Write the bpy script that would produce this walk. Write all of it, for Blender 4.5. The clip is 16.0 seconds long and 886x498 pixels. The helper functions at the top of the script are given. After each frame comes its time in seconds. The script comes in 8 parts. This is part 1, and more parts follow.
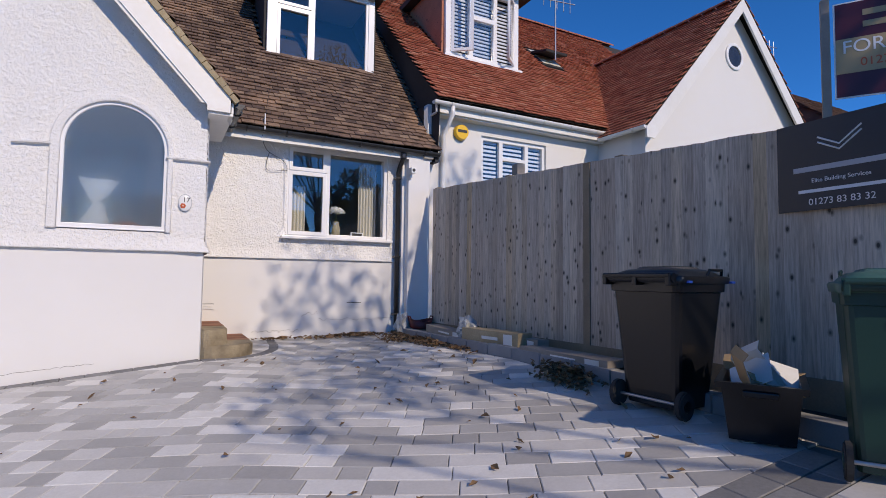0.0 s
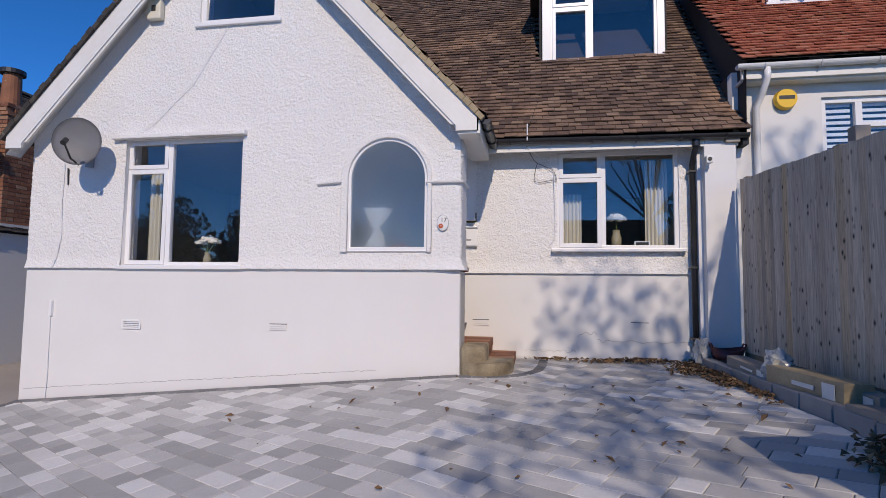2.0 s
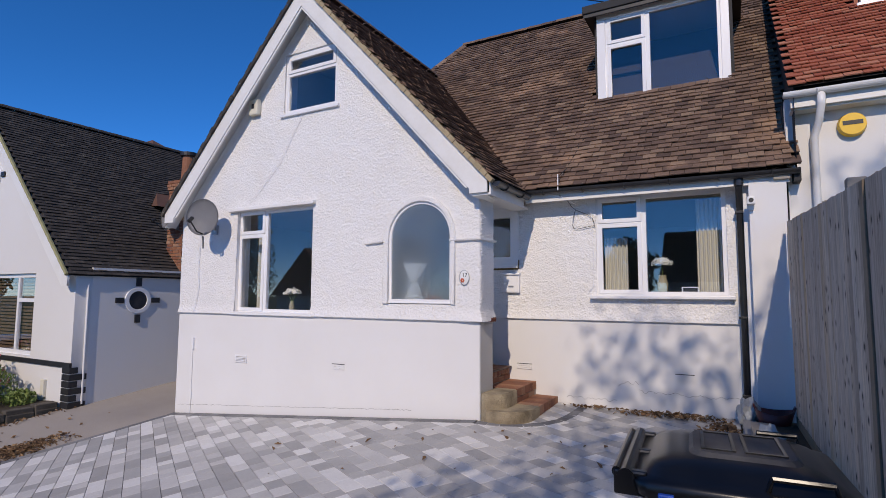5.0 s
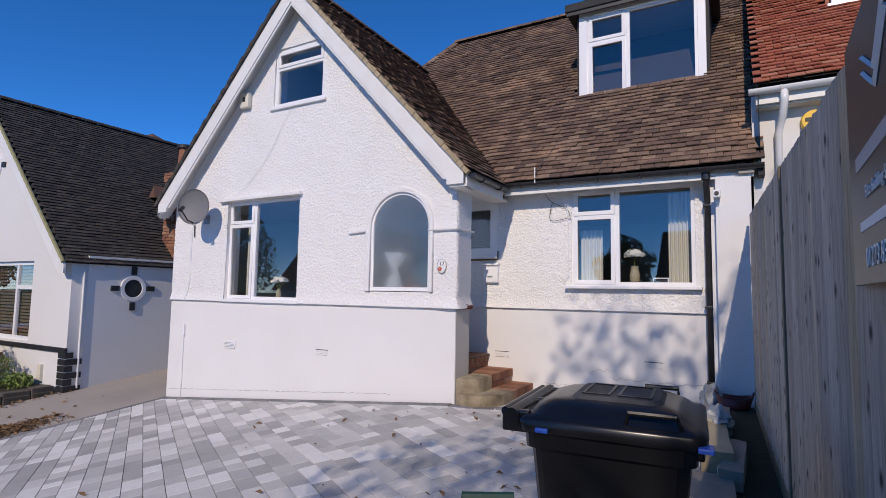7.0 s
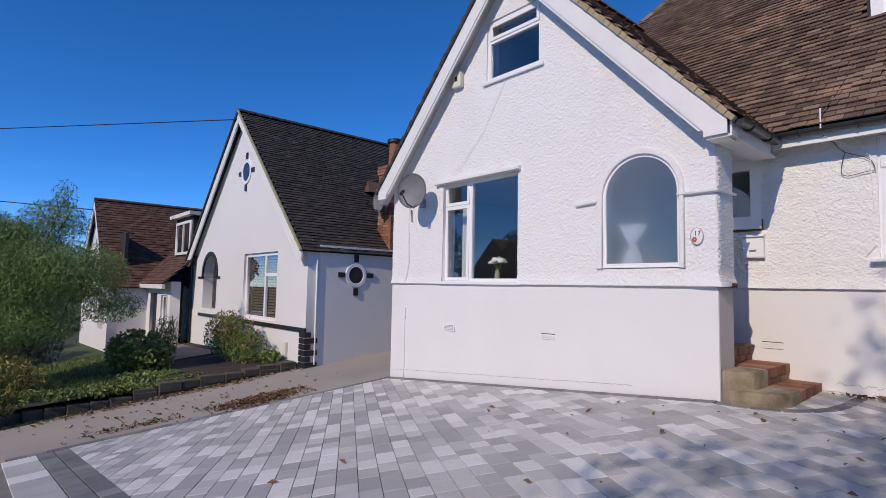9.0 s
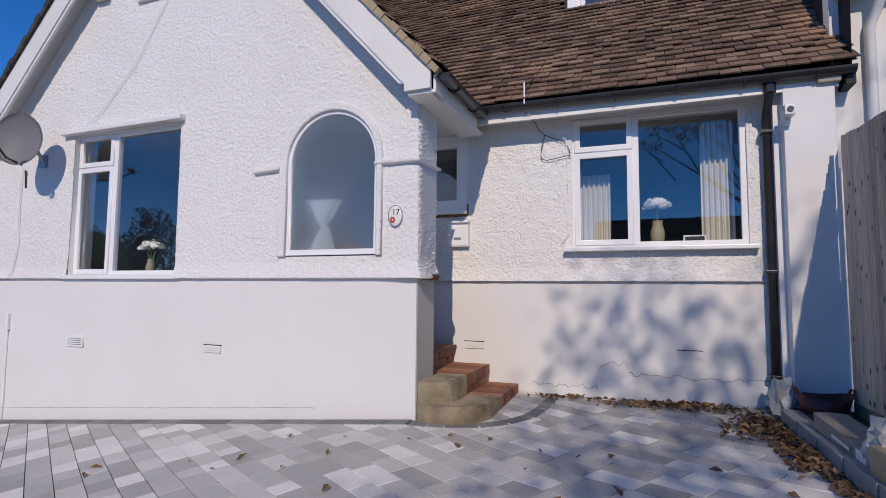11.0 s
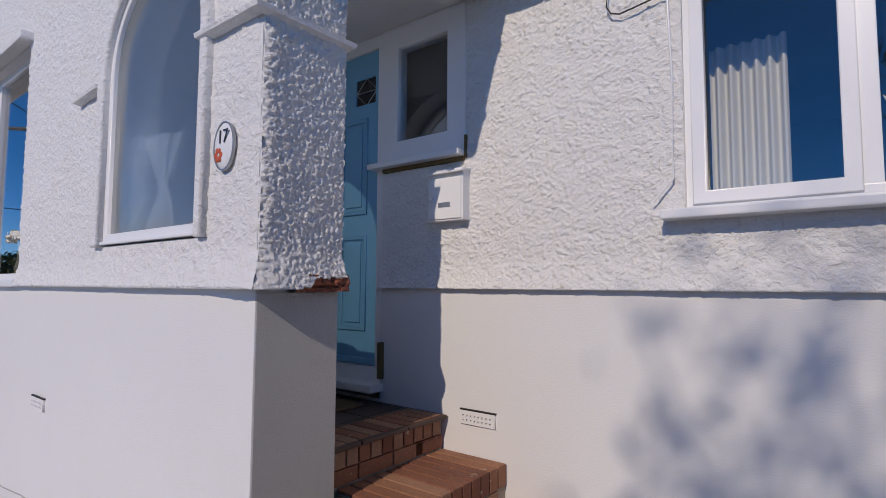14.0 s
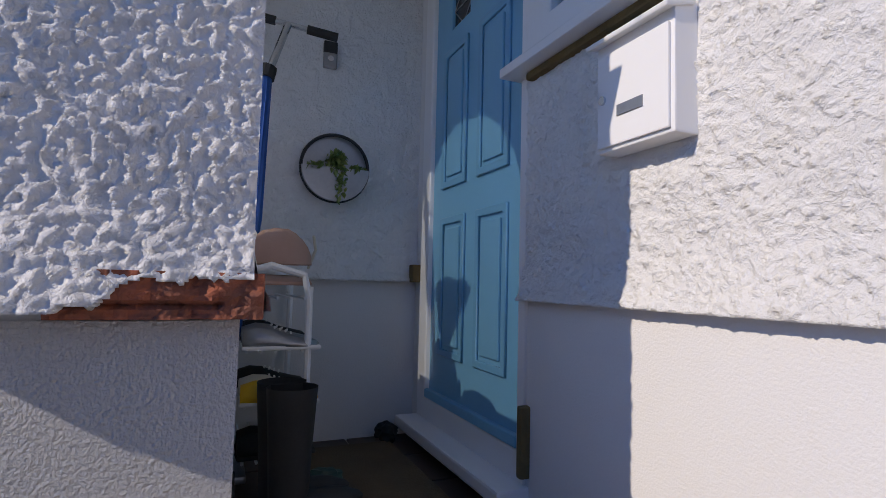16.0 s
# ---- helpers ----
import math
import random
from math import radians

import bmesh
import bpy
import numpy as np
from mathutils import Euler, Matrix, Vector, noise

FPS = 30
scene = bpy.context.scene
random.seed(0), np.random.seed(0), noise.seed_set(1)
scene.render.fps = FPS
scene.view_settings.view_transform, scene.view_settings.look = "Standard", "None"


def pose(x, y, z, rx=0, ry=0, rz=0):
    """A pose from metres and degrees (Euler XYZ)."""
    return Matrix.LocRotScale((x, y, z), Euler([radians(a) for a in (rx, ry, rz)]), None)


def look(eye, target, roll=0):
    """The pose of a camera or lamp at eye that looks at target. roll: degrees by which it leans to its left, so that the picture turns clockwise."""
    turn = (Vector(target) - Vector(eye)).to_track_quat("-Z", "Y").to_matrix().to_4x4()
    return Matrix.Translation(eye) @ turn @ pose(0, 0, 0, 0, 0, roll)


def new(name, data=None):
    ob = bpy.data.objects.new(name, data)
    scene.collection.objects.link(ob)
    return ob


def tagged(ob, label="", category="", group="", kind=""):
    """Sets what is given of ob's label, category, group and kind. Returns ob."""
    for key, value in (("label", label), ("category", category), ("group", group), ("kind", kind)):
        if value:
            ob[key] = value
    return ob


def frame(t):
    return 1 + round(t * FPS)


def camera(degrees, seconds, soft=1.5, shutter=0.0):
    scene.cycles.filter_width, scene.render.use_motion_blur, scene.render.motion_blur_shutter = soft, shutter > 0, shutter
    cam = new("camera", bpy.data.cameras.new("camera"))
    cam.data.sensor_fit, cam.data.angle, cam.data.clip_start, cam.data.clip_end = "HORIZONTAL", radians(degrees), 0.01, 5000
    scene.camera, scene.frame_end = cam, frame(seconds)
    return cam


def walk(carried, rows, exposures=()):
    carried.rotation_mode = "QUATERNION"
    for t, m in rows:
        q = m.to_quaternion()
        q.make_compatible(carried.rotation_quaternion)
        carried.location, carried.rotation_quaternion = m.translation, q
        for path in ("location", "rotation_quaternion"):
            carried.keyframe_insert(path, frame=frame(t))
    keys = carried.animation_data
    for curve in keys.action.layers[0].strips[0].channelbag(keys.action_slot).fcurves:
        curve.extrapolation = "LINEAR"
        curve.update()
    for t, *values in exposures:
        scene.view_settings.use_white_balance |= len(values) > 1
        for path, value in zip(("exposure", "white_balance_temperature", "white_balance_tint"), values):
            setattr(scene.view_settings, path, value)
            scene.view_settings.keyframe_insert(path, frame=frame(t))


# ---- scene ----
LENS = 79.8
cam = camera(LENS, 16.0, 0.7)
PATH = [
    (0, (-0.436, -6.551, 1.019), (0.504, -4.789, 1.133), 0.7),
    (0.5, (-0.139, -6.437, 1.025), (0.489, -4.542, 1.149), 0.5),
    (1, (0.168, -6.334, 1.048), (0.487, -4.364, 1.181), 0.6),
    (1.5, (0.512, -6.245, 1.082), (0.456, -4.25, 1.218), 0.7),
    (2, (0.822, -6.063, 1.09), (0.487, -4.096, 1.233), 0.6),
    (2.5, (1.116, -5.924, 1.134), (0.595, -3.998, 1.284), 0.5),
    (3, (1.405, -5.877, 1.202), (0.631, -4.039, 1.357), 0.8),
    (3.5, (1.707, -5.976, 1.24), (0.854, -4.174, 1.397), 0.7),
    (4, (2.074, -5.999, 1.384), (1.132, -4.242, 1.544), 0.6),
    (4.5, (2.472, -6.001, 1.575), (1.507, -4.257, 1.741), 0.4),
    (4.7, (2.614, -6.012, 1.611), (1.65, -4.268, 1.784), 0.3),
    (6.8, (3.219, -6.011, 1.509), (2.248, -4.271, 1.682), 0.7),
    (7, (3.19, -6.046, 1.477), (2.214, -4.308, 1.645), 1.0),
    (7.5, (3.04, -6.144, 1.352), (1.826, -4.563, 1.514), 1.8),
    (8, (2.834, -6.149, 1.266), (1.353, -4.813, 1.413), 1.8),
    (8.5, (2.605, -6.079, 1.246), (1.069, -4.807, 1.393), 1.3),
    (9, (2.285, -5.909, 1.219), (0.787, -4.591, 1.365), 1.1),
    (9.5, (2.056, -5.605, 1.196), (0.812, -4.047, 1.352), 0.8),
    (10, (1.914, -5.218, 1.196), (0.981, -3.456, 1.354), 0.5),
    (10.2, (1.882, -5.022, 1.179), (1.083, -3.195, 1.337), 0.4),
    (12.3, (1.837, -2.849, 1.23), (1.144, -0.98, 1.386), 0.5),
    (12.5, (1.836, -2.664, 1.26), (1.013, -0.847, 1.403), 0.6),
    (13, (1.803, -2.116, 1.263), (0.764, -0.412, 1.396), 0.5),
    (13.5, (1.75, -1.586, 1.281), (0.675, 0.095, 1.42), 0.1),
    (14, (1.68, -1.091, 1.301), (0.465, 0.492, 1.44), 0.3),
    (14.5, (1.6, -0.626, 1.33), (0.198, 0.794, 1.456), 0.4),
    (15, (1.47, -0.181, 1.335), (-0.107, 1.044, 1.455), 0.7),
    (15.5, (1.181, 0.118, 1.339), (-0.57, 1.079, 1.453), 1.2),
    (16, (0.85, 0.349, 1.335), (-0.986, 1.132, 1.463), 1.4),
]
walk(cam, [(t, look(eye, target, roll)) for t, eye, target, roll in PATH], exposures=((0.0, 0.76, 8300, 16), (0.5, 0.66, 8250, 16), (2.0, 0.60, 8150, 16), (4.5, 0.58, 8100, 16), (7.0, 0.70, 8050, 16), (9.5, 0.66, 8050, 16), (10.0, 0.58, 8000, 16), (13.0, 0.54, 7950, 15), (14.5, 0.34, 7700, 15), (15.5, 0.50, 7600, 15), (16.0, 0.92, 7500, 15)))

# ---- world and sun ----
TO_SUN = Vector((0.172, -1.0, 0.645)).normalized()
world = bpy.data.worlds.new("sky")
scene.world = world
world.use_nodes = True
wn = world.node_tree.nodes
sky = wn.new("ShaderNodeTexSky")
sky.sky_type = "NISHITA"
sky.sun_disc = False
sky.sun_elevation = math.asin(TO_SUN.z)
sky.sun_rotation = radians(170.2)
sky.altitude = 6000
sky.air_density, sky.dust_density, sky.ozone_density = 1.0, 0.0, 6.0
wn["Background"].inputs["Strength"].default_value = 0.15
rich = wn.new("ShaderNodeHueSaturation")
rich.inputs["Hue"].default_value = 0.505
rich.inputs["Saturation"].default_value = 1.22
world.node_tree.links.new(sky.outputs["Color"], rich.inputs["Color"])
world.node_tree.links.new(rich.outputs["Color"], wn["Background"].inputs["Color"])
sun = new("sun", bpy.data.lights.new("sun", "SUN"))
sun.data.energy, sun.data.angle, sun.data.color = 1.65, radians(0.5), (1.0, 0.965, 0.92)
sun.matrix_world = look((0, 0, 20), Vector((0, 0, 20)) - TO_SUN)

# ---- materials ----
def nodes_of(name):
    m = bpy.data.materials.new(name)
    m.use_nodes = True
    nt = m.node_tree
    return m, nt, nt.nodes["Principled BSDF"]


def add(nt, kind, **inputs):
    n = nt.nodes.new(kind)
    for key, value in inputs.items():
        n.inputs[key].default_value = value
    return n


def ramp(nt, fac, stops):
    r = nt.nodes.new("ShaderNodeValToRGB")
    el = r.color_ramp.elements
    while len(el) < len(stops):
        el.new(0.5)
    for e, (pos, col) in zip(el, stops):
        e.position, e.color = pos, (*col, 1)
    nt.links.new(fac, r.inputs["Fac"])
    return r.outputs["Color"]


def mix(nt, fac, a, b, how="MIX"):
    n = nt.nodes.new("ShaderNodeMix")
    n.data_type, n.blend_type = "RGBA", how
    for sock, v in ((n.inputs[0], fac), (n.inputs[6], a), (n.inputs[7], b)):
        if isinstance(v, (float, int)):
            sock.default_value = v
        elif isinstance(v, tuple):
            sock.default_value = (*v, 1)
        else:
            nt.links.new(v, sock)
    return n.outputs[2]


def coords(nt, scale=(1, 1, 1), rot=(0, 0, 0)):
    tc, mp = nt.nodes.new("ShaderNodeTexCoord"), nt.nodes.new("ShaderNodeMapping")
    mp.inputs["Scale"].default_value = scale
    mp.inputs["Rotation"].default_value = rot
    nt.links.new(tc.outputs["Object"], mp.inputs["Vector"])
    return mp.outputs["Vector"]


def noisy(nt, vec, scale, detail=4.0, rough=0.55):
    n = add(nt, "ShaderNodeTexNoise", Scale=scale, Detail=detail, Roughness=rough)
    nt.links.new(vec, n.inputs["Vector"])
    return n.outputs["Fac"]


def bump(nt, bsdf, height, strength, distance):
    b = add(nt, "ShaderNodeBump", Strength=strength, Distance=distance)
    nt.links.new(height, b.inputs["Height"])
    nt.links.new(b.outputs["Normal"], bsdf.inputs["Normal"])
    return b


def stained(name, colour, dark, rough=0.6, grain=40.0, blotch=1.5, amount=0.5, relief=0.3, depth=0.004, metal=0.0, spec=0.5):
    """A plain surface with blotches, fine grain and fine relief."""
    m, nt, b = nodes_of(name)
    v = coords(nt)
    big, fine = noisy(nt, v, blotch), noisy(nt, v, grain)
    c = mix(nt, ramp(nt, big, [(0.35, (0, 0, 0)), (0.7, (amount,) * 3)]), colour, dark)
    c = mix(nt, ramp(nt, fine, [(0.3, (0.0,) * 3), (0.75, (amount * 0.6,) * 3)]), c, dark)
    nt.links.new(c, b.inputs["Base Color"])
    b.inputs["Roughness"].default_value = rough
    b.inputs["Metallic"].default_value = metal
    b.inputs["Specular IOR Level"].default_value = spec
    if relief:
        bump(nt, b, fine, relief, depth)
    return m


def roughcast(name, colour, lump=26.0, depth=0.02, strength=0.9):
    """Painted roughcast render: thrown lumps with smears between."""
    m, nt, b = nodes_of(name)
    v = coords(nt)
    warp = add(nt, "ShaderNodeTexNoise", Scale=9.0, Detail=3.0)
    nt.links.new(v, warp.inputs["Vector"])
    wv = nt.nodes.new("ShaderNodeVectorMath")
    wv.operation = "MULTIPLY_ADD"
    nt.links.new(warp.outputs["Color"], wv.inputs[0])
    wv.inputs[1].default_value = (0.06, 0.06, 0.06)
    nt.links.new(v, wv.inputs[2])
    a, c = noisy(nt, v, lump, 6.0, 0.7), noisy(nt, wv.outputs["Vector"], lump * 0.4, 4.0)
    h = mix(nt, 0.5, a, ramp(nt, c, [(0.45, (0, 0, 0)), (0.62, (1,) * 3)]), "ADD")
    bump(nt, b, h, strength, depth)
    stain = noisy(nt, v, 1.1, 5.0)
    col = mix(nt, ramp(nt, stain, [(0.45, (0, 0, 0)), (0.8, (0.35,) * 3)]), colour, tuple(k * 0.86 for k in colour))
    nt.links.new(col, b.inputs["Base Color"])
    b.inputs["Roughness"].default_value = 0.62
    return m


def varied(name, stops, rough=0.75, per="object", mottled=0.25, grain=60.0, spots=None, relief=0.4, depth=0.003, stretch=(1, 1, 1), patch=None):
    """Colour drawn piece by piece from a ramp, with mottling, optional spots and relief."""
    m, nt, b = nodes_of(name)
    if per == "object":
        pick = nt.nodes.new("ShaderNodeObjectInfo").outputs["Random"]
    else:
        pick = nt.nodes.new("ShaderNodeNewGeometry").outputs["Random Per Island"]
    c = ramp(nt, pick, stops)
    tc = nt.nodes.new("ShaderNodeTexCoord")
    mp = nt.nodes.new("ShaderNodeMapping")
    geo = nt.nodes.new("ShaderNodeNewGeometry")
    mp.inputs["Scale"].default_value = stretch
    nt.links.new(geo.outputs["Position"], mp.inputs["Vector"])
    v = mp.outputs["Vector"]
    fine, big = noisy(nt, v, grain, 5.0, 0.65), noisy(nt, v, grain * 0.08, 4.0)
    c = mix(nt, mottled, c, ramp(nt, fine, [(0.25, (0.15,) * 3), (0.8, (1,) * 3)]), "MULTIPLY")
    c = mix(nt, mottled * 0.8, c, ramp(nt, big, [(0.3, (0.3,) * 3), (0.65, (1,) * 3)]), "MULTIPLY")
    if patch:
        colour, scale, lo = patch
        c = mix(nt, ramp(nt, noisy(nt, v, scale, 5.0, 0.6), [(lo, (0, 0, 0)), (lo + 0.14, (0.75,) * 3)]), c, colour, "MIX")
    if spots:
        colour, scale, lo = spots
        s = noisy(nt, v, scale, 3.0, 0.6)
        c = mix(nt, ramp(nt, s, [(lo, (0, 0, 0)), (lo + 0.06, (0.85,) * 3)]), c, colour)
    nt.links.new(c, b.inputs["Base Color"])
    b.inputs["Roughness"].default_value = rough
    bump(nt, b, fine, relief, depth)
    return m


def fence_wood(name):
    m, nt, b = nodes_of(name)
    info = nt.nodes.new("ShaderNodeObjectInfo").outputs["Random"]
    geo = nt.nodes.new("ShaderNodeNewGeometry")
    shift = nt.nodes.new("ShaderNodeVectorMath")
    shift.operation = "MULTIPLY_ADD"
    comb = nt.nodes.new("ShaderNodeCombineXYZ")
    nt.links.new(info, comb.inputs["Z"])
    nt.links.new(comb.outputs[0], shift.inputs[0])
    shift.inputs[1].default_value = (0, 0, 17.0)
    nt.links.new(geo.outputs["Position"], shift.inputs[2])
    mp = nt.nodes.new("ShaderNodeMapping")
    mp.inputs["Scale"].default_value = (1, 1, 0.06)
    nt.links.new(shift.outputs[0], mp.inputs["Vector"])
    grain = noisy(nt, mp.outputs["Vector"], 70.0, 6.0, 0.65)
    wide = noisy(nt, mp.outputs["Vector"], 9.0, 4.0)
    base = ramp(nt, info, [(0.0, (0.60, 0.47, 0.36)), (0.3, (0.72, 0.58, 0.46)), (0.6, (0.82, 0.70, 0.57)), (0.9, (0.78, 0.60, 0.43)), (1.0, (0.80, 0.57, 0.34))])
    c = mix(nt, 0.55, base, ramp(nt, grain, [(0.3, (0.22, 0.19, 0.17)), (0.62, (1, 1, 1))]), "MULTIPLY")
    c = mix(nt, 0.5, c, ramp(nt, wide, [(0.3, (0.45, 0.42, 0.4)), (0.65, (1, 1, 1))]), "MULTIPLY")
    kn = nt.nodes.new("ShaderNodeTexVoronoi")
    kn.inputs["Scale"].default_value = 7.5
    mp2 = nt.nodes.new("ShaderNodeMapping")
    mp2.inputs["Scale"].default_value = (1.0, 1.6, 0.9)
    nt.links.new(shift.outputs[0], mp2.inputs["Vector"])
    nt.links.new(mp2.outputs["Vector"], kn.inputs["Vector"])
    knots = ramp(nt, kn.outputs["Distance"], [(0.08, (0.95,) * 3), (0.13, (0.55,) * 3), (0.24, (0, 0, 0))])
    c = mix(nt, knots, c, (0.05, 0.032, 0.022))
    nt.links.new(c, b.inputs["Base Color"])
    b.inputs["Roughness"].default_value = 0.85
    bump(nt, b, grain, 0.5, 0.003)
    return m


def glazing(name, tint=(0.92, 0.96, 1.0), boost=1.0, floor=0.085, rough=0.0, ripple=0.0, frost=0.0):
    m, nt, b = nodes_of(name)
    nt.nodes.remove(b)
    t, g = nt.nodes.new("ShaderNodeBsdfTransparent"), nt.nodes.new("ShaderNodeBsdfGlossy")
    t.inputs["Color"].default_value = (*tint, 1)
    g.inputs["Roughness"].default_value = rough
    g.inputs["Color"].default_value = (0.92, 0.86, 0.79, 1)
    lw = add(nt, "ShaderNodeLayerWeight", Blend=0.5)
    fr = nt.nodes.new("ShaderNodeMath")
    fr.operation = "POWER"
    fr.inputs[1].default_value = 4.0
    nt.links.new(lw.outputs["Facing"], fr.inputs[0])
    ma = nt.nodes.new("ShaderNodeMath")
    ma.operation = "MULTIPLY_ADD"
    ma.use_clamp = True
    nt.links.new(fr.outputs[0], ma.inputs[0])
    ma.inputs[1].default_value, ma.inputs[2].default_value = boost, floor
    mx = nt.nodes.new("ShaderNodeMixShader")
    nt.links.new(ma.outputs[0], mx.inputs[0])
    clear = t
    if frost:
        tr = nt.nodes.new("ShaderNodeBsdfTranslucent")
        tr.inputs["Color"].default_value = (0.8, 0.85, 0.88, 1)
        clear = nt.nodes.new("ShaderNodeMixShader")
        clear.inputs[0].default_value = frost
        nt.links.new(t.outputs[0], clear.inputs[1])
        nt.links.new(tr.outputs[0], clear.inputs[2])
    nt.links.new(clear.outputs[0], mx.inputs[1])
    nt.links.new(g.outputs[0], mx.inputs[2])
    nt.links.new(mx.outputs[0], nt.nodes["Material Output"].inputs["Surface"])
    if ripple:
        v = coords(nt, (1, 1, 0.12))
        bp = add(nt, "ShaderNodeBump", Strength=ripple, Distance=0.004)
        nt.links.new(noisy(nt, v, 55.0, 2.0), bp.inputs["Height"])
        nt.links.new(bp.outputs["Normal"], g.inputs["Normal"])
    return m


ROUGHCAST = roughcast("white_roughcast", (0.74, 0.725, 0.70))
ROUGHCAST_FINE = roughcast("white_roughcast_coat", (0.85, 0.84, 0.82), 75.0, 0.011, 0.85)
SMOOTH = stained("white_smooth_render", (0.76, 0.753, 0.742), (0.67, 0.655, 0.63), 0.7, 160.0, 0.9, 0.35, 0.6, 0.003)
PIER_RENDER = stained("white_stippled_render", (0.74, 0.73, 0.715), (0.60, 0.59, 0.57), 0.42, 150.0, 1.2, 0.4, 1.0, 0.03)
NEXT_RENDER = stained("white_house_paint", (0.74, 0.73, 0.71), (0.64, 0.62, 0.58), 0.75, 60.0, 0.6, 0.25, 0.3, 0.003)
UPVC = stained("white_upvc", (0.82, 0.82, 0.82), (0.76, 0.76, 0.74), 0.28, 25.0, 3.0, 0.15, 0.0)
BARGE = stained("white_painted_wood", (0.80, 0.79, 0.76), (0.62, 0.58, 0.50), 0.45, 18.0, 2.5, 0.3, 0.15, 0.002)
BLACK_PVC = stained("black_gutter_plastic", (0.018, 0.018, 0.02), (0.05, 0.05, 0.05), 0.32, 30.0, 4.0, 0.3, 0.1, 0.001)
WHITE_PVC = stained("white_gutter_plastic", (0.80, 0.80, 0.79), (0.66, 0.65, 0.62), 0.35, 30.0, 4.0, 0.3, 0.1, 0.001)
BLACK_PAINT = stained("black_paint", (0.015, 0.015, 0.017), (0.05, 0.05, 0.05), 0.5, 60.0, 3.0, 0.3, 0.2, 0.002)
# roof felt; also colours the flat sheets that stand in for unlit rooms
FELT_AND_DARK = stained("dark_felt_and_unlit_rooms", (0.022, 0.022, 0.024), (0.05, 0.05, 0.05), 0.8, 70.0, 2.0, 0.4, 0.4, 0.004)
PAVEMENT = stained("pavement_tarmac", (0.26, 0.245, 0.225), (0.17, 0.155, 0.145), 0.9, 180.0, 0.7, 0.6, 0.7, 0.004)
TAR = stained("tarmac", (0.42, 0.37, 0.32), (0.30, 0.26, 0.225), 0.9, 180.0, 0.7, 0.6, 0.7, 0.004)
ROAD = stained("road_asphalt", (0.07, 0.07, 0.07), (0.04, 0.04, 0.04), 0.9, 160.0, 0.5, 0.5, 0.7, 0.004)
SOIL = stained("soil", (0.06, 0.045, 0.03), (0.025, 0.02, 0.014), 0.95, 30.0, 2.0, 0.7, 0.8, 0.02)
GRASS_GROUND = stained("lawn_ground", (0.07, 0.10, 0.025), (0.03, 0.055, 0.015), 0.9, 40.0, 0.8, 0.6, 0.8, 0.02)
CONCRETE = stained("kerb_concrete", (0.32, 0.32, 0.325), (0.18, 0.18, 0.185), 0.85, 90.0, 2.2, 0.5, 0.4, 0.003)
STEP_STONE = stained("buff_pebble_concrete", (0.56, 0.46, 0.31), (0.17, 0.13, 0.08), 0.85, 95.0, 4.0, 0.95, 1.0, 0.014)
RED_BRICK = varied("red_brick", [(0, (0.27, 0.10, 0.06)), (0.5, (0.40, 0.17, 0.09)), (0.8, (0.44, 0.21, 0.12)), (1, (0.48, 0.28, 0.18))], 0.8, "object", 0.4, 70.0, ((0.55, 0.45, 0.34), 22.0, 0.66))
CHIPPED_BRICK = stained("chipped_brick", (0.38, 0.10, 0.045), (0.11, 0.05, 0.035), 0.85, 70.0, 22.0, 0.7, 0.9, 0.008)
MORTAR = stained("mortar", (0.46, 0.41, 0.35), (0.25, 0.21, 0.17), 0.9, 120.0, 3.0, 0.5, 0.6, 0.004)
PAVER_STOPS = [(0, (0.40, 0.39, 0.38)), (0.3, (0.51, 0.50, 0.485)), (0.55, (0.60, 0.585, 0.565)), (0.78, (0.69, 0.67, 0.645)), (0.84, (0.80, 0.785, 0.76)), (1, (0.83, 0.815, 0.79))]
PAVER = varied("grey_paver", PAVER_STOPS, 0.6, "object", 0.17, 45.0)
PAVER_REST = varied("grey_paver_rest", PAVER_STOPS, 0.6, "island", 0.17, 45.0)
EDGE_SETT = varied("charcoal_sett", [(0, (0.19, 0.19, 0.192)), (0.6, (0.25, 0.25, 0.252)), (1, (0.32, 0.315, 0.31))], 0.75, "object", 0.35, 45.0)
BROWN_STOPS = [(0, (0.14, 0.088, 0.068)), (0.3, (0.21, 0.13, 0.097)), (0.6, (0.25, 0.155, 0.11)), (0.85, (0.31, 0.197, 0.137)), (1, (0.40, 0.27, 0.187))]
WARM_PATCH = ((0.42, 0.26, 0.17), 1.1, 0.56)
RED_STOPS = [(0, (0.40, 0.105, 0.06)), (0.4, (0.50, 0.145, 0.08)), (0.8, (0.56, 0.19, 0.11)), (1, (0.60, 0.26, 0.16))]
MOSS = ((0.26, 0.22, 0.15), 30.0, 0.66)
TILE = varied("brown_clay_tile", BROWN_STOPS, 0.9, "object", 0.5, 50.0, MOSS, 0.6, 0.004, patch=WARM_PATCH)
TILE_REST = varied("brown_clay_tiles", BROWN_STOPS, 0.9, "island", 0.5, 50.0, MOSS, 0.6, 0.004, patch=WARM_PATCH)
TILE_DARK = varied("dark_clay_tiles", [(0, (0.055, 0.047, 0.042)), (0.6, (0.08, 0.068, 0.058)), (1, (0.12, 0.1, 0.082))], 0.9, "island", 0.5, 50.0, ((0.16, 0.15, 0.12), 14.0, 0.64), 0.6, 0.004)
TILE_WARM = varied("warm_brown_clay_tiles", [(0, (0.13, 0.065, 0.045)), (0.6, (0.19, 0.09, 0.058)), (1, (0.26, 0.14, 0.09))], 0.9, "island", 0.5, 50.0, MOSS, 0.6, 0.004)
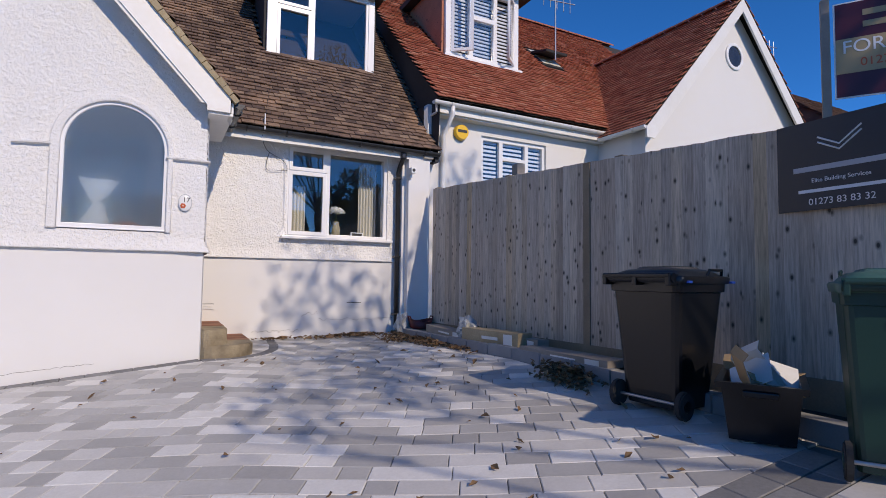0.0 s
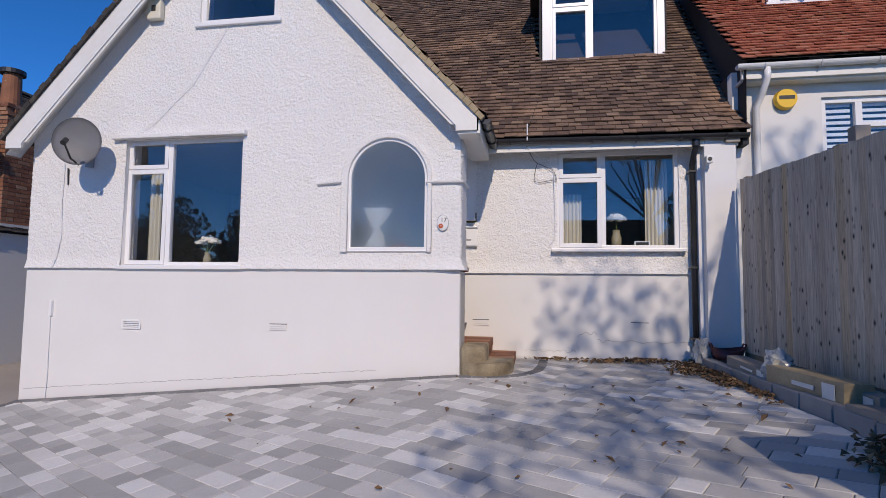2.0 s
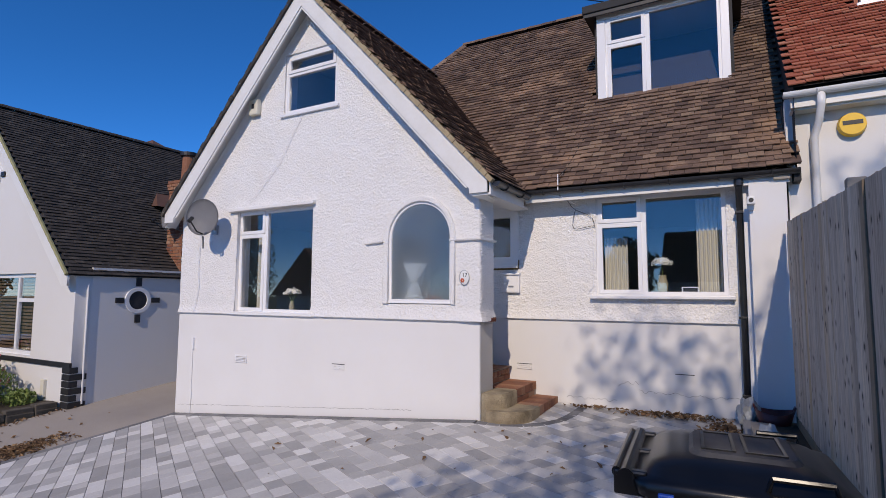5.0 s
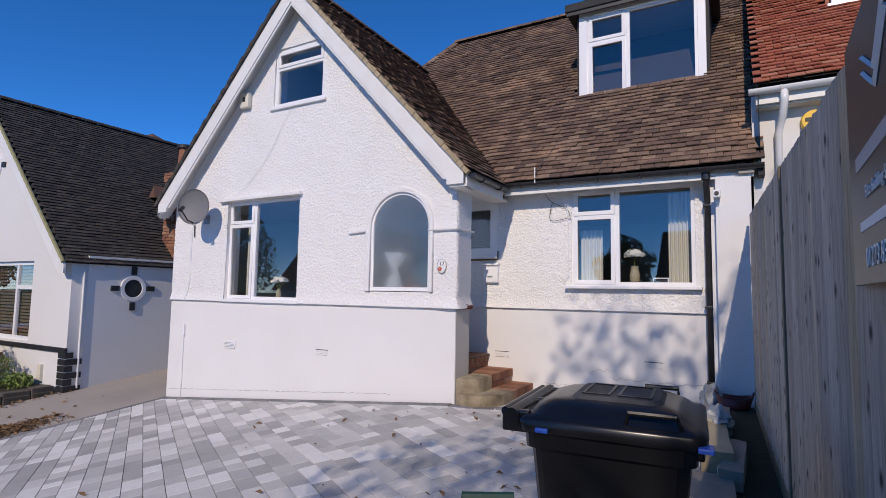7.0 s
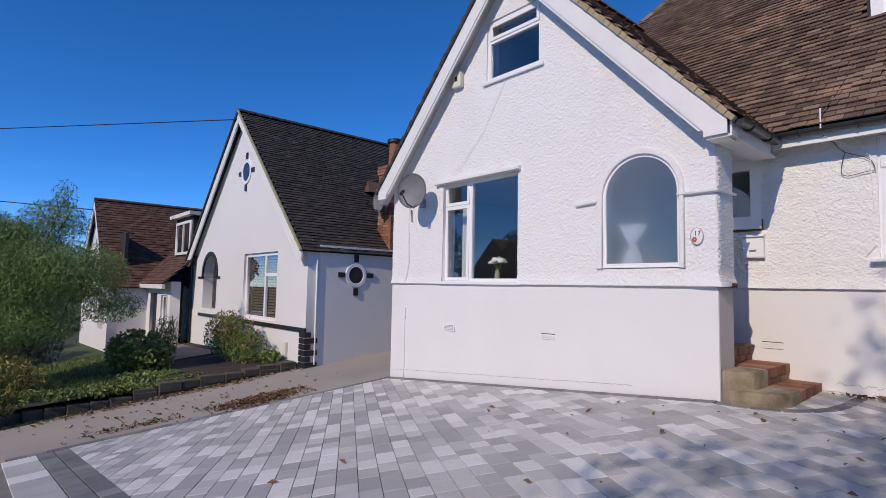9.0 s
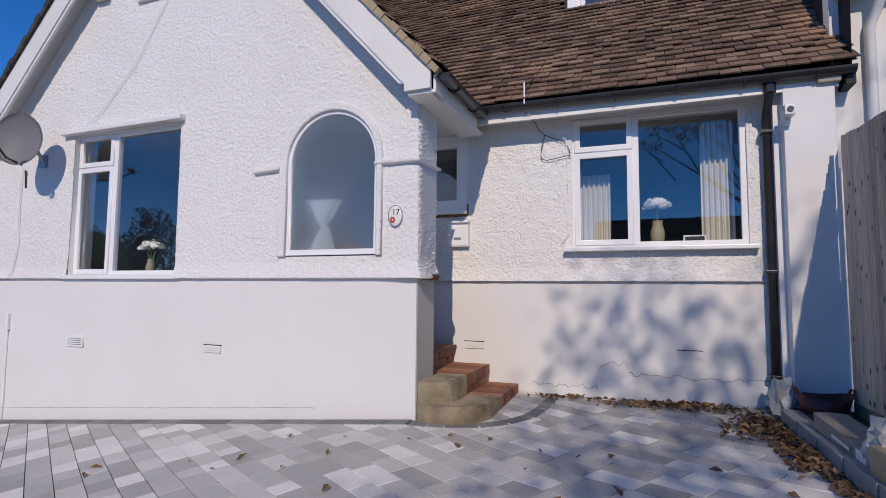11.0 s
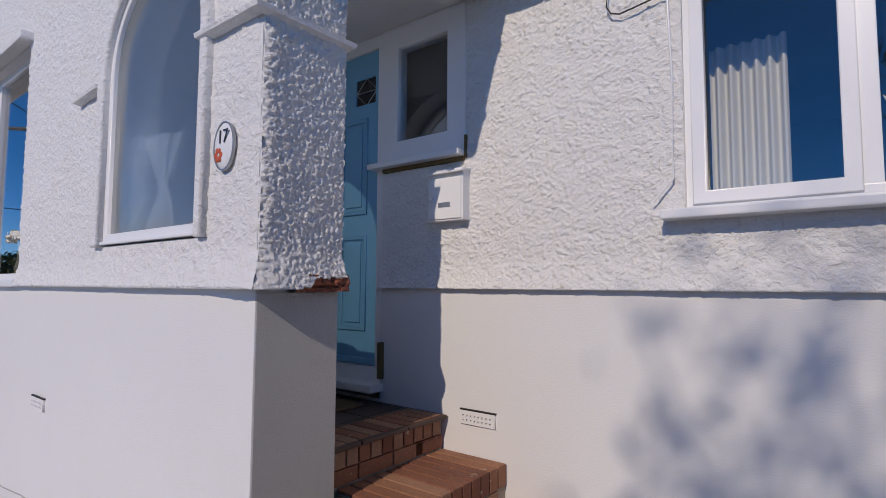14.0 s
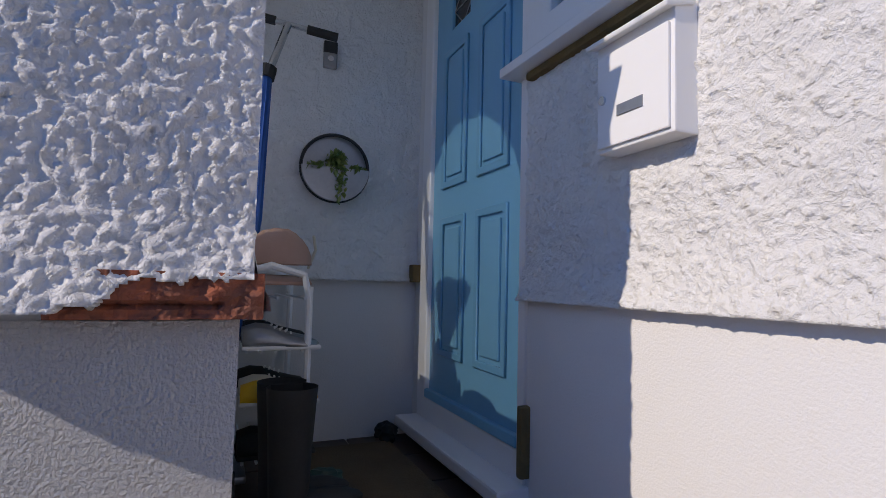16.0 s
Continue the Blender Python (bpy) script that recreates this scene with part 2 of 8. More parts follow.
TILE_RED = varied("red_clay_tiles", RED_STOPS, 0.85, "island", 0.35, 40.0, ((0.06, 0.035, 0.028), 9.0, 0.66), 0.6, 0.004)
UNDERLAY = stained("roof_underlay", (0.05, 0.04, 0.034), (0.03, 0.025, 0.02), 0.95, 30.0, 2.0, 0.4, 0.2, 0.003)
FENCE = fence_wood("weathered_fence_wood")
FENCE_RAIL = stained("gravel_board_wood", (0.32, 0.24, 0.16), (0.16, 0.12, 0.08), 0.85, 60.0, 3.0, 0.6, 0.5, 0.003)
GLASS = glazing("window_glass")
ARCH_GLASS = glazing("obscure_glass", (0.92, 0.95, 0.96), 0.9, 0.06, 0.06, 0.25, 0.42)
STONE = stained("dark_garden_stone", (0.13, 0.11, 0.09), (0.045, 0.04, 0.032), 0.9, 40.0, 4.0, 0.7, 0.8, 0.01)
ROOM = stained("room_wall", (0.46, 0.44, 0.40), (0.36, 0.34, 0.31), 0.9, 20.0, 1.0, 0.3, 0.0)
DOOR_BLUE = stained("blue_door_skin", (0.17, 0.44, 0.64), (0.14, 0.39, 0.58), 0.38, 90.0, 2.0, 0.3, 0.12, 0.001)
DOOR_GROOVE = stained("blue_door_moulding", (0.15, 0.40, 0.60), (0.12, 0.35, 0.53), 0.35, 90.0, 2.0, 0.3, 0.1, 0.001)
DARK_GLASS = stained("dark_leaded_glass", (0.02, 0.02, 0.025), (0.05, 0.05, 0.05), 0.08, 60.0, 6.0, 0.5, 0.1, 0.001)
METAL = stained("galvanised_metal", (0.42, 0.43, 0.44), (0.28, 0.29, 0.30), 0.38, 60.0, 8.0, 0.5, 0.1, 0.001, 0.9)
CHROME = stained("chrome", (0.7, 0.7, 0.7), (0.55, 0.55, 0.55), 0.18, 40.0, 5.0, 0.3, 0.0, 0.001, 1.0)
BIN_BLACK = stained("black_bin_plastic", (0.005, 0.0055, 0.007), (0.012, 0.0125, 0.015), 0.28, 90.0, 3.0, 0.4, 0.15, 0.001)
LID_GREEN = stained("faded_green_lid_plastic", (0.032, 0.115, 0.092), (0.10, 0.175, 0.15), 0.45, 26.0, 5.0, 0.6, 0.2, 0.001)
LID_DUST = stained("dusty_grey_lid_plastic", (0.085, 0.085, 0.088), (0.03, 0.03, 0.032), 0.6, 40.0, 7.0, 0.7, 0.2, 0.001)
BIN_GREEN = stained("dark_green_bin_plastic", (0.010, 0.048, 0.036), (0.018, 0.06, 0.047), 0.42, 90.0, 3.0, 0.4, 0.15, 0.001)
RUBBER = stained("black_rubber", (0.02, 0.02, 0.02), (0.045, 0.045, 0.045), 0.8, 60.0, 6.0, 0.4, 0.2, 0.001)
BLUE_TAPE = stained("bright_blue_plastic", (0.02, 0.13, 0.62), (0.02, 0.1, 0.45), 0.4, 30.0, 5.0, 0.3, 0.0)
CARD = stained("cardboard", (0.44, 0.30, 0.17), (0.33, 0.22, 0.12), 0.85, 50.0, 5.0, 0.4, 0.1, 0.001)
WHITE_CARD = stained("white_card", (0.78, 0.78, 0.76), (0.62, 0.62, 0.60), 0.6, 40.0, 5.0, 0.3, 0.0)
POLY_WRAP = stained("yellowish_wrapped_board", (0.46, 0.36, 0.22), (0.26, 0.20, 0.12), 0.35, 40.0, 5.0, 0.7, 0.3, 0.003)
GREY_WOOD = stained("grey_timber", (0.36, 0.31, 0.26), (0.22, 0.19, 0.16), 0.85, 60.0, 4.0, 0.5, 0.4, 0.003)
DISH_GREY = stained("grey_dish_paint", (0.36, 0.36, 0.37), (0.27, 0.27, 0.28), 0.5, 60.0, 4.0, 0.4, 0.1, 0.001)
YELLOW = stained("yellow_box_plastic", (0.85, 0.50, 0.02), (0.75, 0.42, 0.02), 0.4, 30.0, 4.0, 0.2, 0.0)
CREAM = stained("cream_plastic", (0.72, 0.68, 0.56), (0.6, 0.56, 0.45), 0.45, 30.0, 4.0, 0.3, 0.0)
SIGN_BLACK = stained("charcoal_sign_board", (0.022, 0.026, 0.034), (0.03, 0.034, 0.042), 0.35, 40.0, 2.0, 0.3, 0.0)
SIGN_GREY = stained("grey_sign_letters", (0.45, 0.45, 0.47), (0.4, 0.4, 0.42), 0.5, 40.0, 2.0, 0.2, 0.0)
WHITE_INK = stained("white_letters", (0.80, 0.80, 0.80), (0.74, 0.74, 0.74), 0.5, 40.0, 2.0, 0.2, 0.0)
MAROON = stained("maroon_sign_paint", (0.085, 0.008, 0.018), (0.07, 0.008, 0.015), 0.4, 40.0, 2.0, 0.2, 0.0)
GOLD = stained("tan_sign_band", (0.42, 0.31, 0.16), (0.38, 0.28, 0.14), 0.45, 40.0, 2.0, 0.2, 0.0)
RED_INK = stained("orange_red_ink", (0.55, 0.10, 0.03), (0.5, 0.08, 0.03), 0.5, 40.0, 2.0, 0.2, 0.0)
DARK_INK = stained("dark_ink", (0.02, 0.02, 0.02), (0.03, 0.03, 0.03), 0.5, 40.0, 2.0, 0.2, 0.0)
CURTAIN = stained("cream_curtain", (0.66, 0.62, 0.52), (0.56, 0.52, 0.43), 0.9, 90.0, 3.0, 0.3, 0.2, 0.001)
PETAL = stained("white_petals", (0.80, 0.79, 0.72), (0.65, 0.62, 0.5), 0.8, 60.0, 9.0, 0.4, 0.0)
POLYTHENE = stained("white_polythene", (0.88, 0.88, 0.88), (0.75, 0.76, 0.77), 0.35, 30.0, 9.0, 0.4, 0.3, 0.004)
VASE = stained("stoneware_vase", (0.45, 0.38, 0.24), (0.3, 0.25, 0.15), 0.3, 30.0, 9.0, 0.5, 0.0)
BARK = stained("bark", (0.10, 0.075, 0.055), (0.05, 0.038, 0.028), 0.9, 25.0, 3.0, 0.7, 0.9, 0.02)
MAT_BROWN = stained("coir_mat", (0.16, 0.10, 0.05), (0.08, 0.052, 0.03), 0.95, 120.0, 5.0, 0.6, 0.8, 0.006)
FOAM = stained("brown_foam_gap", (0.20, 0.13, 0.05), (0.1, 0.07, 0.03), 0.9, 60.0, 9.0, 0.6, 0.8, 0.006)
PEACH = stained("peach_cloth", (0.55, 0.34, 0.26), (0.46, 0.27, 0.20), 0.85, 90.0, 5.0, 0.4, 0.3, 0.002)
BLUE_METAL = stained("blue_scooter_paint", (0.02, 0.10, 0.36), (0.02, 0.07, 0.25), 0.3, 40.0, 5.0, 0.4, 0.0, 0.001, 0.4)
BLACK_CLOTH = stained("black_shoe_cloth", (0.014, 0.014, 0.015), (0.04, 0.04, 0.04), 0.7, 90.0, 5.0, 0.5, 0.3, 0.002)
RED_TUB = stained("dark_red_plastic", (0.17, 0.02, 0.02), (0.10, 0.012, 0.014), 0.4, 40.0, 5.0, 0.4, 0.1, 0.001)
GLASS_BAG = stained("crumpled_clear_plastic", (0.45, 0.47, 0.47), (0.3, 0.31, 0.31), 0.25, 25.0, 9.0, 0.6, 0.6, 0.01)


def foliage(name, stops, rough=0.6):
    m = varied(name, stops, rough, "island", 0.25, 20.0, None, 0.1, 0.001)
    b = m.node_tree.nodes["Principled BSDF"]
    b.inputs["Subsurface Weight"].default_value = 0.0
    return m


LEAF = foliage("tree_leaves", [(0, (0.035, 0.06, 0.015)), (0.6, (0.06, 0.10, 0.025)), (1, (0.11, 0.14, 0.04))])
FEATHER = foliage("feathery_leaves", [(0, (0.10, 0.175, 0.045)), (0.6, (0.18, 0.29, 0.075)), (1, (0.27, 0.38, 0.11))])
SHRUB = foliage("shrub_leaves", [(0, (0.11, 0.17, 0.04)), (0.6, (0.19, 0.27, 0.06)), (1, (0.30, 0.35, 0.10))])
SILVER = foliage("silvery_leaves", [(0, (0.16, 0.18, 0.16)), (0.6, (0.26, 0.28, 0.25)), (1, (0.36, 0.37, 0.33))])
YELLOW_LEAF = foliage("yellow_green_leaves", [(0, (0.16, 0.16, 0.04)), (0.6, (0.28, 0.26, 0.065)), (1, (0.38, 0.34, 0.11))])
GRASS = foliage("grass_blades", [(0, (0.10, 0.17, 0.03)), (0.6, (0.16, 0.25, 0.05)), (1, (0.24, 0.3, 0.09))])
DEAD_LEAF = varied("dead_leaves", [(0, (0.13, 0.07, 0.035)), (0.5, (0.23, 0.13, 0.065)), (0.85, (0.33, 0.2, 0.1)), (1, (0.42, 0.28, 0.15))], 0.85, "island", 0.3, 40.0)
PINK_PETAL = foliage("pink_and_red_petals", [(0, (0.42, 0.05, 0.05)), (0.6, (0.5, 0.12, 0.14)), (1, (0.62, 0.35, 0.36))])


# ---- mesh helpers ----
def part(name, bm, material, parent=None, label="", smooth=False):
    """Links a bmesh as one mesh object, under a thing where one is given."""
    me = bpy.data.meshes.new(name)
    bm.normal_update()
    bm.to_mesh(me)
    bm.free()
    me.materials.append(material)
    if smooth:
        me.polygons.foreach_set("use_smooth", [True] * len(me.polygons))
    ob = new(name, me)
    if parent:
        ob.parent = parent
    if label:
        ob["label"] = label
    return ob


def solid(name, verts, faces, material, parent=None, label="", smooth=False):
    me = bpy.data.meshes.new(name)
    me.from_pydata(verts, [], faces)
    me.materials.append(material)
    if smooth:
        me.polygons.foreach_set("use_smooth", [True] * len(me.polygons))
    me.update()
    ob = new(name, me)
    if parent:
        ob.parent = parent
    if label:
        ob["label"] = label
    return ob


def thing(name, at, label, category, group="", turn=0.0):
    ob = new(name)
    ob.empty_display_size = 0.1
    ob.matrix_basis = pose(*at, 0, 0, turn)
    return tagged(ob, label, category, group)


def box(bm, lo, hi, bevel=0.0, m=None):
    lo, hi = Vector(lo), Vector(hi)
    r = bmesh.ops.create_cube(bm, size=1.0)["verts"]
    for v in r:
        v.co = (lo + hi) / 2 + Vector((v.co.x * (hi.x - lo.x), v.co.y * (hi.y - lo.y), v.co.z * (hi.z - lo.z)))
    if bevel:
        edges = list({e for v in r for e in v.link_edges})
        out = bmesh.ops.bevel(bm, geom=edges, offset=bevel, segments=2, affect="EDGES", profile=0.6)
        r = list({v for f in out["faces"] for v in f.verts} | {v for v in r if v.is_valid})
    if m:
        for v in r:
            v.co = m @ v.co
    return r


def boxed(lo, hi, bevel=0.0, m=None):
    bm = bmesh.new()
    box(bm, lo, hi, bevel, m)
    return bm


def rod(bm, a, b, r, r2=None, seg=12, caps=True):
    a, b = Vector(a), Vector(b)
    m = Matrix.Translation((a + b) / 2) @ (b - a).to_track_quat("Z", "Y").to_matrix().to_4x4()
    return bmesh.ops.create_cone(bm, cap_ends=caps, segments=seg, radius1=r, radius2=r if r2 is None else r2, depth=(b - a).length, matrix=m)["verts"]


def rodded(a, b, r, r2=None, seg=12):
    bm = bmesh.new()
    rod(bm, a, b, r, r2, seg)
    return bm


def tube(points, r, seg=8):
    """A round bar along a line of points."""
    bm = bmesh.new()
    pts = [Vector(p) for p in points]
    rings = []
    for i, p in enumerate(pts):
        d = (pts[min(i + 1, len(pts) - 1)] - pts[max(i - 1, 0)]).normalized()
        q = d.to_track_quat("Z", "Y")
        rings.append([bm.verts.new(p + q @ Vector((r * math.cos(a), r * math.sin(a), 0))) for a in (2 * math.pi * k / seg for k in range(seg))])
    for a, b in zip(rings, rings[1:]):
        for k in range(seg):
            bm.faces.new((a[k], a[(k + 1) % seg], b[(k + 1) % seg], b[k]))
    bm.faces.new(rings[0][::-1])
    bm.faces.new(rings[-1])
    return bm


def arc(cx, cz, r, a0, a1, n=24):
    return [(cx + r * math.cos(radians(a0 + (a1 - a0) * k / n)), cz + r * math.sin(radians(a0 + (a1 - a0) * k / n))) for k in range(n + 1)]


def cut_slab(name, outline, holes, y0, y1, material, parent=None, label="", bevel=0.0, m=None):
    """An upright slab facing -y with real holes: outline and holes in (x, z), from y0 to y1."""
    cu = bpy.data.curves.new(name, "CURVE")
    cu.dimensions, cu.fill_mode = "2D", "BOTH"
    cu.extrude = abs(y1 - y0) / 2 - bevel
    cu.bevel_depth, cu.bevel_resolution = bevel, 1
    for ring in (outline, *holes):
        sp = cu.splines.new("POLY")
        sp.points.add(len(ring) - 1)
        for q, (u, v) in zip(sp.points, ring):
            q.co = (u, v, 0, 1)
        sp.use_cyclic_u = True
    tmp = bpy.data.objects.new(name, cu)
    me = bpy.data.meshes.new_from_object(tmp)
    bpy.data.objects.remove(tmp)
    me.name = name
    me.transform((m or Matrix()) @ pose(0, (y0 + y1) / 2, 0, 90))
    me.materials.clear()
    me.materials.append(material)
    ob = new(name, me)
    if parent:
        ob.parent = parent
    if label:
        ob["label"] = label
    return ob


def rect(x0, z0, x1, z1):
    return [(x0, z0), (x1, z0), (x1, z1), (x0, z1)]


def arch_ring(x0, x1, z0, spring, n=24):
    r, cx = (x1 - x0) / 2, (x0 + x1) / 2
    return [(x0, z0), (x1, z0)] + arc(cx, spring, r, 0, 180, n)


def structure(ob, label="", category=""):
    return tagged(ob, label, category, "", "structure")


def ground_z(x, y):
    """The slope of the plot: it falls to the street and along it."""
    x0, y0 = min(max(x, -9.0), 4.5), min(max(y, -7.0), 1.6)
    z = 0.0587 + 0.067 * x0 + 0.0529 * y0 - 0.009 * x0 * y0 * (1 if x0 > -6 else 6 / -x0)
    z -= 0.1 * min(max(x0 / 2.6, 0.0), 1.0) * min(max((y0 + 2.0) / 2.4, 0.0), 1.0)
    # the drive dips beside the house
    if x0 < -6.0:
        dip = -0.111 * max(0.0, 1 - (-6.0 - x0) / 2.3)
    else:
        dip = 0.045 + 0.026 * x0 if x0 < 0 else 0.045 * max(0.0, 1 - x0)
    z += dip * min(max((y0 + 7.0) / 4.0, 0.0), 1.0)
    if x < -9.0:
        z += 0.035 * max(x + 9.0, -45.0)
    if x > 4.5:
        z += 0.03 * min(x - 4.5, 30.0)
    return z


def window(name, x0, z0, x1, z1, y, bars=(), glass=GLASS, kind="structure", label="white upvc casement window", parent=None, fw=0.055, depth=0.07, sash=(), m=None):
    """A framed window facing -y. bars: (x0, z0, x1, z1) of mullions and transoms. sash: opening lights, each a proud inner frame."""
    w = new(name)
    if parent:
        w.parent = parent
    elif kind == "structure":
        structure(w, label, "window")
    m = m or Matrix()
    cut_slab("window_frame", rect(x0, z0, x1, z1), [rect(x0 + fw, z0 + fw, x1 - fw, z1 - fw)], y, y + depth, UPVC, w, bevel=0.006, m=m)
    for a, b, c, d in bars:
        part("glazing_bar", boxed((a, y + 0.002, b), (c, y + depth - 0.004, d), 0.005, m), UPVC, w)
    for a, b, c, d in sash:
        cut_slab("sash", rect(a, b, c, d), [rect(a + 0.045, b + 0.045, c - 0.045, d - 0.045)], y - 0.012, y + 0.03, UPVC, w, bevel=0.005, m=m)
    g = part("pane", boxed((x0 + fw - 0.01, y + 0.03, z0 + fw - 0.01), (x1 - fw + 0.01, y + 0.034, z1 - fw + 0.01), 0, m), glass, w)
    g.visible_shadow = False
    return w

# ---- ground ----
def ground_patch(name, corners, lift, material, label, category, step=0.4):
    """A sheet over four plan corners that follows the slope."""
    a, b, c, d = (Vector(p) for p in corners)
    nu = max(1, int(max((b - a).length, (c - d).length) / step))
    nv = max(1, int(max((d - a).length, (c - b).length) / step))
    verts = []
    for j in range(nv + 1):
        for i in range(nu + 1):
            u, v = i / nu, j / nv
            p = a * (1 - u) * (1 - v) + b * u * (1 - v) + c * u * v + d * (1 - u) * v
            verts.append((p.x, p.y, ground_z(p.x, p.y) + lift))
    faces = [(j * (nu + 1) + i, j * (nu + 1) + i + 1, (j + 1) * (nu + 1) + i + 1, (j + 1) * (nu + 1) + i) for j in range(nv) for i in range(nu)]
    return structure(solid(name, verts, faces, material), label, category)


def spread(lo, hi, near_lo, near_hi, fine, far):
    out, k = [], near_lo
    while k > lo:
        out.append(k)
        k -= far * (1 + (near_lo - k) / 30)
    out = [lo] + out[::-1]
    k = near_lo + fine
    while k < near_hi:
        out.append(k)
        k += fine
    while k < hi:
        out.append(k)
        k += far * (1 + (k - near_hi) / 30)
    return out + [hi]


gx, gy = spread(-900, 900, -14, 6, 0.8, 3.0), spread(-900, 900, -9, 4, 0.8, 3.0)
structure(solid("ground", [(x, y, ground_z(x, y) - 0.05) for y in gy for x in gx],
                [(j * len(gx) + i, j * len(gx) + i + 1, (j + 1) * len(gx) + i + 1, (j + 1) * len(gx) + i) for j in range(len(gy) - 1) for i in range(len(gx) - 1)],
                GRASS_GROUND), "rough green ground sloping down along the street", "ground")
ground_patch("drive", [(-8.42, -7.0), (-6.10, -7.0), (-5.87, 0.0), (-8.42, 0.0)], -0.012, TAR, "worn brown-grey tarmac shared driveway with scattered leaves", "driveway")
ground_patch("drive_back", [(-8.42, 0.0), (-5.87, 0.0), (-5.87, 9.0), (-8.42, 9.0)], -0.012, TAR, "tarmac driveway between two white houses", "driveway")
ground_patch("pavement", [(-60, -9.2), (40, -9.2), (40, -5.60), (-60, -5.60)], -0.014, PAVEMENT, "grey tarmac street pavement", "pavement", 1.0)
ground_patch("road", [(-60, -16.5), (40, -16.5), (40, -9.3), (-60, -9.3)], -0.04, ROAD, "dark asphalt residential road", "road", 1.2)

# ---- the house: walls ----
GX0, GX1, GAPEX = -5.87, 0.0, -2.93
RW_Y = 1.25
WALL_TOP = 3.02


def gable_top(x):
    return 6.26 - abs(x - GAPEX) * 1.07


LEFT_WIN, TOP_WIN, ARCH = (-4.45, 1.33, -2.79, 2.97), (-3.46, 4.48, -2.38, 5.46), (-1.385, 1.513, -0.40, 2.378)
BIG_WIN, SIDE_WIN, DOORWAY = (1.15, 1.62, 2.715, 2.94), (-0.60, 2.05, 0.03, 2.885), (-1.545, 0.70, -0.60, 2.885)
arch_hole = arch_ring(ARCH[0] - 0.03, ARCH[2] + 0.03, ARCH[1] - 0.02, ARCH[3])
structure(cut_slab("wall_gable", [(GX0, -1.2), (GX1 - 0.0125, -1.2), (GX1 - 0.0125, 3.06), (GAPEX, 6.24), (GX0, 3.06)],
                   [rect(*LEFT_WIN), rect(*TOP_WIN), arch_hole], 0.012, 0.28, SMOOTH),
          "white smooth-rendered lower front wall under the gable", "wall")
structure(part("wall_left", boxed((GX0, 0.28, -1.2), (GX0 + 0.28, 9.0, 3.0)), SMOOTH), "white rendered side wall along the driveway", "wall")
structure(part("wall_back", boxed((GX0, 9.0, -1.2), (3.3, 9.28, 3.2)), SMOOTH), "white rendered back wall", "wall")
structure(part("wall_party", boxed((3.05, 1.56, -0.6), (3.33, 9.0, 3.2)), SMOOTH), "white rendered wall beside the neighbouring house", "wall")
# right wing
structure(cut_slab("wall_wing", [(-1.9, -0.6), (3.05, -0.6), (3.05, 3.02), (-1.9, 3.02)],
                   [rect(*BIG_WIN), rect(SIDE_WIN[0] - 0.001, SIDE_WIN[1], SIDE_WIN[2], SIDE_WIN[3]), rect(DOORWAY[0], 0.62, DOORWAY[2] - 0.003, DOORWAY[3])], RW_Y + 0.012, RW_Y + 0.3, SMOOTH),
          "white smooth-rendered lower wall with dappled tree shade", "wall")
# pier at the porch opening
structure(part("wall_pier", boxed((-0.40, 0.28, -0.5), (-0.012, 0.385, 2.98)), PIER_RENDER), "white stippled porch pier, its band chipped to red brick", "wall")
structure(part("pier_face", boxed((-0.0121, 0.012, -0.5), (0.0, 0.385, 1.272)), PIER_RENDER), "white stippled lower face of the porch pier", "wall")
# porch enclosure
structure(part("wall_porch", boxed((-1.90, 0.28, -0.5), (-1.63, 1.262, 2.98)), SMOOTH), "white wall at the inner end of the porch", "wall")
structure(part("ceiling_porch", boxed((-1.63, 0.28, 2.90), (0.0, 1.262, 2.98)), SMOOTH), "white porch ceiling", "ceiling")


def lumps(u, v, amp, size, cover=0.22):
    """Thrown render: rounded lumps on an uneven coat."""
    p = Vector((u / size, v / size, 3.7))
    w = noise.noise_vector(p * 0.6) * 0.5
    n = noise.noise(p + w) * 0.75 + noise.noise((p + w) * 2.3) * 0.4
    n = max(0.0, min(1.0, (n + cover) / 0.6))
    return amp * (n * n * (3 - 2 * n) + 0.5 * noise.noise(p * 0.17) + 0.34 * noise.noise(p * 4.3) - (0.45 if cover > 0.2 else 0.0) * max(0.0, 0.22 - abs(noise.noise((p + w) * 1.7 + Vector((9, 2, 5))))))


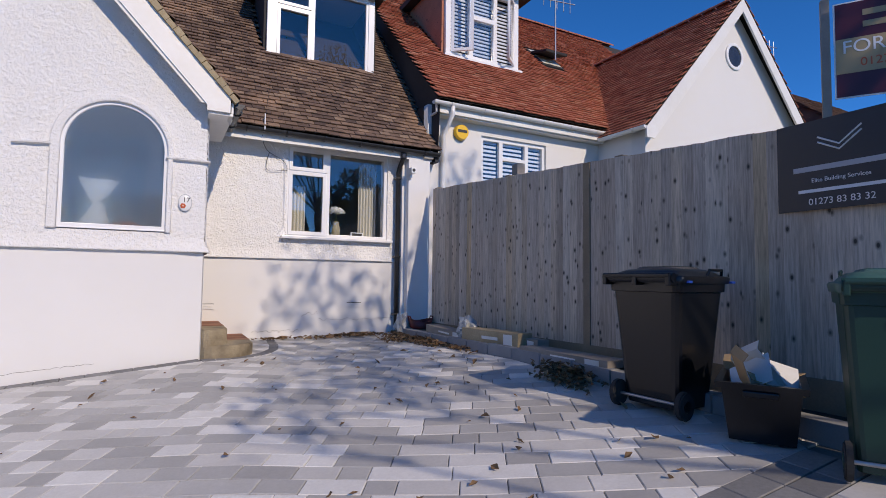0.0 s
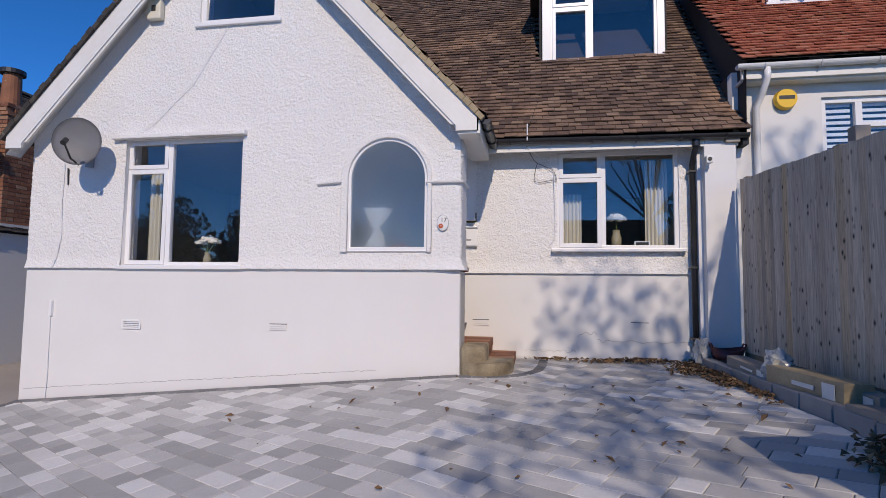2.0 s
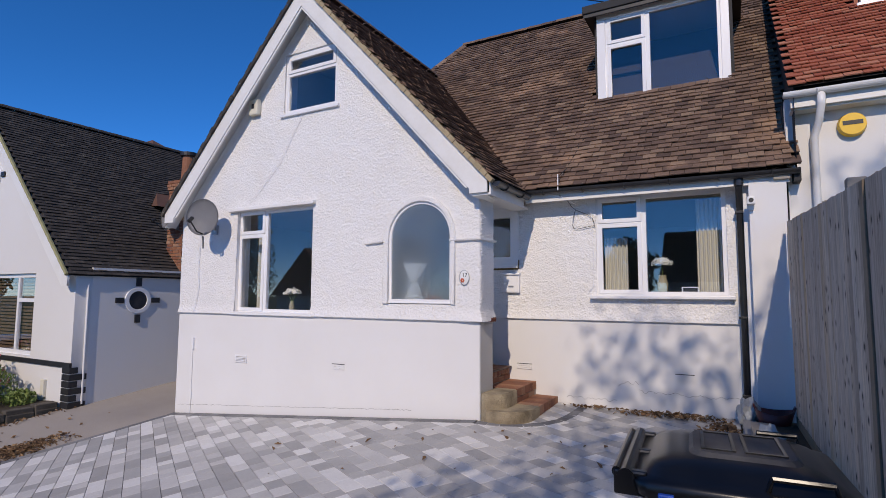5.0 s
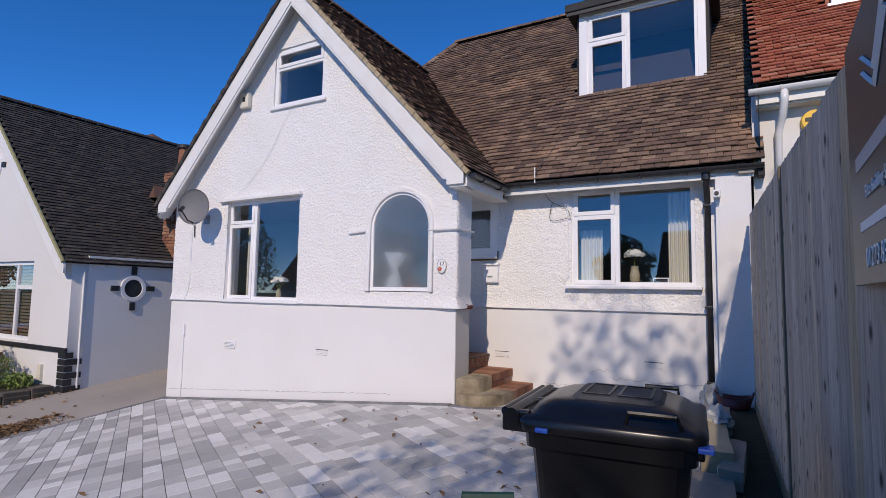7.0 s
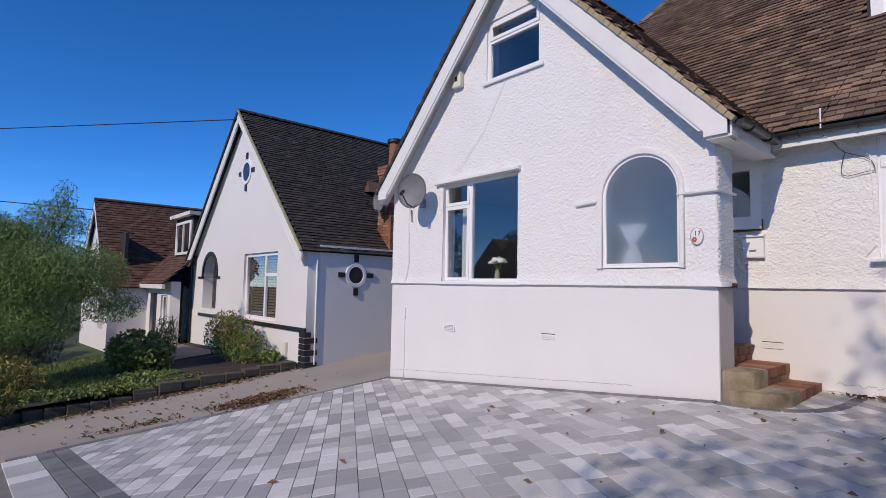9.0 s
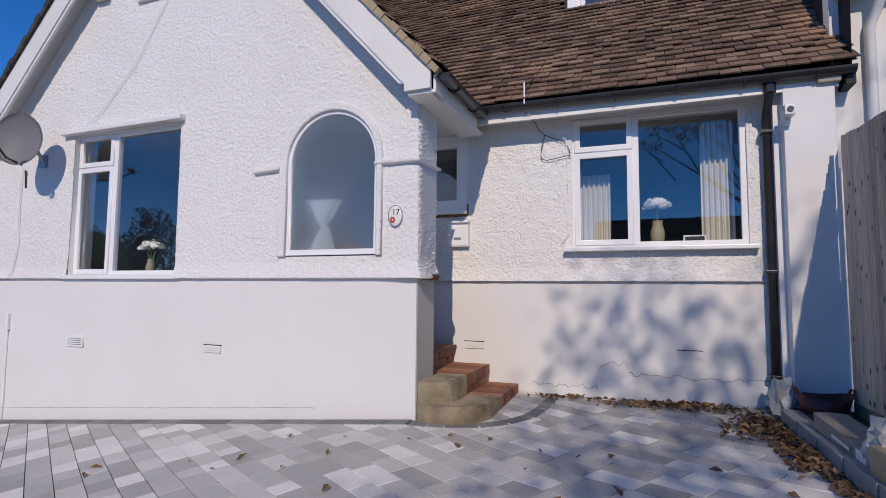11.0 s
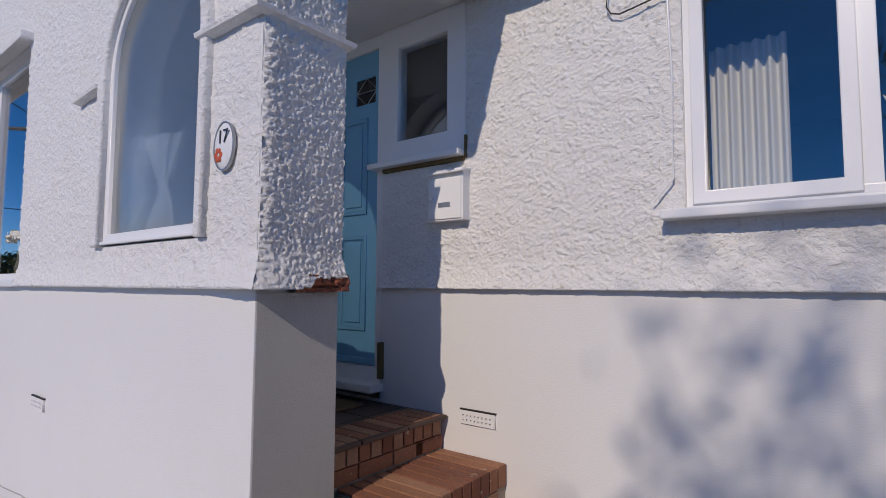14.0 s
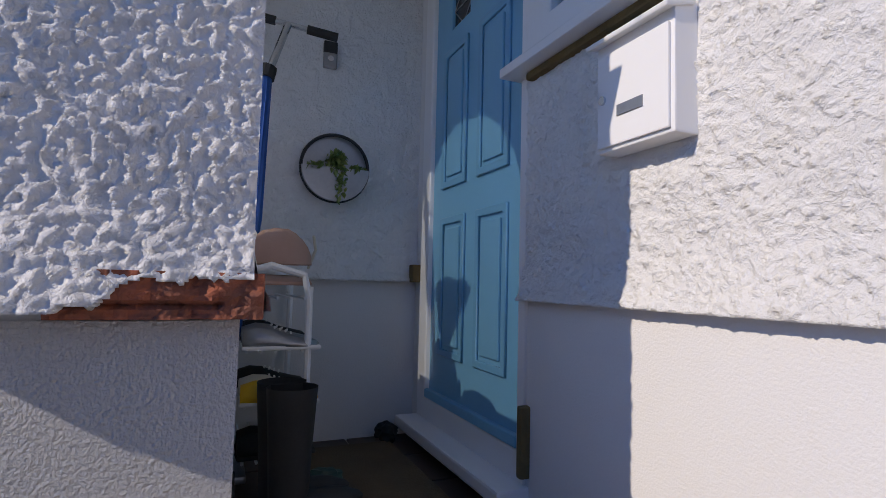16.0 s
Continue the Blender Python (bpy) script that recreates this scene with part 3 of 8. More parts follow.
def coat(name, u0, u1, v0, v1, step, place, amp=0.008, size=0.03, keep=None, holes=(), flare=0.0, label="", cover=0.22, dent=None):
    """A coat of roughcast on a wall: place(u, v, h) gives the point h out of the wall. It flares out along its foot."""
    def lines(a, b, cuts):
        stops = sorted({a, b, *(c for c in cuts if a < c < b)})
        out = []
        for p, q in zip(stops, stops[1:]):
            n = max(1, round((q - p) / step))
            out += [p + (q - p) * k / n for k in range(n)]
        return out + [b]
    us, vs = lines(u0, u1, [h[k] for h in holes for k in (0, 2)]), lines(v0, v1, [h[k] for h in holes for k in (1, 3)])
    nu = len(us)
    verts = []
    for v in vs:
        f = flare * max(0.0, 1 - (v - v0) / 0.16) ** 1.5 if flare else 0.0
        for u in us:
            h = max(0.002, f + 0.006 + lumps(u, v, amp, size, cover))
            verts.append(place(u, v, -0.015 if dent and dent(u, v) else h))
    faces = []
    for j in range(len(vs) - 1):
        vm = (vs[j] + vs[j + 1]) / 2
        for i in range(nu - 1):
            um = (us[i] + us[i + 1]) / 2
            if keep and not keep(um, vm):
                continue
            if any(h[0] < um < h[2] and h[1] < vm < h[3] for h in holes):
                continue
            faces.append((j * nu + i, j * nu + i + 1, (j + 1) * nu + i + 1, (j + 1) * nu + i))
    # the foot turns back into the wall
    n0 = len(verts)
    verts += [place(u, v0 + 0.004 * noise.noise(Vector((u * 30, 0, 0))), -0.012) for u in us]
    faces += [(i, n0 + i, n0 + i + 1, i + 1) for i in range(nu - 1) if not keep or keep((us[i] + us[i + 1]) / 2, v0 + 0.01)]
    return structure(solid(name, verts, faces, ROUGHCAST_FINE, smooth=True), label, "wall")


def in_gable(u, v):
    if v > gable_top(u):
        return False
    dx = u - (ARCH[0] + ARCH[2]) / 2
    r = (ARCH[2] - ARCH[0]) / 2 + 0.035
    return not (abs(dx) < r and v > ARCH[1] - 0.03 and (v < ARCH[3] or dx * dx + (v - ARCH[3]) ** 2 < r * r))


ROUND = 0.045


def on_front(u, v, h):
    """The gable face; it turns round into the pier with a soft arris."""
    d = min(max(u + ROUND, 0.0), ROUND * 0.71)
    lip = 0.028 * max(0.0, 1 - (v - 1.285) / 0.15) ** 1.5 * max(0.0, 1 + u / 0.35)
    return (u + (h + 0.8 * lip) * d / (0.71 * ROUND), 0.012 - (h + lip) + ROUND - math.sqrt(ROUND ** 2 - d ** 2), v)


def on_pier(u, v, h):
    d = min(max(0.012 + ROUND - u, 0.0), ROUND * 0.71)
    return (h - (ROUND - math.sqrt(ROUND ** 2 - d ** 2)), u - h * d / (0.71 * ROUND), v)


coat("wall_gable_coat", GX0 - 0.004, -0.29 * ROUND, 1.285, 6.30, 0.0145, on_front, 0.008, 0.023, in_gable,
     (LEFT_WIN, TOP_WIN), 0.035, "white painted roughcast gable wall", 0.05)
coat("wall_wing_coat_right", 1.05, 3.05, 1.285, 3.02, 0.0105, lambda u, v, h: (u, RW_Y + 0.012 - h, v), 0.0095, 0.017, None,
     (BIG_WIN,), 0.032, "white painted roughcast wall round the wing window", 0.08)
coat("wall_wing_coat", -0.60, 1.05, 1.285, 3.02, 0.0066, lambda u, v, h: (u, RW_Y + 0.012 - h, v), 0.0105, 0.0125, None,
     ((SIDE_WIN[0] - 1, SIDE_WIN[1] - 0.05, SIDE_WIN[2] + 0.005, SIDE_WIN[3] + 0.005),), 0.032, "white painted roughcast wall of the entrance wing", 0.0)
coat("pier_coat", 0.025, 0.40, 1.285, 2.98, 0.0048, on_pier, 0.0080, 0.0135, None,
     (), 0.058, "thick white roughcast on the porch pier", 0.22, lambda u, v: u > 0.165 and v < 1.282 + 0.046 * min(1, (u - 0.165) / 0.10) + 0.022 * noise.noise(Vector((u * 22, 0, 0))) + 0.014 * noise.noise(Vector((u * 70, 3, 0))))
coat("pier_back_coat", -0.40, 0.0, 1.285, 2.98, 0.02, lambda u, v, h: (u, 0.385 + h, v), 0.01, 0.03, None, (), 0.03, "white roughcast on the back of the pier")
coat("porch_wall_coat", 0.28, 1.262, 1.335, 2.90, 0.012, lambda u, v, h: (-1.63 + h, u, v), 0.008, 0.028, None, (), 0.035, "white roughcast wall inside the porch")
bm = bmesh.new()
grid = [[bm.verts.new((0.036 + 0.012 * noise.noise(Vector((y * 26, z * 40, 2))) + 0.006 * noise.noise(Vector((y * 80, z * 80, 5))) - (0.012 if abs(z - 1.296) < 0.006 and y < 0.36 else 0), y, z)) for z in (1.276 + 0.0066 * k for k in range(11))] for y in (0.150 + 0.0085 * k for k in range(32))]
grid.append([bm.verts.new((-0.02, 0.42, v.co.z)) for v in grid[-1]])
for a, b in zip(grid, grid[1:]):
    for k in range(10):
        bm.faces.new((a[k], b[k], b[k + 1], a[k + 1]))
bm.faces.new([r[0] for r in grid] + [bm.verts.new((-0.02, 0.150, 1.276))])
structure(part("chipped_brick", bm, CHIPPED_BRICK, smooth=False), "bare red brick where the render has broken away", "brick")


# string course either side of the arch and round the pier
def moulding(name, pts, label, drop=0.035, out=0.045):
    bm = bmesh.new()
    prof = [(0, 0), (out, -0.006), (out * 0.9, -drop * 0.7), (0, -drop)]
    rings = []
    for p, n in pts:
        p, n = Vector(p), Vector(n)
        rings.append([bm.verts.new(p + n * a + Vector((0, 0, b + 0.004 * noise.noise(p * 9)))) for a, b in prof])
    for a, b in zip(rings, rings[1:]):
        for k in range(4):
            bm.faces.new((a[k], b[k], b[(k + 1) % 4], a[(k + 1) % 4]))
    bm.faces.new(rings[0])
    bm.faces.new(rings[-1][::-1])
    return structure(part(name, bm, ROUGHCAST_FINE), label, "trim")


moulding("trim_string", [((-0.42, 0.0, 2.335), (0, -1, 0)), ((0.0, 0.0, 2.335), (0.7, -1, 0)), ((0.0, 0.40, 2.335), (1, 0.7, 0)), ((-0.2, 0.40, 2.335), (0, 1, 0))], "white moulded string course on the pier")
moulding("trim_string_left", [((-1.77, 0.0, 2.345), (0, -1, 0)), ((-1.45, 0.0, 2.365), (0, -1, 0))], "short white moulded string course beside the arch")
def arch_band(x0, x1, z0, spring, left, right):
    """The outline of a raised band over an arch, open at its foot."""
    cx, r = (x0 + x1) / 2, (x1 - x0) / 2
    outer = [(q[0] + (right if q[0] > cx else -left) * abs(q[0] - cx) / r, q[1] + 0.055 * (q[1] - spring) / r) for q in arc(cx, spring, r, 0, 180)]
    return [(x1 + right, z0)] + outer + [(x0 - left, z0), (x0, z0)] + arc(cx, spring, r, 180, 0) + [(x1, z0)]


structure(cut_slab("trim_arch", arch_band(ARCH[0] - 0.006, ARCH[2] + 0.006, ARCH[1] - 0.01, ARCH[3], 0.066, 0.034), [], -0.03, 0.05, ROUGHCAST_FINE, bevel=0.012),
          "white raised surround of the arched window", "trim")
structure(part("trim_lintel", boxed((-4.62, -0.075, 2.975), (-2.73, 0.02, 3.035), 0.012), ROUGHCAST_FINE), "white projecting hood over the front window", "trim")

# windows of the house
structure(window("window_1", *LEFT_WIN, 0.075, [(-3.885, 1.37, -3.815, 2.93), (-4.41, 2.56, -3.885, 2.605)], fw=0.04, sash=[(-4.445, 2.60, -3.88, 2.965), (-4.445, 1.345, -3.88, 2.58)]), "white upvc front window with a small top light", "window")
structure(window("window_2", *TOP_WIN, 0.03, [(-3.405, 5.10, -2.435, 5.16)], sash=[(-3.41, 5.15, -2.43, 5.41)]), "small white upvc window high in the gable", "window")
structure(window("window_3", *BIG_WIN, RW_Y + 0.03, [(1.72, 1.66, 1.79, 2.90), (1.19, 2.56, 1.72, 2.615)], fw=0.045, sash=[(1.18, 2.597, 1.728, 2.922), (1.18, 1.648, 1.728, 2.578)]), "wide white upvc window reflecting a tree", "window")
w4 = window("window_4", *SIDE_WIN, RW_Y + 0.0, fw=0.12, depth=0.09)
structure(w4, "narrow dark side light beside the front door", "window")
arch_win = structure(new("window_5"), "arched obscure-glass window in a white frame", "window")
cut_slab("window_frame", arch_ring(ARCH[0], ARCH[2], ARCH[1], ARCH[3]), [arch_ring(ARCH[0] + 0.033, ARCH[2] - 0.033, ARCH[1] + 0.036, ARCH[3])], 0.004, 0.10, UPVC, arch_win, bevel=0.006)
cut_slab("pane", arch_ring(ARCH[0] + 0.03, ARCH[2] - 0.03, ARCH[1] + 0.03, ARCH[3]), [], 0.026, 0.030, ARCH_GLASS, arch_win)
part("window_sill", boxed((ARCH[0] - 0.012, -0.012, ARCH[1] - 0.012), (ARCH[2] + 0.012, 0.10, ARCH[1] + 0.003), 0.004), UPVC, arch_win)
for x0, x1, z, y in ((-4.50, -2.74, 1.30, -0.04), (-3.52, -2.32, 4.45, -0.04)):
    structure(part("window_sill", boxed((x0, y, z - 0.02), (x1, 0.1, z + 0.03), 0.008), UPVC), "white upvc sill of a front window", "sill")
structure(part("window_sill", boxed((1.07, RW_Y - 0.095, 1.578), (2.785, RW_Y + 0.1, 1.618), 0.008), UPVC), "white upvc sill of the wide window", "sill")
structure(part("window_sill", boxed((-0.66, RW_Y - 0.07, 2.012), (0.035, RW_Y + 0.05, 2.045), 0.006), UPVC), "thin white sill of the side light", "sill")
structure(part("foam_gap", boxed((-0.58, RW_Y - 0.018, 1.988), (0.03, RW_Y + 0.03, 2.014), 0.008), FOAM), "brown unfinished gap under the side light", "trim")
structure(part("foam_gap", boxed((0.030, RW_Y - 0.012, 2.0), (0.046, RW_Y + 0.02, 2.13), 0.006), FOAM), "brown unfinished gap beside the side light", "trim")
structure(part("foam_gap", boxed((-0.602, RW_Y - 0.02, 0.74), (-0.572, RW_Y + 0.03, 0.96), 0.008), FOAM), "brown unfinished gap beside the door frame", "trim")
structure(part("foam_gap", boxed((-1.60, RW_Y - 0.035, 1.335), (-1.548, RW_Y + 0.012, 1.42), 0.006), FOAM), "brown unfinished gap at the door frame", "trim")


# rooms behind the windows
def room(name, lo, hi, label, front_open=True):
    (x0, y0, z0), (x1, y1, z1) = lo, hi
    v = [(x0, y0, z0), (x1, y0, z0), (x1, y1, z0), (x0, y1, z0), (x0, y0, z1), (x1, y0, z1), (x1, y1, z1), (x0, y1, z1)]
    f = [(0, 1, 2, 3), (4, 7, 6, 5), (3, 2, 6, 7), (0, 3, 7, 4), (1, 5, 6, 2)]
    return structure(solid(name, v, f, ROOM), label, "room")


room("room_front", (-5.55, 0.281, 0.7), (-1.95, 4.2, 3.0), "plain dim front room")
room("room_wing", (-0.55, 1.551, 0.7), (3.04, 5.5, 3.0), "plain dim room behind the wide window")
room("room_hall", (-1.85, 1.552, 0.6), (-0.56, 5.5, 3.01), "dark hall behind the front door")
room("room_loft", (-3.5, 0.281, 3.3), (-2.34, 3.4, 5.5), "plain dim loft room")

# ---- steps and porch floor ----
def prism(name, ring, z0, z1, material, parent=None, label="", bevel=0.0):
    bm = bmesh.new()
    f = bm.faces.new([bm.verts.new((x, y, z0)) for x, y in ring])
    top = bmesh.ops.extrude_face_region(bm, geom=[f])["geom"]
    for v in top:
        if isinstance(v, bmesh.types.BMVert):
            v.co.z = z1
    bmesh.ops.recalc_face_normals(bm, faces=bm.faces)
    if bevel:
        edges = [e for e in bm.edges if all(abs(v.co.z - z1) < 1e-5 for v in e.verts)]
        bmesh.ops.bevel(bm, geom=edges, offset=bevel, segments=2, affect="EDGES")
    return part(name, bm, material, parent, label)


def quarter(cx, cy, r, a0=-90, a1=0, n=10):
    return [(cx + r * math.cos(radians(a0 + (a1 - a0) * k / n)), cy + r * math.sin(radians(a0 + (a1 - a0) * k / n))) for k in range(n + 1)]


steps = structure(new("steps"), "red brick entrance steps with rounded buff concrete ends", "steps")
prism("concrete_end", [(0.002, 0.02), (0.035, -0.03), (0.11, -0.07)] + quarter(0.235, 0.27, 0.355) + [(0.59, 0.50), (0.002, 0.50)], -0.1, 0.238, STEP_STONE, steps, "rounded buff concrete end of the lower step", 0.012)
prism("concrete_end", [(0.003, 0.02), (0.025, -0.01)] + quarter(0.075, 0.185, 0.215) + [(0.290, 0.50), (0.003, 0.50)], 0.1, 0.418, STEP_STONE, steps, "rounded buff concrete end of the upper step", 0.012)
part("mortar_bed", boxed((-0.1, 0.501, -0.1), (0.580, 1.255, 0.226)), MORTAR, steps)
part("mortar_bed", boxed((-0.13, 0.501, 0.2), (0.275, 1.256, 0.406)), MORTAR, steps)
structure(part("floor_porch", boxed((-1.63, 0.28, -0.1), (-0.125, 1.255, 0.596)), MORTAR), "dark tiled porch floor", "floor")

# ---- front door ----
door_frame = structure(new("door_frame"), "white upvc front door frame with a broad threshold", "door frame")
cut_slab("jamb", [(-1.545, 0.70), (-0.603, 0.70), (-0.603, 2.885), (-1.545, 2.885)], [rect(-1.465, 0.80, -0.638, 2.82)], RW_Y + 0.005, RW_Y + 0.09, UPVC, door_frame, bevel=0.008)
part("threshold", boxed((-1.56, RW_Y - 0.10, 0.665), (-0.575, RW_Y + 0.04, 0.715), 0.01), UPVC, door_frame)
door = structure(new("door_1"), "sky-blue panelled front door with two small leaded lights", "door")
LIGHTS = [rect(-1.29, 2.475, -1.10, 2.655), rect(-0.88, 2.475, -0.69, 2.655)]
cut_slab("leaf", rect(-1.462, 0.803, -0.641, 2.817), LIGHTS, RW_Y + 0.03, RW_Y + 0.075, DOOR_BLUE, door, bevel=0.003)
for x0, x1 in ((-1.345, -1.105), (-0.995, -0.755)):
    for z0, z1 in ((1.02, 1.62), (1.76, 2.38)):
        cut_slab("panel_moulding", rect(x0, z0, x1, z1), [rect(x0 + 0.022, z0 + 0.022, x1 - 0.022, z1 - 0.022)], RW_Y + 0.018, RW_Y + 0.031, DOOR_GROOVE, door, bevel=0.004)
        part("raised_panel", boxed((x0 + 0.045, RW_Y + 0.020, z0 + 0.045), (x1 - 0.045, RW_Y + 0.032, z1 - 0.045), 0.006), DOOR_BLUE, door)
for ring in LIGHTS:
    (x0, z0), (x1, z1) = ring[0], ring[2]
    g = part("leaded_light", boxed((x0, RW_Y + 0.045, z0), (x1, RW_Y + 0.049, z1)), DARK_GLASS, door)
    bm = bmesh.new()
    cx, cz = (x0 + x1) / 2, (z0 + z1) / 2
    for a, b in (((x0, cz), (cx, z1)), ((cx, z1), (x1, cz)), ((x1, cz), (cx, z0)), ((cx, z0), (x0, cz)), ((x0, cz), (x1, cz))):
        rod(bm, (a[0], RW_Y + 0.044, a[1]), (b[0], RW_Y + 0.044, b[1]), 0.003, seg=5)
    part("lead", bm, METAL, g)
part("weather_bar", boxed((-1.46, RW_Y + 0.004, 0.81), (-0.645, RW_Y + 0.032, 0.85), 0.008), DOOR_BLUE, door)

# ---- roof ----
ROOF0 = Vector((0, 0.90, 3.075))
TAN_M = 1.111
RIDGE_Y, RIDGE_Z = 4.86, 3.075 + (4.86 - 0.90) * 1.111
HIP_X = -2.65


def main_z(y):
    return ROOF0.z + (y - ROOF0.y) * TAN_M


def roof_gable_z(x):
    return 6.44 - abs(x - GAPEX) * 1.07


def tile_box(o, u, v, n, w, length, thick, lift):
    """Eight corners of one tile, its tail lifted."""
    a, b = o + n * lift, o + u * w + n * lift
    c, d = o + u * w + v * length, o + v * length
    low = [a, b, c, d]
    return [tuple(p) for p in low] + [tuple(p + n * thick) for p in low]


TILE_FACES = [(4, 5, 6, 7), (0, 1, 5, 4), (1, 2, 6, 5), (3, 0, 4, 7)]


def tile_field(parent, origin, u, v, ulen, vlen, keep, material, w=0.168, gauge=0.102, near=None, near_material=None, seed=1, name="roof_tiles"):
    """Courses of plain tiles over a slope; the nearest are parts of their own."""
    rng = random.Random(seed)
    n = u.cross(v).normalized()
    verts, faces, made = [], [], 0
    shared = None
    rows, cols = int(vlen / gauge), int(ulen / w) + 1
    for j in range(rows):
        off = (j % 2) * w / 2
        for i in range(-1, cols):
            s = i * w + off
            o = origin + u * s + v * (j * gauge)
            mid = o + u * (w / 2) + v * (gauge / 2)
            if s < -0.02 or s + w > ulen + 0.03 or not keep(mid):
                continue
            lift = 0.035 + rng.uniform(-0.005, 0.009)
            o = o + v * rng.uniform(-0.006, 0.006)
            if near and made < 300 and near(mid):
                if shared is None:
                    shared = bpy.data.meshes.new("tile")
                    shared.from_pydata(tile_box(Vector(), u, v, n, w - 0.006, gauge * 1.75, 0.014, 0.035), [], TILE_FACES)
                    shared.materials.append(near_material)
                t = new("tile", shared)
                t.parent = parent
                t.location = o + n * (lift - 0.035)
                made += 1
                continue
            k = len(verts)
            verts += tile_box(o, u, v, n, w - 0.006, gauge * 1.75, 0.014, lift)
            faces += [tuple(k + q for q in f) for f in TILE_FACES]
    ob = solid(name, verts, faces, material, parent)
    ob["kind"] = "stuff"
    return ob


def slope(p, q):
    return Vector((0, 1, TAN_M)).normalized()


roof_main = structure(solid("roof_main", [(-6.1, 0.9, ROOF0.z), (3.47, 0.9, ROOF0.z), (3.47, RIDGE_Y, RIDGE_Z), (HIP_X, RIDGE_Y, RIDGE_Z), (-6.1, 2 * RIDGE_Y - 0.9, ROOF0.z), (3.47, 2 * RIDGE_Y - 0.9, ROOF0.z)],
                            [(0, 1, 2, 3), (0, 3, 4), (3, 2, 5, 4)], UNDERLAY), "brown clay-tiled main roof with patches of lichen", "roof")
UP_M = Vector((0, 1, TAN_M)).normalized()


def on_main(p):
    return p.z > roof_gable_z(p.x) - 0.05 and p.x > HIP_X - (RIDGE_Z - p.z) / TAN_M * 0.87 and not (0.95 < p.x < 2.86 and 2.36 < p.y < 3.8)


UG_L, UG_R = Vector((1, 0, 1.07)).normalized(), Vector((-1, 0, 1.07)).normalized()
roof_gable = structure(solid("roof_gable", [(-6.13, -0.22, roof_gable_z(-6.13)), (GAPEX, -0.22, 6.44), (0.27, -0.22, roof_gable_z(0.27)), (-6.13, 5.0, roof_gable_z(-6.13)), (GAPEX, 5.0, 6.44), (0.27, 1.3, roof_gable_z(0.27))],
                             [(0, 1, 4, 3), (1, 2, 5, 4)], UNDERLAY), "steep brown clay-tiled gable roof", "roof")

# ridge and hip tiles
def ridge_tiles(parent, a, b, material, r=0.12, name="ridge_tile"):
    a, b = Vector(a), Vector(b)
    n = max(1, int((b - a).length / 0.32))
    q = (b - a).to_track_quat("Y", "Z").to_matrix().to_4x4()
    me = bpy.data.meshes.new(name)
    L = (b - a).length / n
    vs, fs = [], []
    for yy, rr in ((0, r * 1.06), (L - 0.008, r)):
        for k in range(9):
            t = math.pi * k / 8
            vs.append((rr * math.cos(t), yy, rr * 0.75 * math.sin(t) - 0.03))
    fs = [(k, k + 1, k + 10, k + 9) for k in range(8)] + [tuple(range(9))]
    me.from_pydata(vs, [], fs)
    me.materials.append(material)
    for i in range(n):
        t = new(name, me)
        t.parent = parent
        t.matrix_basis = Matrix.Translation(a + (b - a) * (i / n)) @ q


ridge_tiles(roof_main, (HIP_X, RIDGE_Y, RIDGE_Z + 0.05), (3.47, RIDGE_Y, RIDGE_Z + 0.05), TILE)
ridge_tiles(roof_main, (-4.9, 2.3, main_z(2.3) - 0.2), (HIP_X, RIDGE_Y, RIDGE_Z + 0.04), TILE)
ridge_tiles(roof_gable, (GAPEX, -0.24, 6.47), (GAPEX, 3.95, 6.47), TILE)
structure(part("verge_dark", boxed((3.40, 0.95, 2.9), (3.47, 1.2, 3.05)), FELT_AND_DARK), "dark end of the roof verge", "trim")

# barge boards: one each side, with a boxed foot
def barge(name, side):
    def X(d):
        return GAPEX + side * d
    ring = [(X(0), 6.40), (X(3.13), 6.40 - 3.13 * 1.07), (X(3.13), 2.86), (X(2.89), 2.86), (X(2.89), 2.92), (X(0), 6.06)]
    lip = [(X(0), 6.08), (X(2.89), 2.94), (X(2.83), 2.94), (X(0), 6.01)]
    structure(cut_slab("barge_lip", lip if side > 0 else lip[::-1], [], -0.218, -0.19, BARGE), "narrow white lower strip of the barge board", "barge board")
    return structure(cut_slab(name, ring if side > 0 else ring[::-1], [], -0.235, -0.20, BARGE), "white painted barge board under the gable eaves", "barge board")


barge("barge_board_right", 1)
barge("barge_board_left", -1)
for s in (1, -1):
    bm = bmesh.new()
    e = 3.16
    for y in (-0.20, 0.012):
        for d, z in ((0, 6.17), (e, 6.17 - e * 1.07)):
            bm.verts.new((GAPEX + s * d, y, z))
    v = list(bm.verts)
    bm.faces.new((v[0], v[1], v[3], v[2]))
    bmesh.ops.solidify(bm, geom=bm.faces[:], thickness=0.02)
    structure(part("soffit_verge", bm, BARGE), "white painted verge soffit", "soffit")
structure(part("soffit_eave", boxed((-0.02, -0.20, 2.83), (0.235, 1.12, 2.86), 0.004), BARGE), "white soffit board over the porch opening", "soffit")
structure(part("fascia_eave", boxed((0.212, -0.20, 2.86), (0.236, 0.95, 2.985), 0.004), BARGE), "white fascia board along the gable eave", "fascia")
structure(part("fascia_wing", boxed((0.236, 0.985, 2.90), (3.36, 1.01, 3.055), 0.004), BARGE), "white fascia board under the wing gutter", "fascia")
structure(part("soffit_wing", boxed((0.0, 1.01, 2.965), (3.36, 1.262, 2.99), 0.004), BARGE), "white soffit under the wing eaves", "soffit")


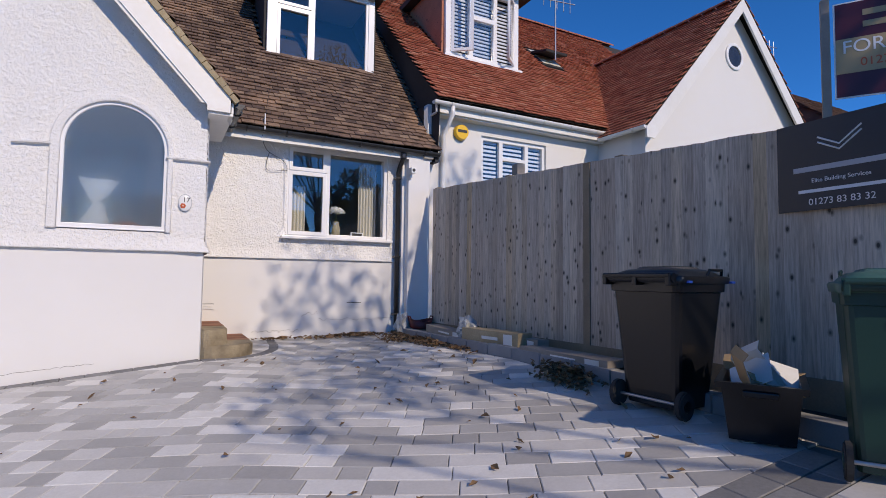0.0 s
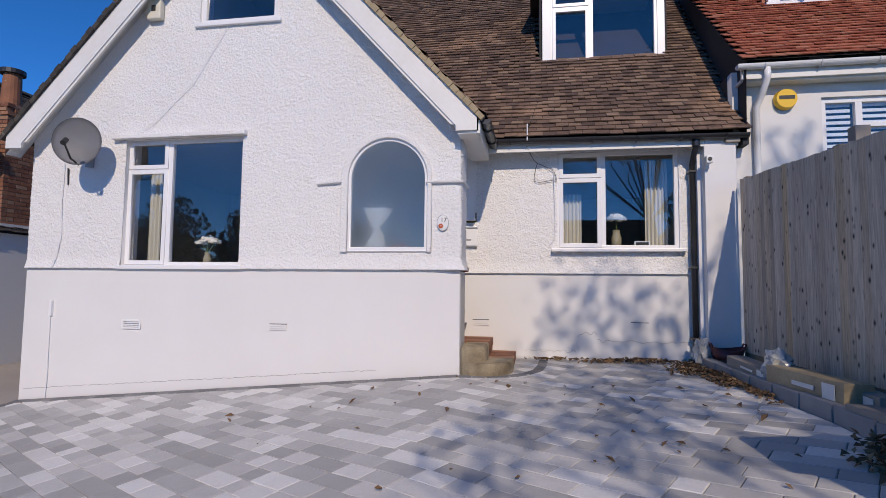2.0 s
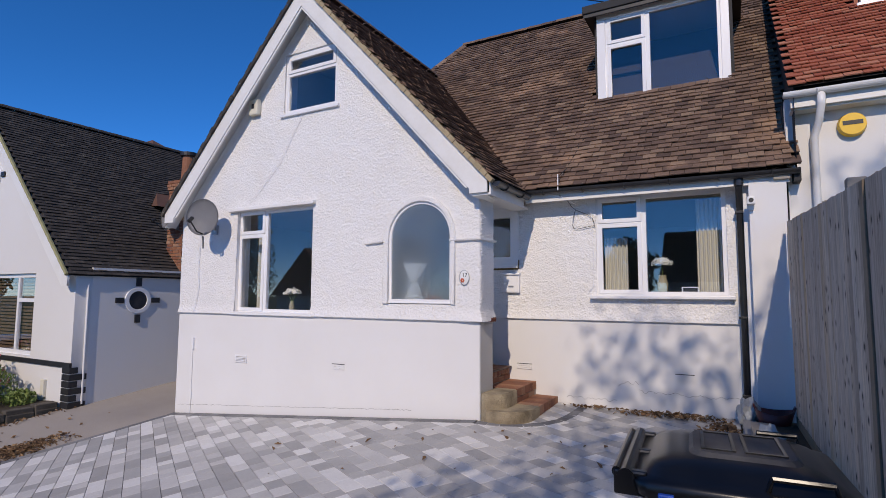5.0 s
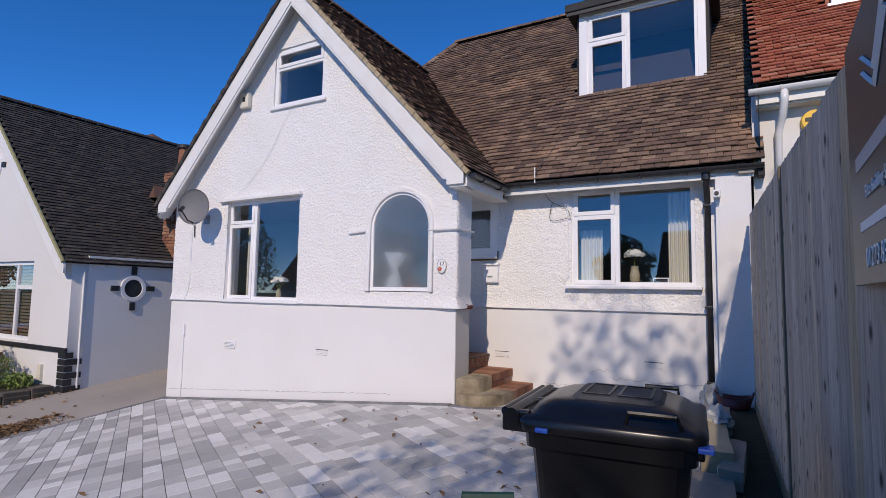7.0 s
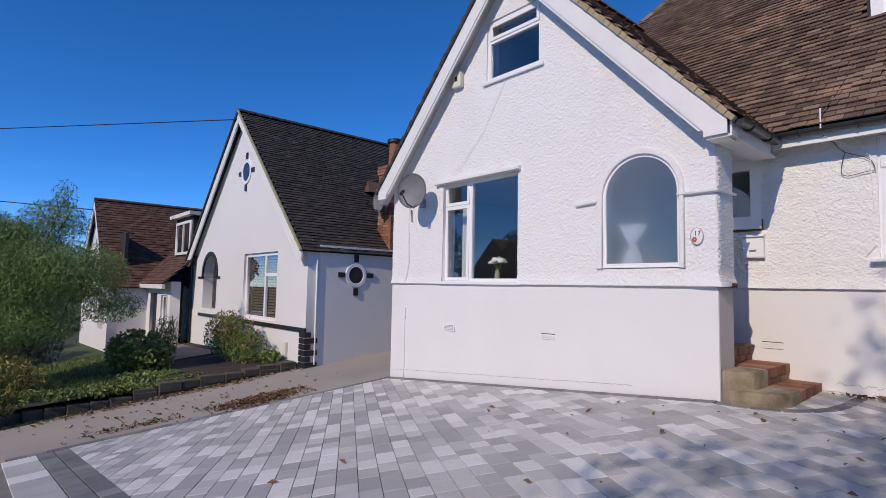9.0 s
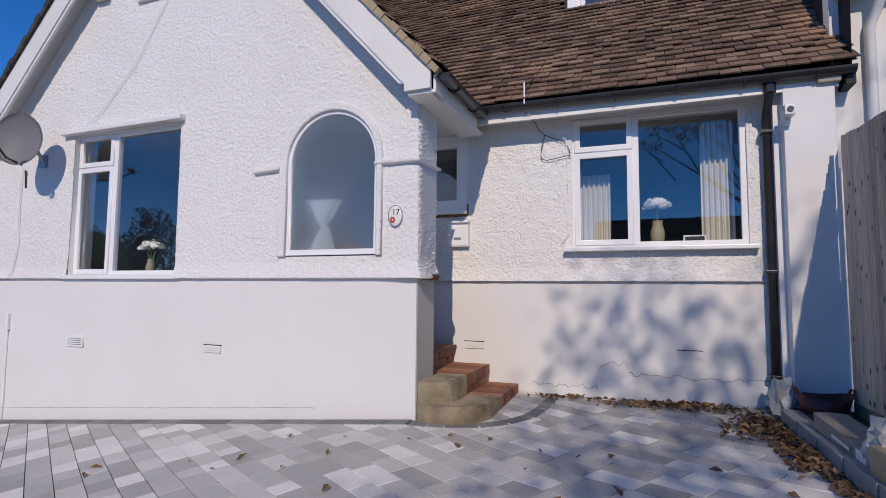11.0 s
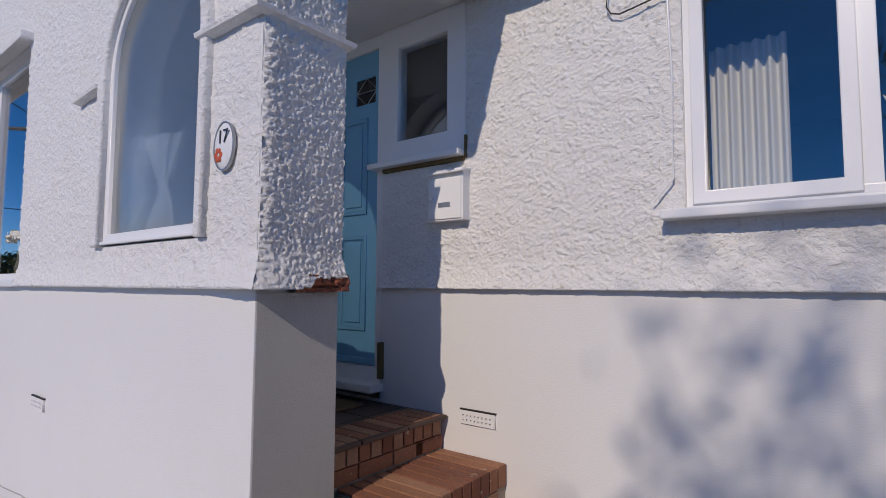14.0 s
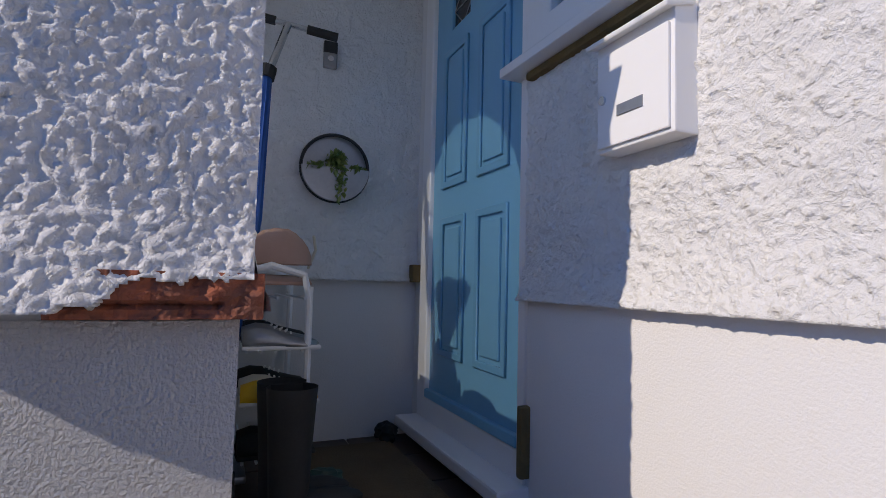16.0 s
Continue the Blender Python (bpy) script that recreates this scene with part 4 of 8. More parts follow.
def gutter(parent_name, a, b, material, label, r=0.058, brackets=6):
    """A half-round gutter from a to b with brackets."""
    a, b = Vector(a), Vector(b)
    g = structure(new(parent_name), label, "gutter")
    q = (b - a).to_track_quat("Y", "Z").to_matrix().to_4x4()
    L = (b - a).length
    bm = bmesh.new()
    rings = []
    for y in (0, L):
        ring = [bm.verts.new((rr * math.cos(t), y, rr * math.sin(t))) for rr, ts in ((r, range(10, -1, -1)), (r - 0.006, range(0, 11))) for t in (math.pi + math.pi * k / 10 for k in ts)]
        rings.append(ring)
    n = len(rings[0])
    for k in range(n):
        bm.faces.new((rings[0][k], rings[0][(k + 1) % n], rings[1][(k + 1) % n], rings[1][k]))
    for y in (0.0, L):
        bm.faces.new([bm.verts.new((r * math.cos(t), y, r * math.sin(t))) for t in (math.pi + math.pi * k / 10 for k in range(11))])
    ob = part("trough", bm, material, g)
    ob.matrix_basis = Matrix.Translation(a) @ q
    for i in range(brackets):
        p = a + (b - a) * ((i + 0.5) / brackets)
        bm = bmesh.new()
        for k in range(8):
            t0, t1 = math.pi + math.pi * k / 8, math.pi + math.pi * (k + 1) / 8
            rod(bm, ((r + 0.006) * math.cos(t0), 0, (r + 0.006) * math.sin(t0)), ((r + 0.006) * math.cos(t1), 0, (r + 0.006) * math.sin(t1)), 0.009, seg=6)
        o = part("bracket", bm, material, g)
        o.matrix_basis = Matrix.Translation(p) @ q
    return g


gutter("gutter_wing", (0.26, 0.92, 3.055), (3.46, 0.92, 3.03), BLACK_PVC, "black half-round gutter along the wing eaves")
gutter("gutter_gable", (0.30, -0.20, 2.985), (0.30, 0.92, 2.99), BLACK_PVC, "short black gutter along the gable eave", brackets=2)
pipe = thing("drainpipe", (2.86, RW_Y - 0.075, 0.2), "black plastic drainpipe down the wing wall", "drainpipe")
part("pipe", tube([(0.0, -0.20, 2.80), (0.0, -0.19, 2.70), (0, -0.06, 2.58), (0, 0.0, 2.50), (0, 0, 1.2), (0, 0, 0.08)], 0.036, 12), BLACK_PVC, pipe, smooth=True)
part("hopper_joint", rodded((0, -0.20, 2.70), (0, -0.20, 2.84), 0.05), BLACK_PVC, pipe)
for z in (2.40, 1.15, 0.25):
    part("clip", boxed((-0.05, -0.045, z), (0.05, 0.065, z + 0.03), 0.004), BLACK_PVC, pipe)
part("shoe", rodded((0, 0, 0.02), (0, 0, 0.09), 0.048), WHITE_PVC, pipe, "white pipe collar at the foot")

# dormer
dormer = structure(new("dormer"), "flat-roofed dormer with white window and black cheeks", "dormer")
part("cheek", boxed((0.93, 2.42, 4.45), (1.0, 3.9, 6.12)), FELT_AND_DARK, dormer)
part("cheek", boxed((2.82, 2.42, 4.45), (2.89, 3.9, 6.12)), FELT_AND_DARK, dormer)
part("dormer_roof", boxed((0.78, 2.20, 6.12), (3.02, 4.0, 6.25), 0.015), FELT_AND_DARK, dormer)
part("dormer_fascia", boxed((0.80, 2.225, 6.06), (3.0, 2.26, 6.12)), BLACK_PAINT, dormer)
cut_slab("corner_post", rect(0.98, 4.56, 2.84, 6.12), [rect(1.10, 4.66, 2.74, 6.04)], 2.35, 2.45, UPVC, dormer, bevel=0.006)
part("dormer_sill", boxed((0.94, 2.27, 4.53), (2.88, 2.44, 4.60), 0.01), UPVC, dormer)
window("dormer_window", 1.09, 4.65, 2.75, 6.05, 2.37, [(1.69, 4.70, 1.77, 6.0), (1.14, 5.56, 1.69, 5.62)], parent=dormer, sash=[(1.14, 5.61, 1.70, 6.01), (1.14, 4.69, 1.70, 5.57)])
room("room_dormer", (0.99, 2.47, 4.3), (2.83, 4.6, 6.1), "dim room behind the dormer window")

# ---- neighbouring houses ----
def round_window(parent, at, r, facing, bars_material=BLACK_PAINT, frame_w=0.07):
    """A round window with a white ring and four black keystones. facing: turn about z of its -y front."""
    m = pose(*at, 0, 0, facing)
    w = new("window")
    w.parent = parent
    cut_slab("window_frame", arc(0, 0, r, 0, 355, 28), [arc(0, 0, r - frame_w, 0, 355, 28)], -0.03, 0.06, UPVC, w, bevel=0.008, m=m)
    cut_slab("pane", arc(0, 0, r - frame_w + 0.01, 0, 355, 28), [], -0.012, -0.006, DARK_GLASS, w, m=m)
    if bars_material:
        for k in range(4):
            c, s = math.cos(k * math.pi / 2), math.sin(k * math.pi / 2)
            a, b = (r + 0.03), (r + 0.20)
            h = 0.055
            lo = (min(a * c, b * c) - abs(s) * h, -0.035, min(a * s, b * s) - abs(c) * h)
            hi = (max(a * c, b * c) + abs(s) * h, 0.02, max(a * s, b * s) + abs(c) * h)
            part("keystone", boxed(lo, hi, 0.004, m), bars_material, w)
    return w


def house(name, label):
    return tagged(new(name), label, "house")


def tiled_gable(h, cx, half, y0, y1, eave, apex, material, over=0.18, front=0.2, seed=3, gauge=0.102, w=0.168):
    """Both slopes of a gabled roof with barge boards."""
    t = (apex - eave) / half
    edge = half + over
    ez = apex - edge * t
    r = solid("roof", [(cx - edge, y0 - front, ez), (cx, y0 - front, apex), (cx + edge, y0 - front, ez), (cx - edge, y1, ez), (cx, y1, apex), (cx + edge, y1, ez)],
              [(0, 1, 4, 3), (1, 2, 5, 4), (3, 4, 5)], UNDERLAY, h)
    L = math.hypot(edge, edge * t)
    for s in (-1, 1):
        up = Vector((-s, 0, t)).normalized()
        org = Vector((cx + s * edge, y0 - front if s > 0 else y1, ez))
        tile_field(r, org, Vector((0, s, 0)), up, y1 - y0 + front, L, lambda p: True, material, w, gauge, seed=seed + s, name="tiles")
    ridge_tiles(r, (cx, y0 - front, apex + 0.03), (cx, y1, apex + 0.03), material)
    for s in (-1, 1):
        ring = [(cx, apex - 0.02), (cx + s * edge, ez - 0.02), (cx + s * edge, ez - 0.2), (cx + s * (edge - 0.2), ez - 0.2), (cx, apex - 0.30)]
        cut_slab("barge_board", ring if s > 0 else ring[::-1], [], y0 - front + 0.01, y0 - front + 0.05, BARGE, h)
    return r


# the house beyond the driveway
nb = house("neighbour_house", "white gabled bungalow with dark tiled roof and black trim")
NX0, NX1, NY, NCX = -16.45, -8.3, -0.5, -12.37
NWIN, NARCH = (-11.95, 0.33, -9.85, 2.02), (-15.3, 0.45, -14.05, 1.45)
cut_slab("wall", [(NX0, -1.6), (NX1, -1.6), (NX1, 2.0), (NCX, 5.85), (NX0, 2.0)], [rect(*NWIN), arch_ring(NARCH[0], NARCH[2], NARCH[1], NARCH[3], 16)], NY, NY + 0.3, NEXT_RENDER, nb)
part("side_wall", boxed((NX1 - 0.3, NY + 0.301, -1.4), (NX1, 9.0, 2.12)), NEXT_RENDER, nb)
part("side_wall", boxed((NX0, NY + 0.301, -1.8), (NX0 + 0.3, 9.0, 2.1)), NEXT_RENDER, nb)
part("porch_wall", boxed((NX0 + 0.3, NY + 1.3, -1.4), (NX1 - 0.3, NY + 1.5, 2.0)), NEXT_RENDER, nb)
tiled_gable(nb, NCX, 4.08, NY, 9.0, 2.0, 6.0, TILE_DARK, 0.05, seed=11)
BLIND_WOOD = stained("brown_blind_wood", (0.26, 0.17, 0.10), (0.13, 0.085, 0.055), 0.6, 40.0, 2.0, 0.6, 0.1, 0.001)
MOSSY = stained("mossy_verge_mortar", (0.36, 0.34, 0.17), (0.20, 0.19, 0.10), 0.9, 50.0, 4.0, 0.6, 0.4, 0.004)
for sd in (-1, 1):
    pts = [(NCX + sd * 4.14 * k / 60, NY - 0.21, 6.02 - 4.14 * k / 60 * 0.98 + 0.012 * (k % 2)) for k in range(61)]
    part("verge", tube(pts, 0.036, 6), MOSSY if sd > 0 else TILE_DARK, nb, "mossy mortar verge" if sd > 0 else "")
# rear ridge at right angles
solid("rear_roof", [(-16.4, 5.0, 6.95), (-15.0, 5.0, 7.0), (-9.8, 2.0, 3.8), (-9.8, 8.0, 3.8), (-16.4, 2.5, 4.2), (-16.4, 8.0, 4.2)], [(4, 2, 1, 0), (1, 2, 3), (0, 1, 3, 5), (0, 5, 4)], TILE_WARM, nb, "brown hipped rear roof")
nw = window("front_window", NWIN[0], NWIN[1], NWIN[2], NWIN[3], NY + 0.06, [(-10.72, 0.4, -10.64, 1.95), (-10.64, 1.42, -9.92, 1.50)], parent=nb, fw=0.08)
bm = bmesh.new()
z = 0.42
while z < 1.92:
    box(bm, (-11.85, NY + 0.16, z), (-9.95, NY + 0.19, z + 0.045))
    z += 0.072
part("blind", bm, BLIND_WOOD, nw, "brown wooden slatted blind")
# near-black sheet behind the slats draws the darkness of the room
part("curtain_backing", boxed((NWIN[0], NY + 0.26, NWIN[1]), (NWIN[2], NY + 0.29, NWIN[3])), FELT_AND_DARK, nw)
cut_slab("arch_trim", arch_ring(NARCH[0] - 0.1, NARCH[2] + 0.1, 1.42, NARCH[3] + 0.02, 16), [arch_ring(NARCH[0], NARCH[2], 1.40, NARCH[3], 16)], NY - 0.03, NY + 0.02, BLACK_PAINT, nb)
part("arch_trim", boxed((NARCH[0] - 0.45, NY - 0.03, 1.36), (NARCH[0], NY + 0.02, 1.43)), BLACK_PAINT, nb)
part("arch_trim", boxed((NARCH[2], NY - 0.03, 1.36), (NARCH[2] + 0.3, NY + 0.02, 1.43)), BLACK_PAINT, nb)
part("plinth_band", boxed((NX0 + 0.9, NY - 0.04, 0.20), (NX1 + 0.02, NY + 0.01, 0.29)), BLACK_PAINT, nb)
for k in range(7):
    z = 0.20 - k * 0.13
    part("quoin", boxed((NX1 - 0.24, NY - 0.03, z - 0.11), (NX1 + 0.03, NY + (0.28 if k % 2 else 0.12), z), 0.004), BLACK_PAINT, nb)
round_window(nb, (-12.05, NY, 4.28), 0.33, 0)
round_window(nb, (NX1, 0.72, 1.47), 0.27, 90)
part("fascia_board", boxed((NX1 + 0.0, NY, 1.95), (NX1 + 0.035, 8.0, 2.03)), BLACK_PAINT, nb)
part("drainpipe", rodded((NX0 + 0.12, NY - 0.06, -1.2), (NX0 + 0.12, NY - 0.06, 2.0), 0.045), BLACK_PVC, nb)
part("eave_end", boxed((NX0 - 0.25, NY - 0.15, 1.80), (NX0 + 0.2, NY + 0.05, 1.92)), BLACK_PAINT, nb)
part("overflow_pipe", rodded((-9.32, NY - 0.12, 2.86), (-9.30, NY, 2.84), 0.025), BLACK_PVC, nb)
part("cable_duct", rodded((NX1 + 0.02, -0.28, -0.5), (NX1 + 0.02, -0.28, 1.8), 0.02), WHITE_PVC, nb)
part("meter_box", boxed((-9.25, NY - 0.06, -0.42), (-9.12, NY, -0.08), 0.01), CREAM, nb)
chim = tagged(new("chimney"), "red brick chimney stack with one clay pot", "chimney")
CHX, CHY = -8.62, 1.98
part("stack_core", boxed((CHX - 0.27, CHY - 0.27, 1.9), (CHX + 0.27, CHY + 0.27, 4.27)), MORTAR, chim)
pot = part("pot", rodded((CHX, CHY, 4.25), (CHX, CHY, 4.92), 0.165, 0.14, 18), RED_BRICK, chim)
part("pot_rim", rodded((CHX, CHY, 4.90), (CHX, CHY, 4.98), 0.20, 0.20, 18), BLACK_PAINT, pot)

# the third house along
n3 = house("far_house", "white gabled house with warm brown tiled roof, further along the street")
FX = -22.2
FY = -2.4
cut_slab("wall", [(FX - 3.0, -2.2), (FX + 3.0, -2.2), (FX + 3.0, 1.2), (FX, 4.25), (FX - 3.0, 1.2)], [rect(FX - 0.35, 2.0, FX + 0.35, 2.9), rect(FX - 1.6, -0.4, FX - 0.3, 0.9), arch_ring(FX + 1.2, FX + 2.2, -0.5, 0.6, 10)], FY, FY + 0.3, NEXT_RENDER, n3)
part("side_wall", boxed((FX + 2.7, FY + 0.301, -2.2), (FX + 3.0, 4.0, 1.2)), NEXT_RENDER, n3)
tiled_gable(n3, FX, 3.0, FY, 5.0, 1.2, 4.4, TILE_WARM, seed=21, gauge=0.14, w=0.2)
window("front_window", FX - 1.6, -0.4, FX - 0.3, 0.9, FY + 0.06, [(FX - 0.98, -0.35, FX - 0.92, 0.85)], parent=n3, fw=0.08)
window("loft_window", FX - 0.35, 2.0, FX + 0.35, 2.9, FY + 0.06, parent=n3, fw=0.08)
# a dark sheet behind the panes in place of a shaded room
part("room_dark", boxed((FX - 2.6, FY + 0.5, -1.5), (FX + 2.5, FY + 0.6, 3.0)), FELT_AND_DARK, n3)
cut_slab("wing_wall", rect(FX + 3.0, -2.0, FX + 6.0, 1.25), [rect(FX + 3.5, -1.3, FX + 4.4, 0.85), rect(FX + 4.9, -0.4, FX + 5.7, 0.8)], FY + 1.2, FY + 1.5, NEXT_RENDER, n3)
part("door", boxed((FX + 3.5, FY + 1.3, -1.3), (FX + 4.4, FY + 1.36, 0.85)), BLACK_PAINT, n3)
window("wing_window", FX + 4.9, -0.4, FX + 5.7, 0.8, FY + 1.26, [(FX + 5.28, -0.35, FX + 5.32, 0.75)], parent=n3, fw=0.06)
part("room_dark", boxed((FX + 4.6, FY + 1.6, -1.0), (FX + 5.9, FY + 1.7, 1.1)), FELT_AND_DARK, n3)
wr = solid("wing_roof", [(FX + 0.5, FY + 0.9, 1.15), (FX + 6.2, FY + 0.9, 1.15), (FX + 6.2, FY + 4.6, 4.6), (FX + 0.5, FY + 4.6, 4.6)], [(0, 1, 2, 3)], UNDERLAY, n3)
tile_field(wr, Vector((FX + 1.0, FY + 0.9, 1.15)), Vector((1, 0, 0)), Vector((0, 3.7, 3.45)).normalized(), 5.2, 5.0, lambda p: p.z > 4.4 - abs(p.x - FX) * 1.067, TILE_WARM, 0.2, 0.14, seed=25, name="tiles")
part("fascia", boxed((FX + 3.0, FY + 0.9, 1.02), (FX + 6.2, FY + 0.98, 1.16)), BARGE, n3)
dm = part("dormer", boxed((FX + 3.6, FY + 1.9, 2.1), (FX + 5.6, FY + 3.6, 3.5)), FELT_AND_DARK, n3, "dark cheeked dormer")
window("dormer_window", FX + 3.75, 2.2, FX + 5.45, 3.35, FY + 1.84, [(FX + 4.56, 2.25, FX + 4.62, 3.3)], parent=n3, fw=0.08)
part("dormer_roof", boxed((FX + 3.4, FY + 1.7, 3.5), (FX + 5.8, FY + 3.8, 3.62)), BARGE, n3)
aer = thing("television_aerial", (FX + 3.0, 2.0, 4.0), "thin metal television aerial on a roof pole", "aerial")
part("mast", rodded((0, 0, -0.6), (0, 0, 2.0), 0.025, seg=6), METAL, aer)
part("boom", rodded((-1.3, 0, 1.75), (0.3, 0, 1.75), 0.02, seg=6), METAL, aer)
for k in range(4):
    part("element", rodded((-1.2 + 0.35 * k, -0.2, 1.75), (-1.2 + 0.35 * k, 0.2, 1.75), 0.012, seg=6), METAL, aer)
part("reflector", rodded((0.3, 0, 1.5), (0.3, 0, 2.0), 0.02, seg=6), METAL, aer)

# the attached house uphill
n2 = house("red_roofed_house", "white house with red clay-tiled roof beyond the fence")
TAN2 = 0.937
E2 = Vector((3.38, 0.85, 3.93))
R2Y = 6.0
R2Z = E2.z + (R2Y - E2.y) * TAN2
N2WIN = (4.40, 2.55, 5.82, 3.52)
cut_slab("wall", rect(3.36, -0.4, 7.3, 3.9), [rect(*N2WIN)], 1.15, 1.45, NEXT_RENDER, n2)
# end wall and flank are drawn near-black, unlike the white front
part("end_wall", boxed((3.345, 1.3, 2.6), (3.40, 9.8, 3.9)), FELT_AND_DARK, n2)
solid("dark_flank", [(3.43, 0.9, 3.0), (3.43, R2Y, 5.5), (3.43, R2Y, R2Z), (3.43, E2.y, E2.z - 0.02)], [(0, 1, 2, 3)], FELT_AND_DARK, n2)
r2 = solid("roof", [(3.38, E2.y, E2.z), (13.0, E2.y, E2.z), (13.0, R2Y, R2Z), (3.38, R2Y, R2Z), (3.38, 11.2, E2.z), (13.0, 11.2, E2.z)], [(0, 1, 2, 3), (3, 2, 5, 4)], UNDERLAY, n2)
UP2 = Vector((0, 1, TAN2)).normalized()
G2CX, G2H, G2E, G2A = 9.75, 2.62, 3.95, 6.78


def on_red(p):
    return p.z > G2A - abs(p.x - G2CX) * ((G2A - G2E) / G2H) - 0.05 and not (4.3 < p.x < 6.15 and 2.45 < p.y < 4.6) and not (7.3 < p.x < 8.0 and 3.0 < p.y < 3.9)


tile_field(r2, Vector((3.38, E2.y, E2.z)), Vector((1, 0, 0)), UP2, 8.6, math.hypot(R2Y - E2.y, R2Z - E2.z), on_red, TILE_RED, seed=31, name="tiles")
ridge_tiles(r2, (3.4, R2Y, R2Z + 0.04), (12.5, R2Y, R2Z + 0.04), TILE_RED)
g2w = cut_slab("gable_wall", [(G2CX - G2H, -0.4), (G2CX + G2H, -0.4), (G2CX + G2H, G2E), (G2CX, G2A - 0.1), (G2CX - G2H, G2E)], [], 0.0, 0.3, NEXT_RENDER, n2)
part("gable_side", boxed((G2CX - G2H, 0.301, -0.4), (G2CX - G2H + 0.3, 1.6, G2E)), NEXT_RENDER, n2)
tiled_gable(n2, G2CX, G2H, 0.0, 5.0, G2E, G2A, TILE_RED, 0.2, 0.22, seed=41)
round_window(n2, (G2CX - 0.02, 0.0, 5.62), 0.27, 0, None, 0.05)
nwin = window("front_window", N2WIN[0], N2WIN[1], N2WIN[2], N2WIN[3], 1.19, [(4.80, 2.6, 4.88, 3.47), (5.36, 2.6, 5.44, 3.47), (4.88, 3.14, 5.36, 3.20)], parent=n2, fw=0.06)
bm = bmesh.new()
z = 2.6
while z < 3.46:
    for x0, x1 in ((4.47, 4.78), (4.90, 5.34), (5.46, 5.76)):
        box(bm, (x0, 1.27, z), (x1, 1.29, z + 0.04))
    z += 0.075
part("shutter_slats", bm, UPVC, nwin, "white louvred shutters")
# room shade behind the shutters, put in as a near-black sheet
part("room_dark", boxed((N2WIN[0], 1.40, N2WIN[1]), (N2WIN[2], 1.44, N2WIN[3])), FELT_AND_DARK, nwin)
part("fascia", boxed((3.4, 0.93, 3.72), (7.1, 0.97, 3.86), 0.004), BARGE, n2)
part("soffit", boxed((3.4, 0.97, 3.70), (7.1, 1.16, 3.73)), BARGE, n2)
g2 = gutter("gutter_red_house", (3.33, 0.88, 3.88), (7.1, 0.88, 3.88), WHITE_PVC, "white gutter along the red roof")
gutter("gutter_red_gable", (6.92, -0.2, 3.74), (6.92, 0.9, 3.74), WHITE_PVC, "white gutter along the side of the red-roofed house", brackets=2)
part("drainpipe", tube([(3.68, 0.88, 3.84), (3.68, 0.88, 3.72), (3.66, 1.0, 3.55), (3.62, 1.09, 3.40), (3.62, 1.09, 2.3), (3.62, 1.09, 0.8)], 0.04, 10), WHITE_PVC, n2, smooth=True)
d2 = new("dormer")
d2.parent = n2
part("cheek", boxed((4.30, 2.50, 5.3), (4.38, 4.9, 7.0)), TILE_RED, d2)
part("cheek", boxed((6.08, 2.50, 5.3), (6.16, 4.9, 7.0)), TILE_RED, d2)
part("dormer_roof", boxed((4.1, 2.25, 7.0), (6.35, 5.0, 7.12)), FELT_AND_DARK, d2)
cut_slab("window_frame", rect(4.36, 5.42, 6.10, 7.0), [rect(4.46, 5.52, 4.90, 6.90), rect(4.98, 5.52, 5.48, 6.3), rect(4.98, 6.38, 5.48, 6.90), rect(5.56, 5.52, 6.0, 6.90)], 2.42, 2.52, UPVC, d2, bevel=0.006)
part("window_sill", boxed((4.3, 2.34, 5.36), (6.16, 2.5, 5.43), 0.01), UPVC, d2)
for hinge, turn, w in ((4.48, -38, 0.44), (5.98, 42, -0.44)):
    m = pose(hinge, 2.42, 0, 0, 0, turn)
    cut_slab("open_casement", rect(min(0, w), 5.52, max(0, w), 6.9), [rect(min(0, w) + 0.05, 5.57, max(0, w) - 0.05, 6.85)], -0.02, 0.03, UPVC, d2, bevel=0.005, m=m)
    part("casement_pane", boxed((min(0, w) + 0.045, 0.0, 5.565), (max(0, w) - 0.045, 0.004, 6.855), 0, m), GLASS, d2)
part("pane", boxed((4.95, 2.46, 5.5), (5.5, 2.464, 6.92)), GLASS, d2)
bm = bmesh.new()
z = 5.55
while z < 6.88:
    box(bm, (4.46, 2.56, z), (6.0, 2.58, z + 0.04))
    z += 0.075
part("shutter_slats", bm, UPVC, d2, "white louvred shutters")
# the dormer's dark interior is a near-black sheet too
part("room_dark", boxed((4.4, 2.7, 5.4), (6.06, 2.74, 6.98)), FELT_AND_DARK, d2)
sl = new("skylight")
sl.parent = n2
m = Matrix.Translation((7.65, 3.45, E2.z + (3.45 - E2.y) * TAN2 + 0.08)) @ Matrix.Rotation(math.atan(TAN2), 4, "X")
part("frame", boxed((-0.33, -0.5, -0.1), (0.33, 0.5, -0.02), 0.01, m), FELT_AND_DARK, sl)
m2 = m @ pose(0, 0.05, 0.02, -28)
part("open_sash", boxed((-0.32, -0.48, 0.0), (0.32, 0.48, 0.06), 0.01, m2), FELT_AND_DARK, sl)
part("blind", boxed((-0.27, -0.42, -0.015), (0.27, 0.42, -0.012), 0, m), CREAM, sl)
al = thing("alarm_box", (3.97, 1.13, 3.50), "round yellow alarm bell box on a white wall", "alarm box")
part("cover", rodded((0, 0, 0), (0, -0.07, 0), 0.135, 0.12, 24), YELLOW, al)
part("lettering_bar", boxed((-0.09, -0.075, -0.01), (0.09, -0.069, 0.035)), DARK_INK, al)
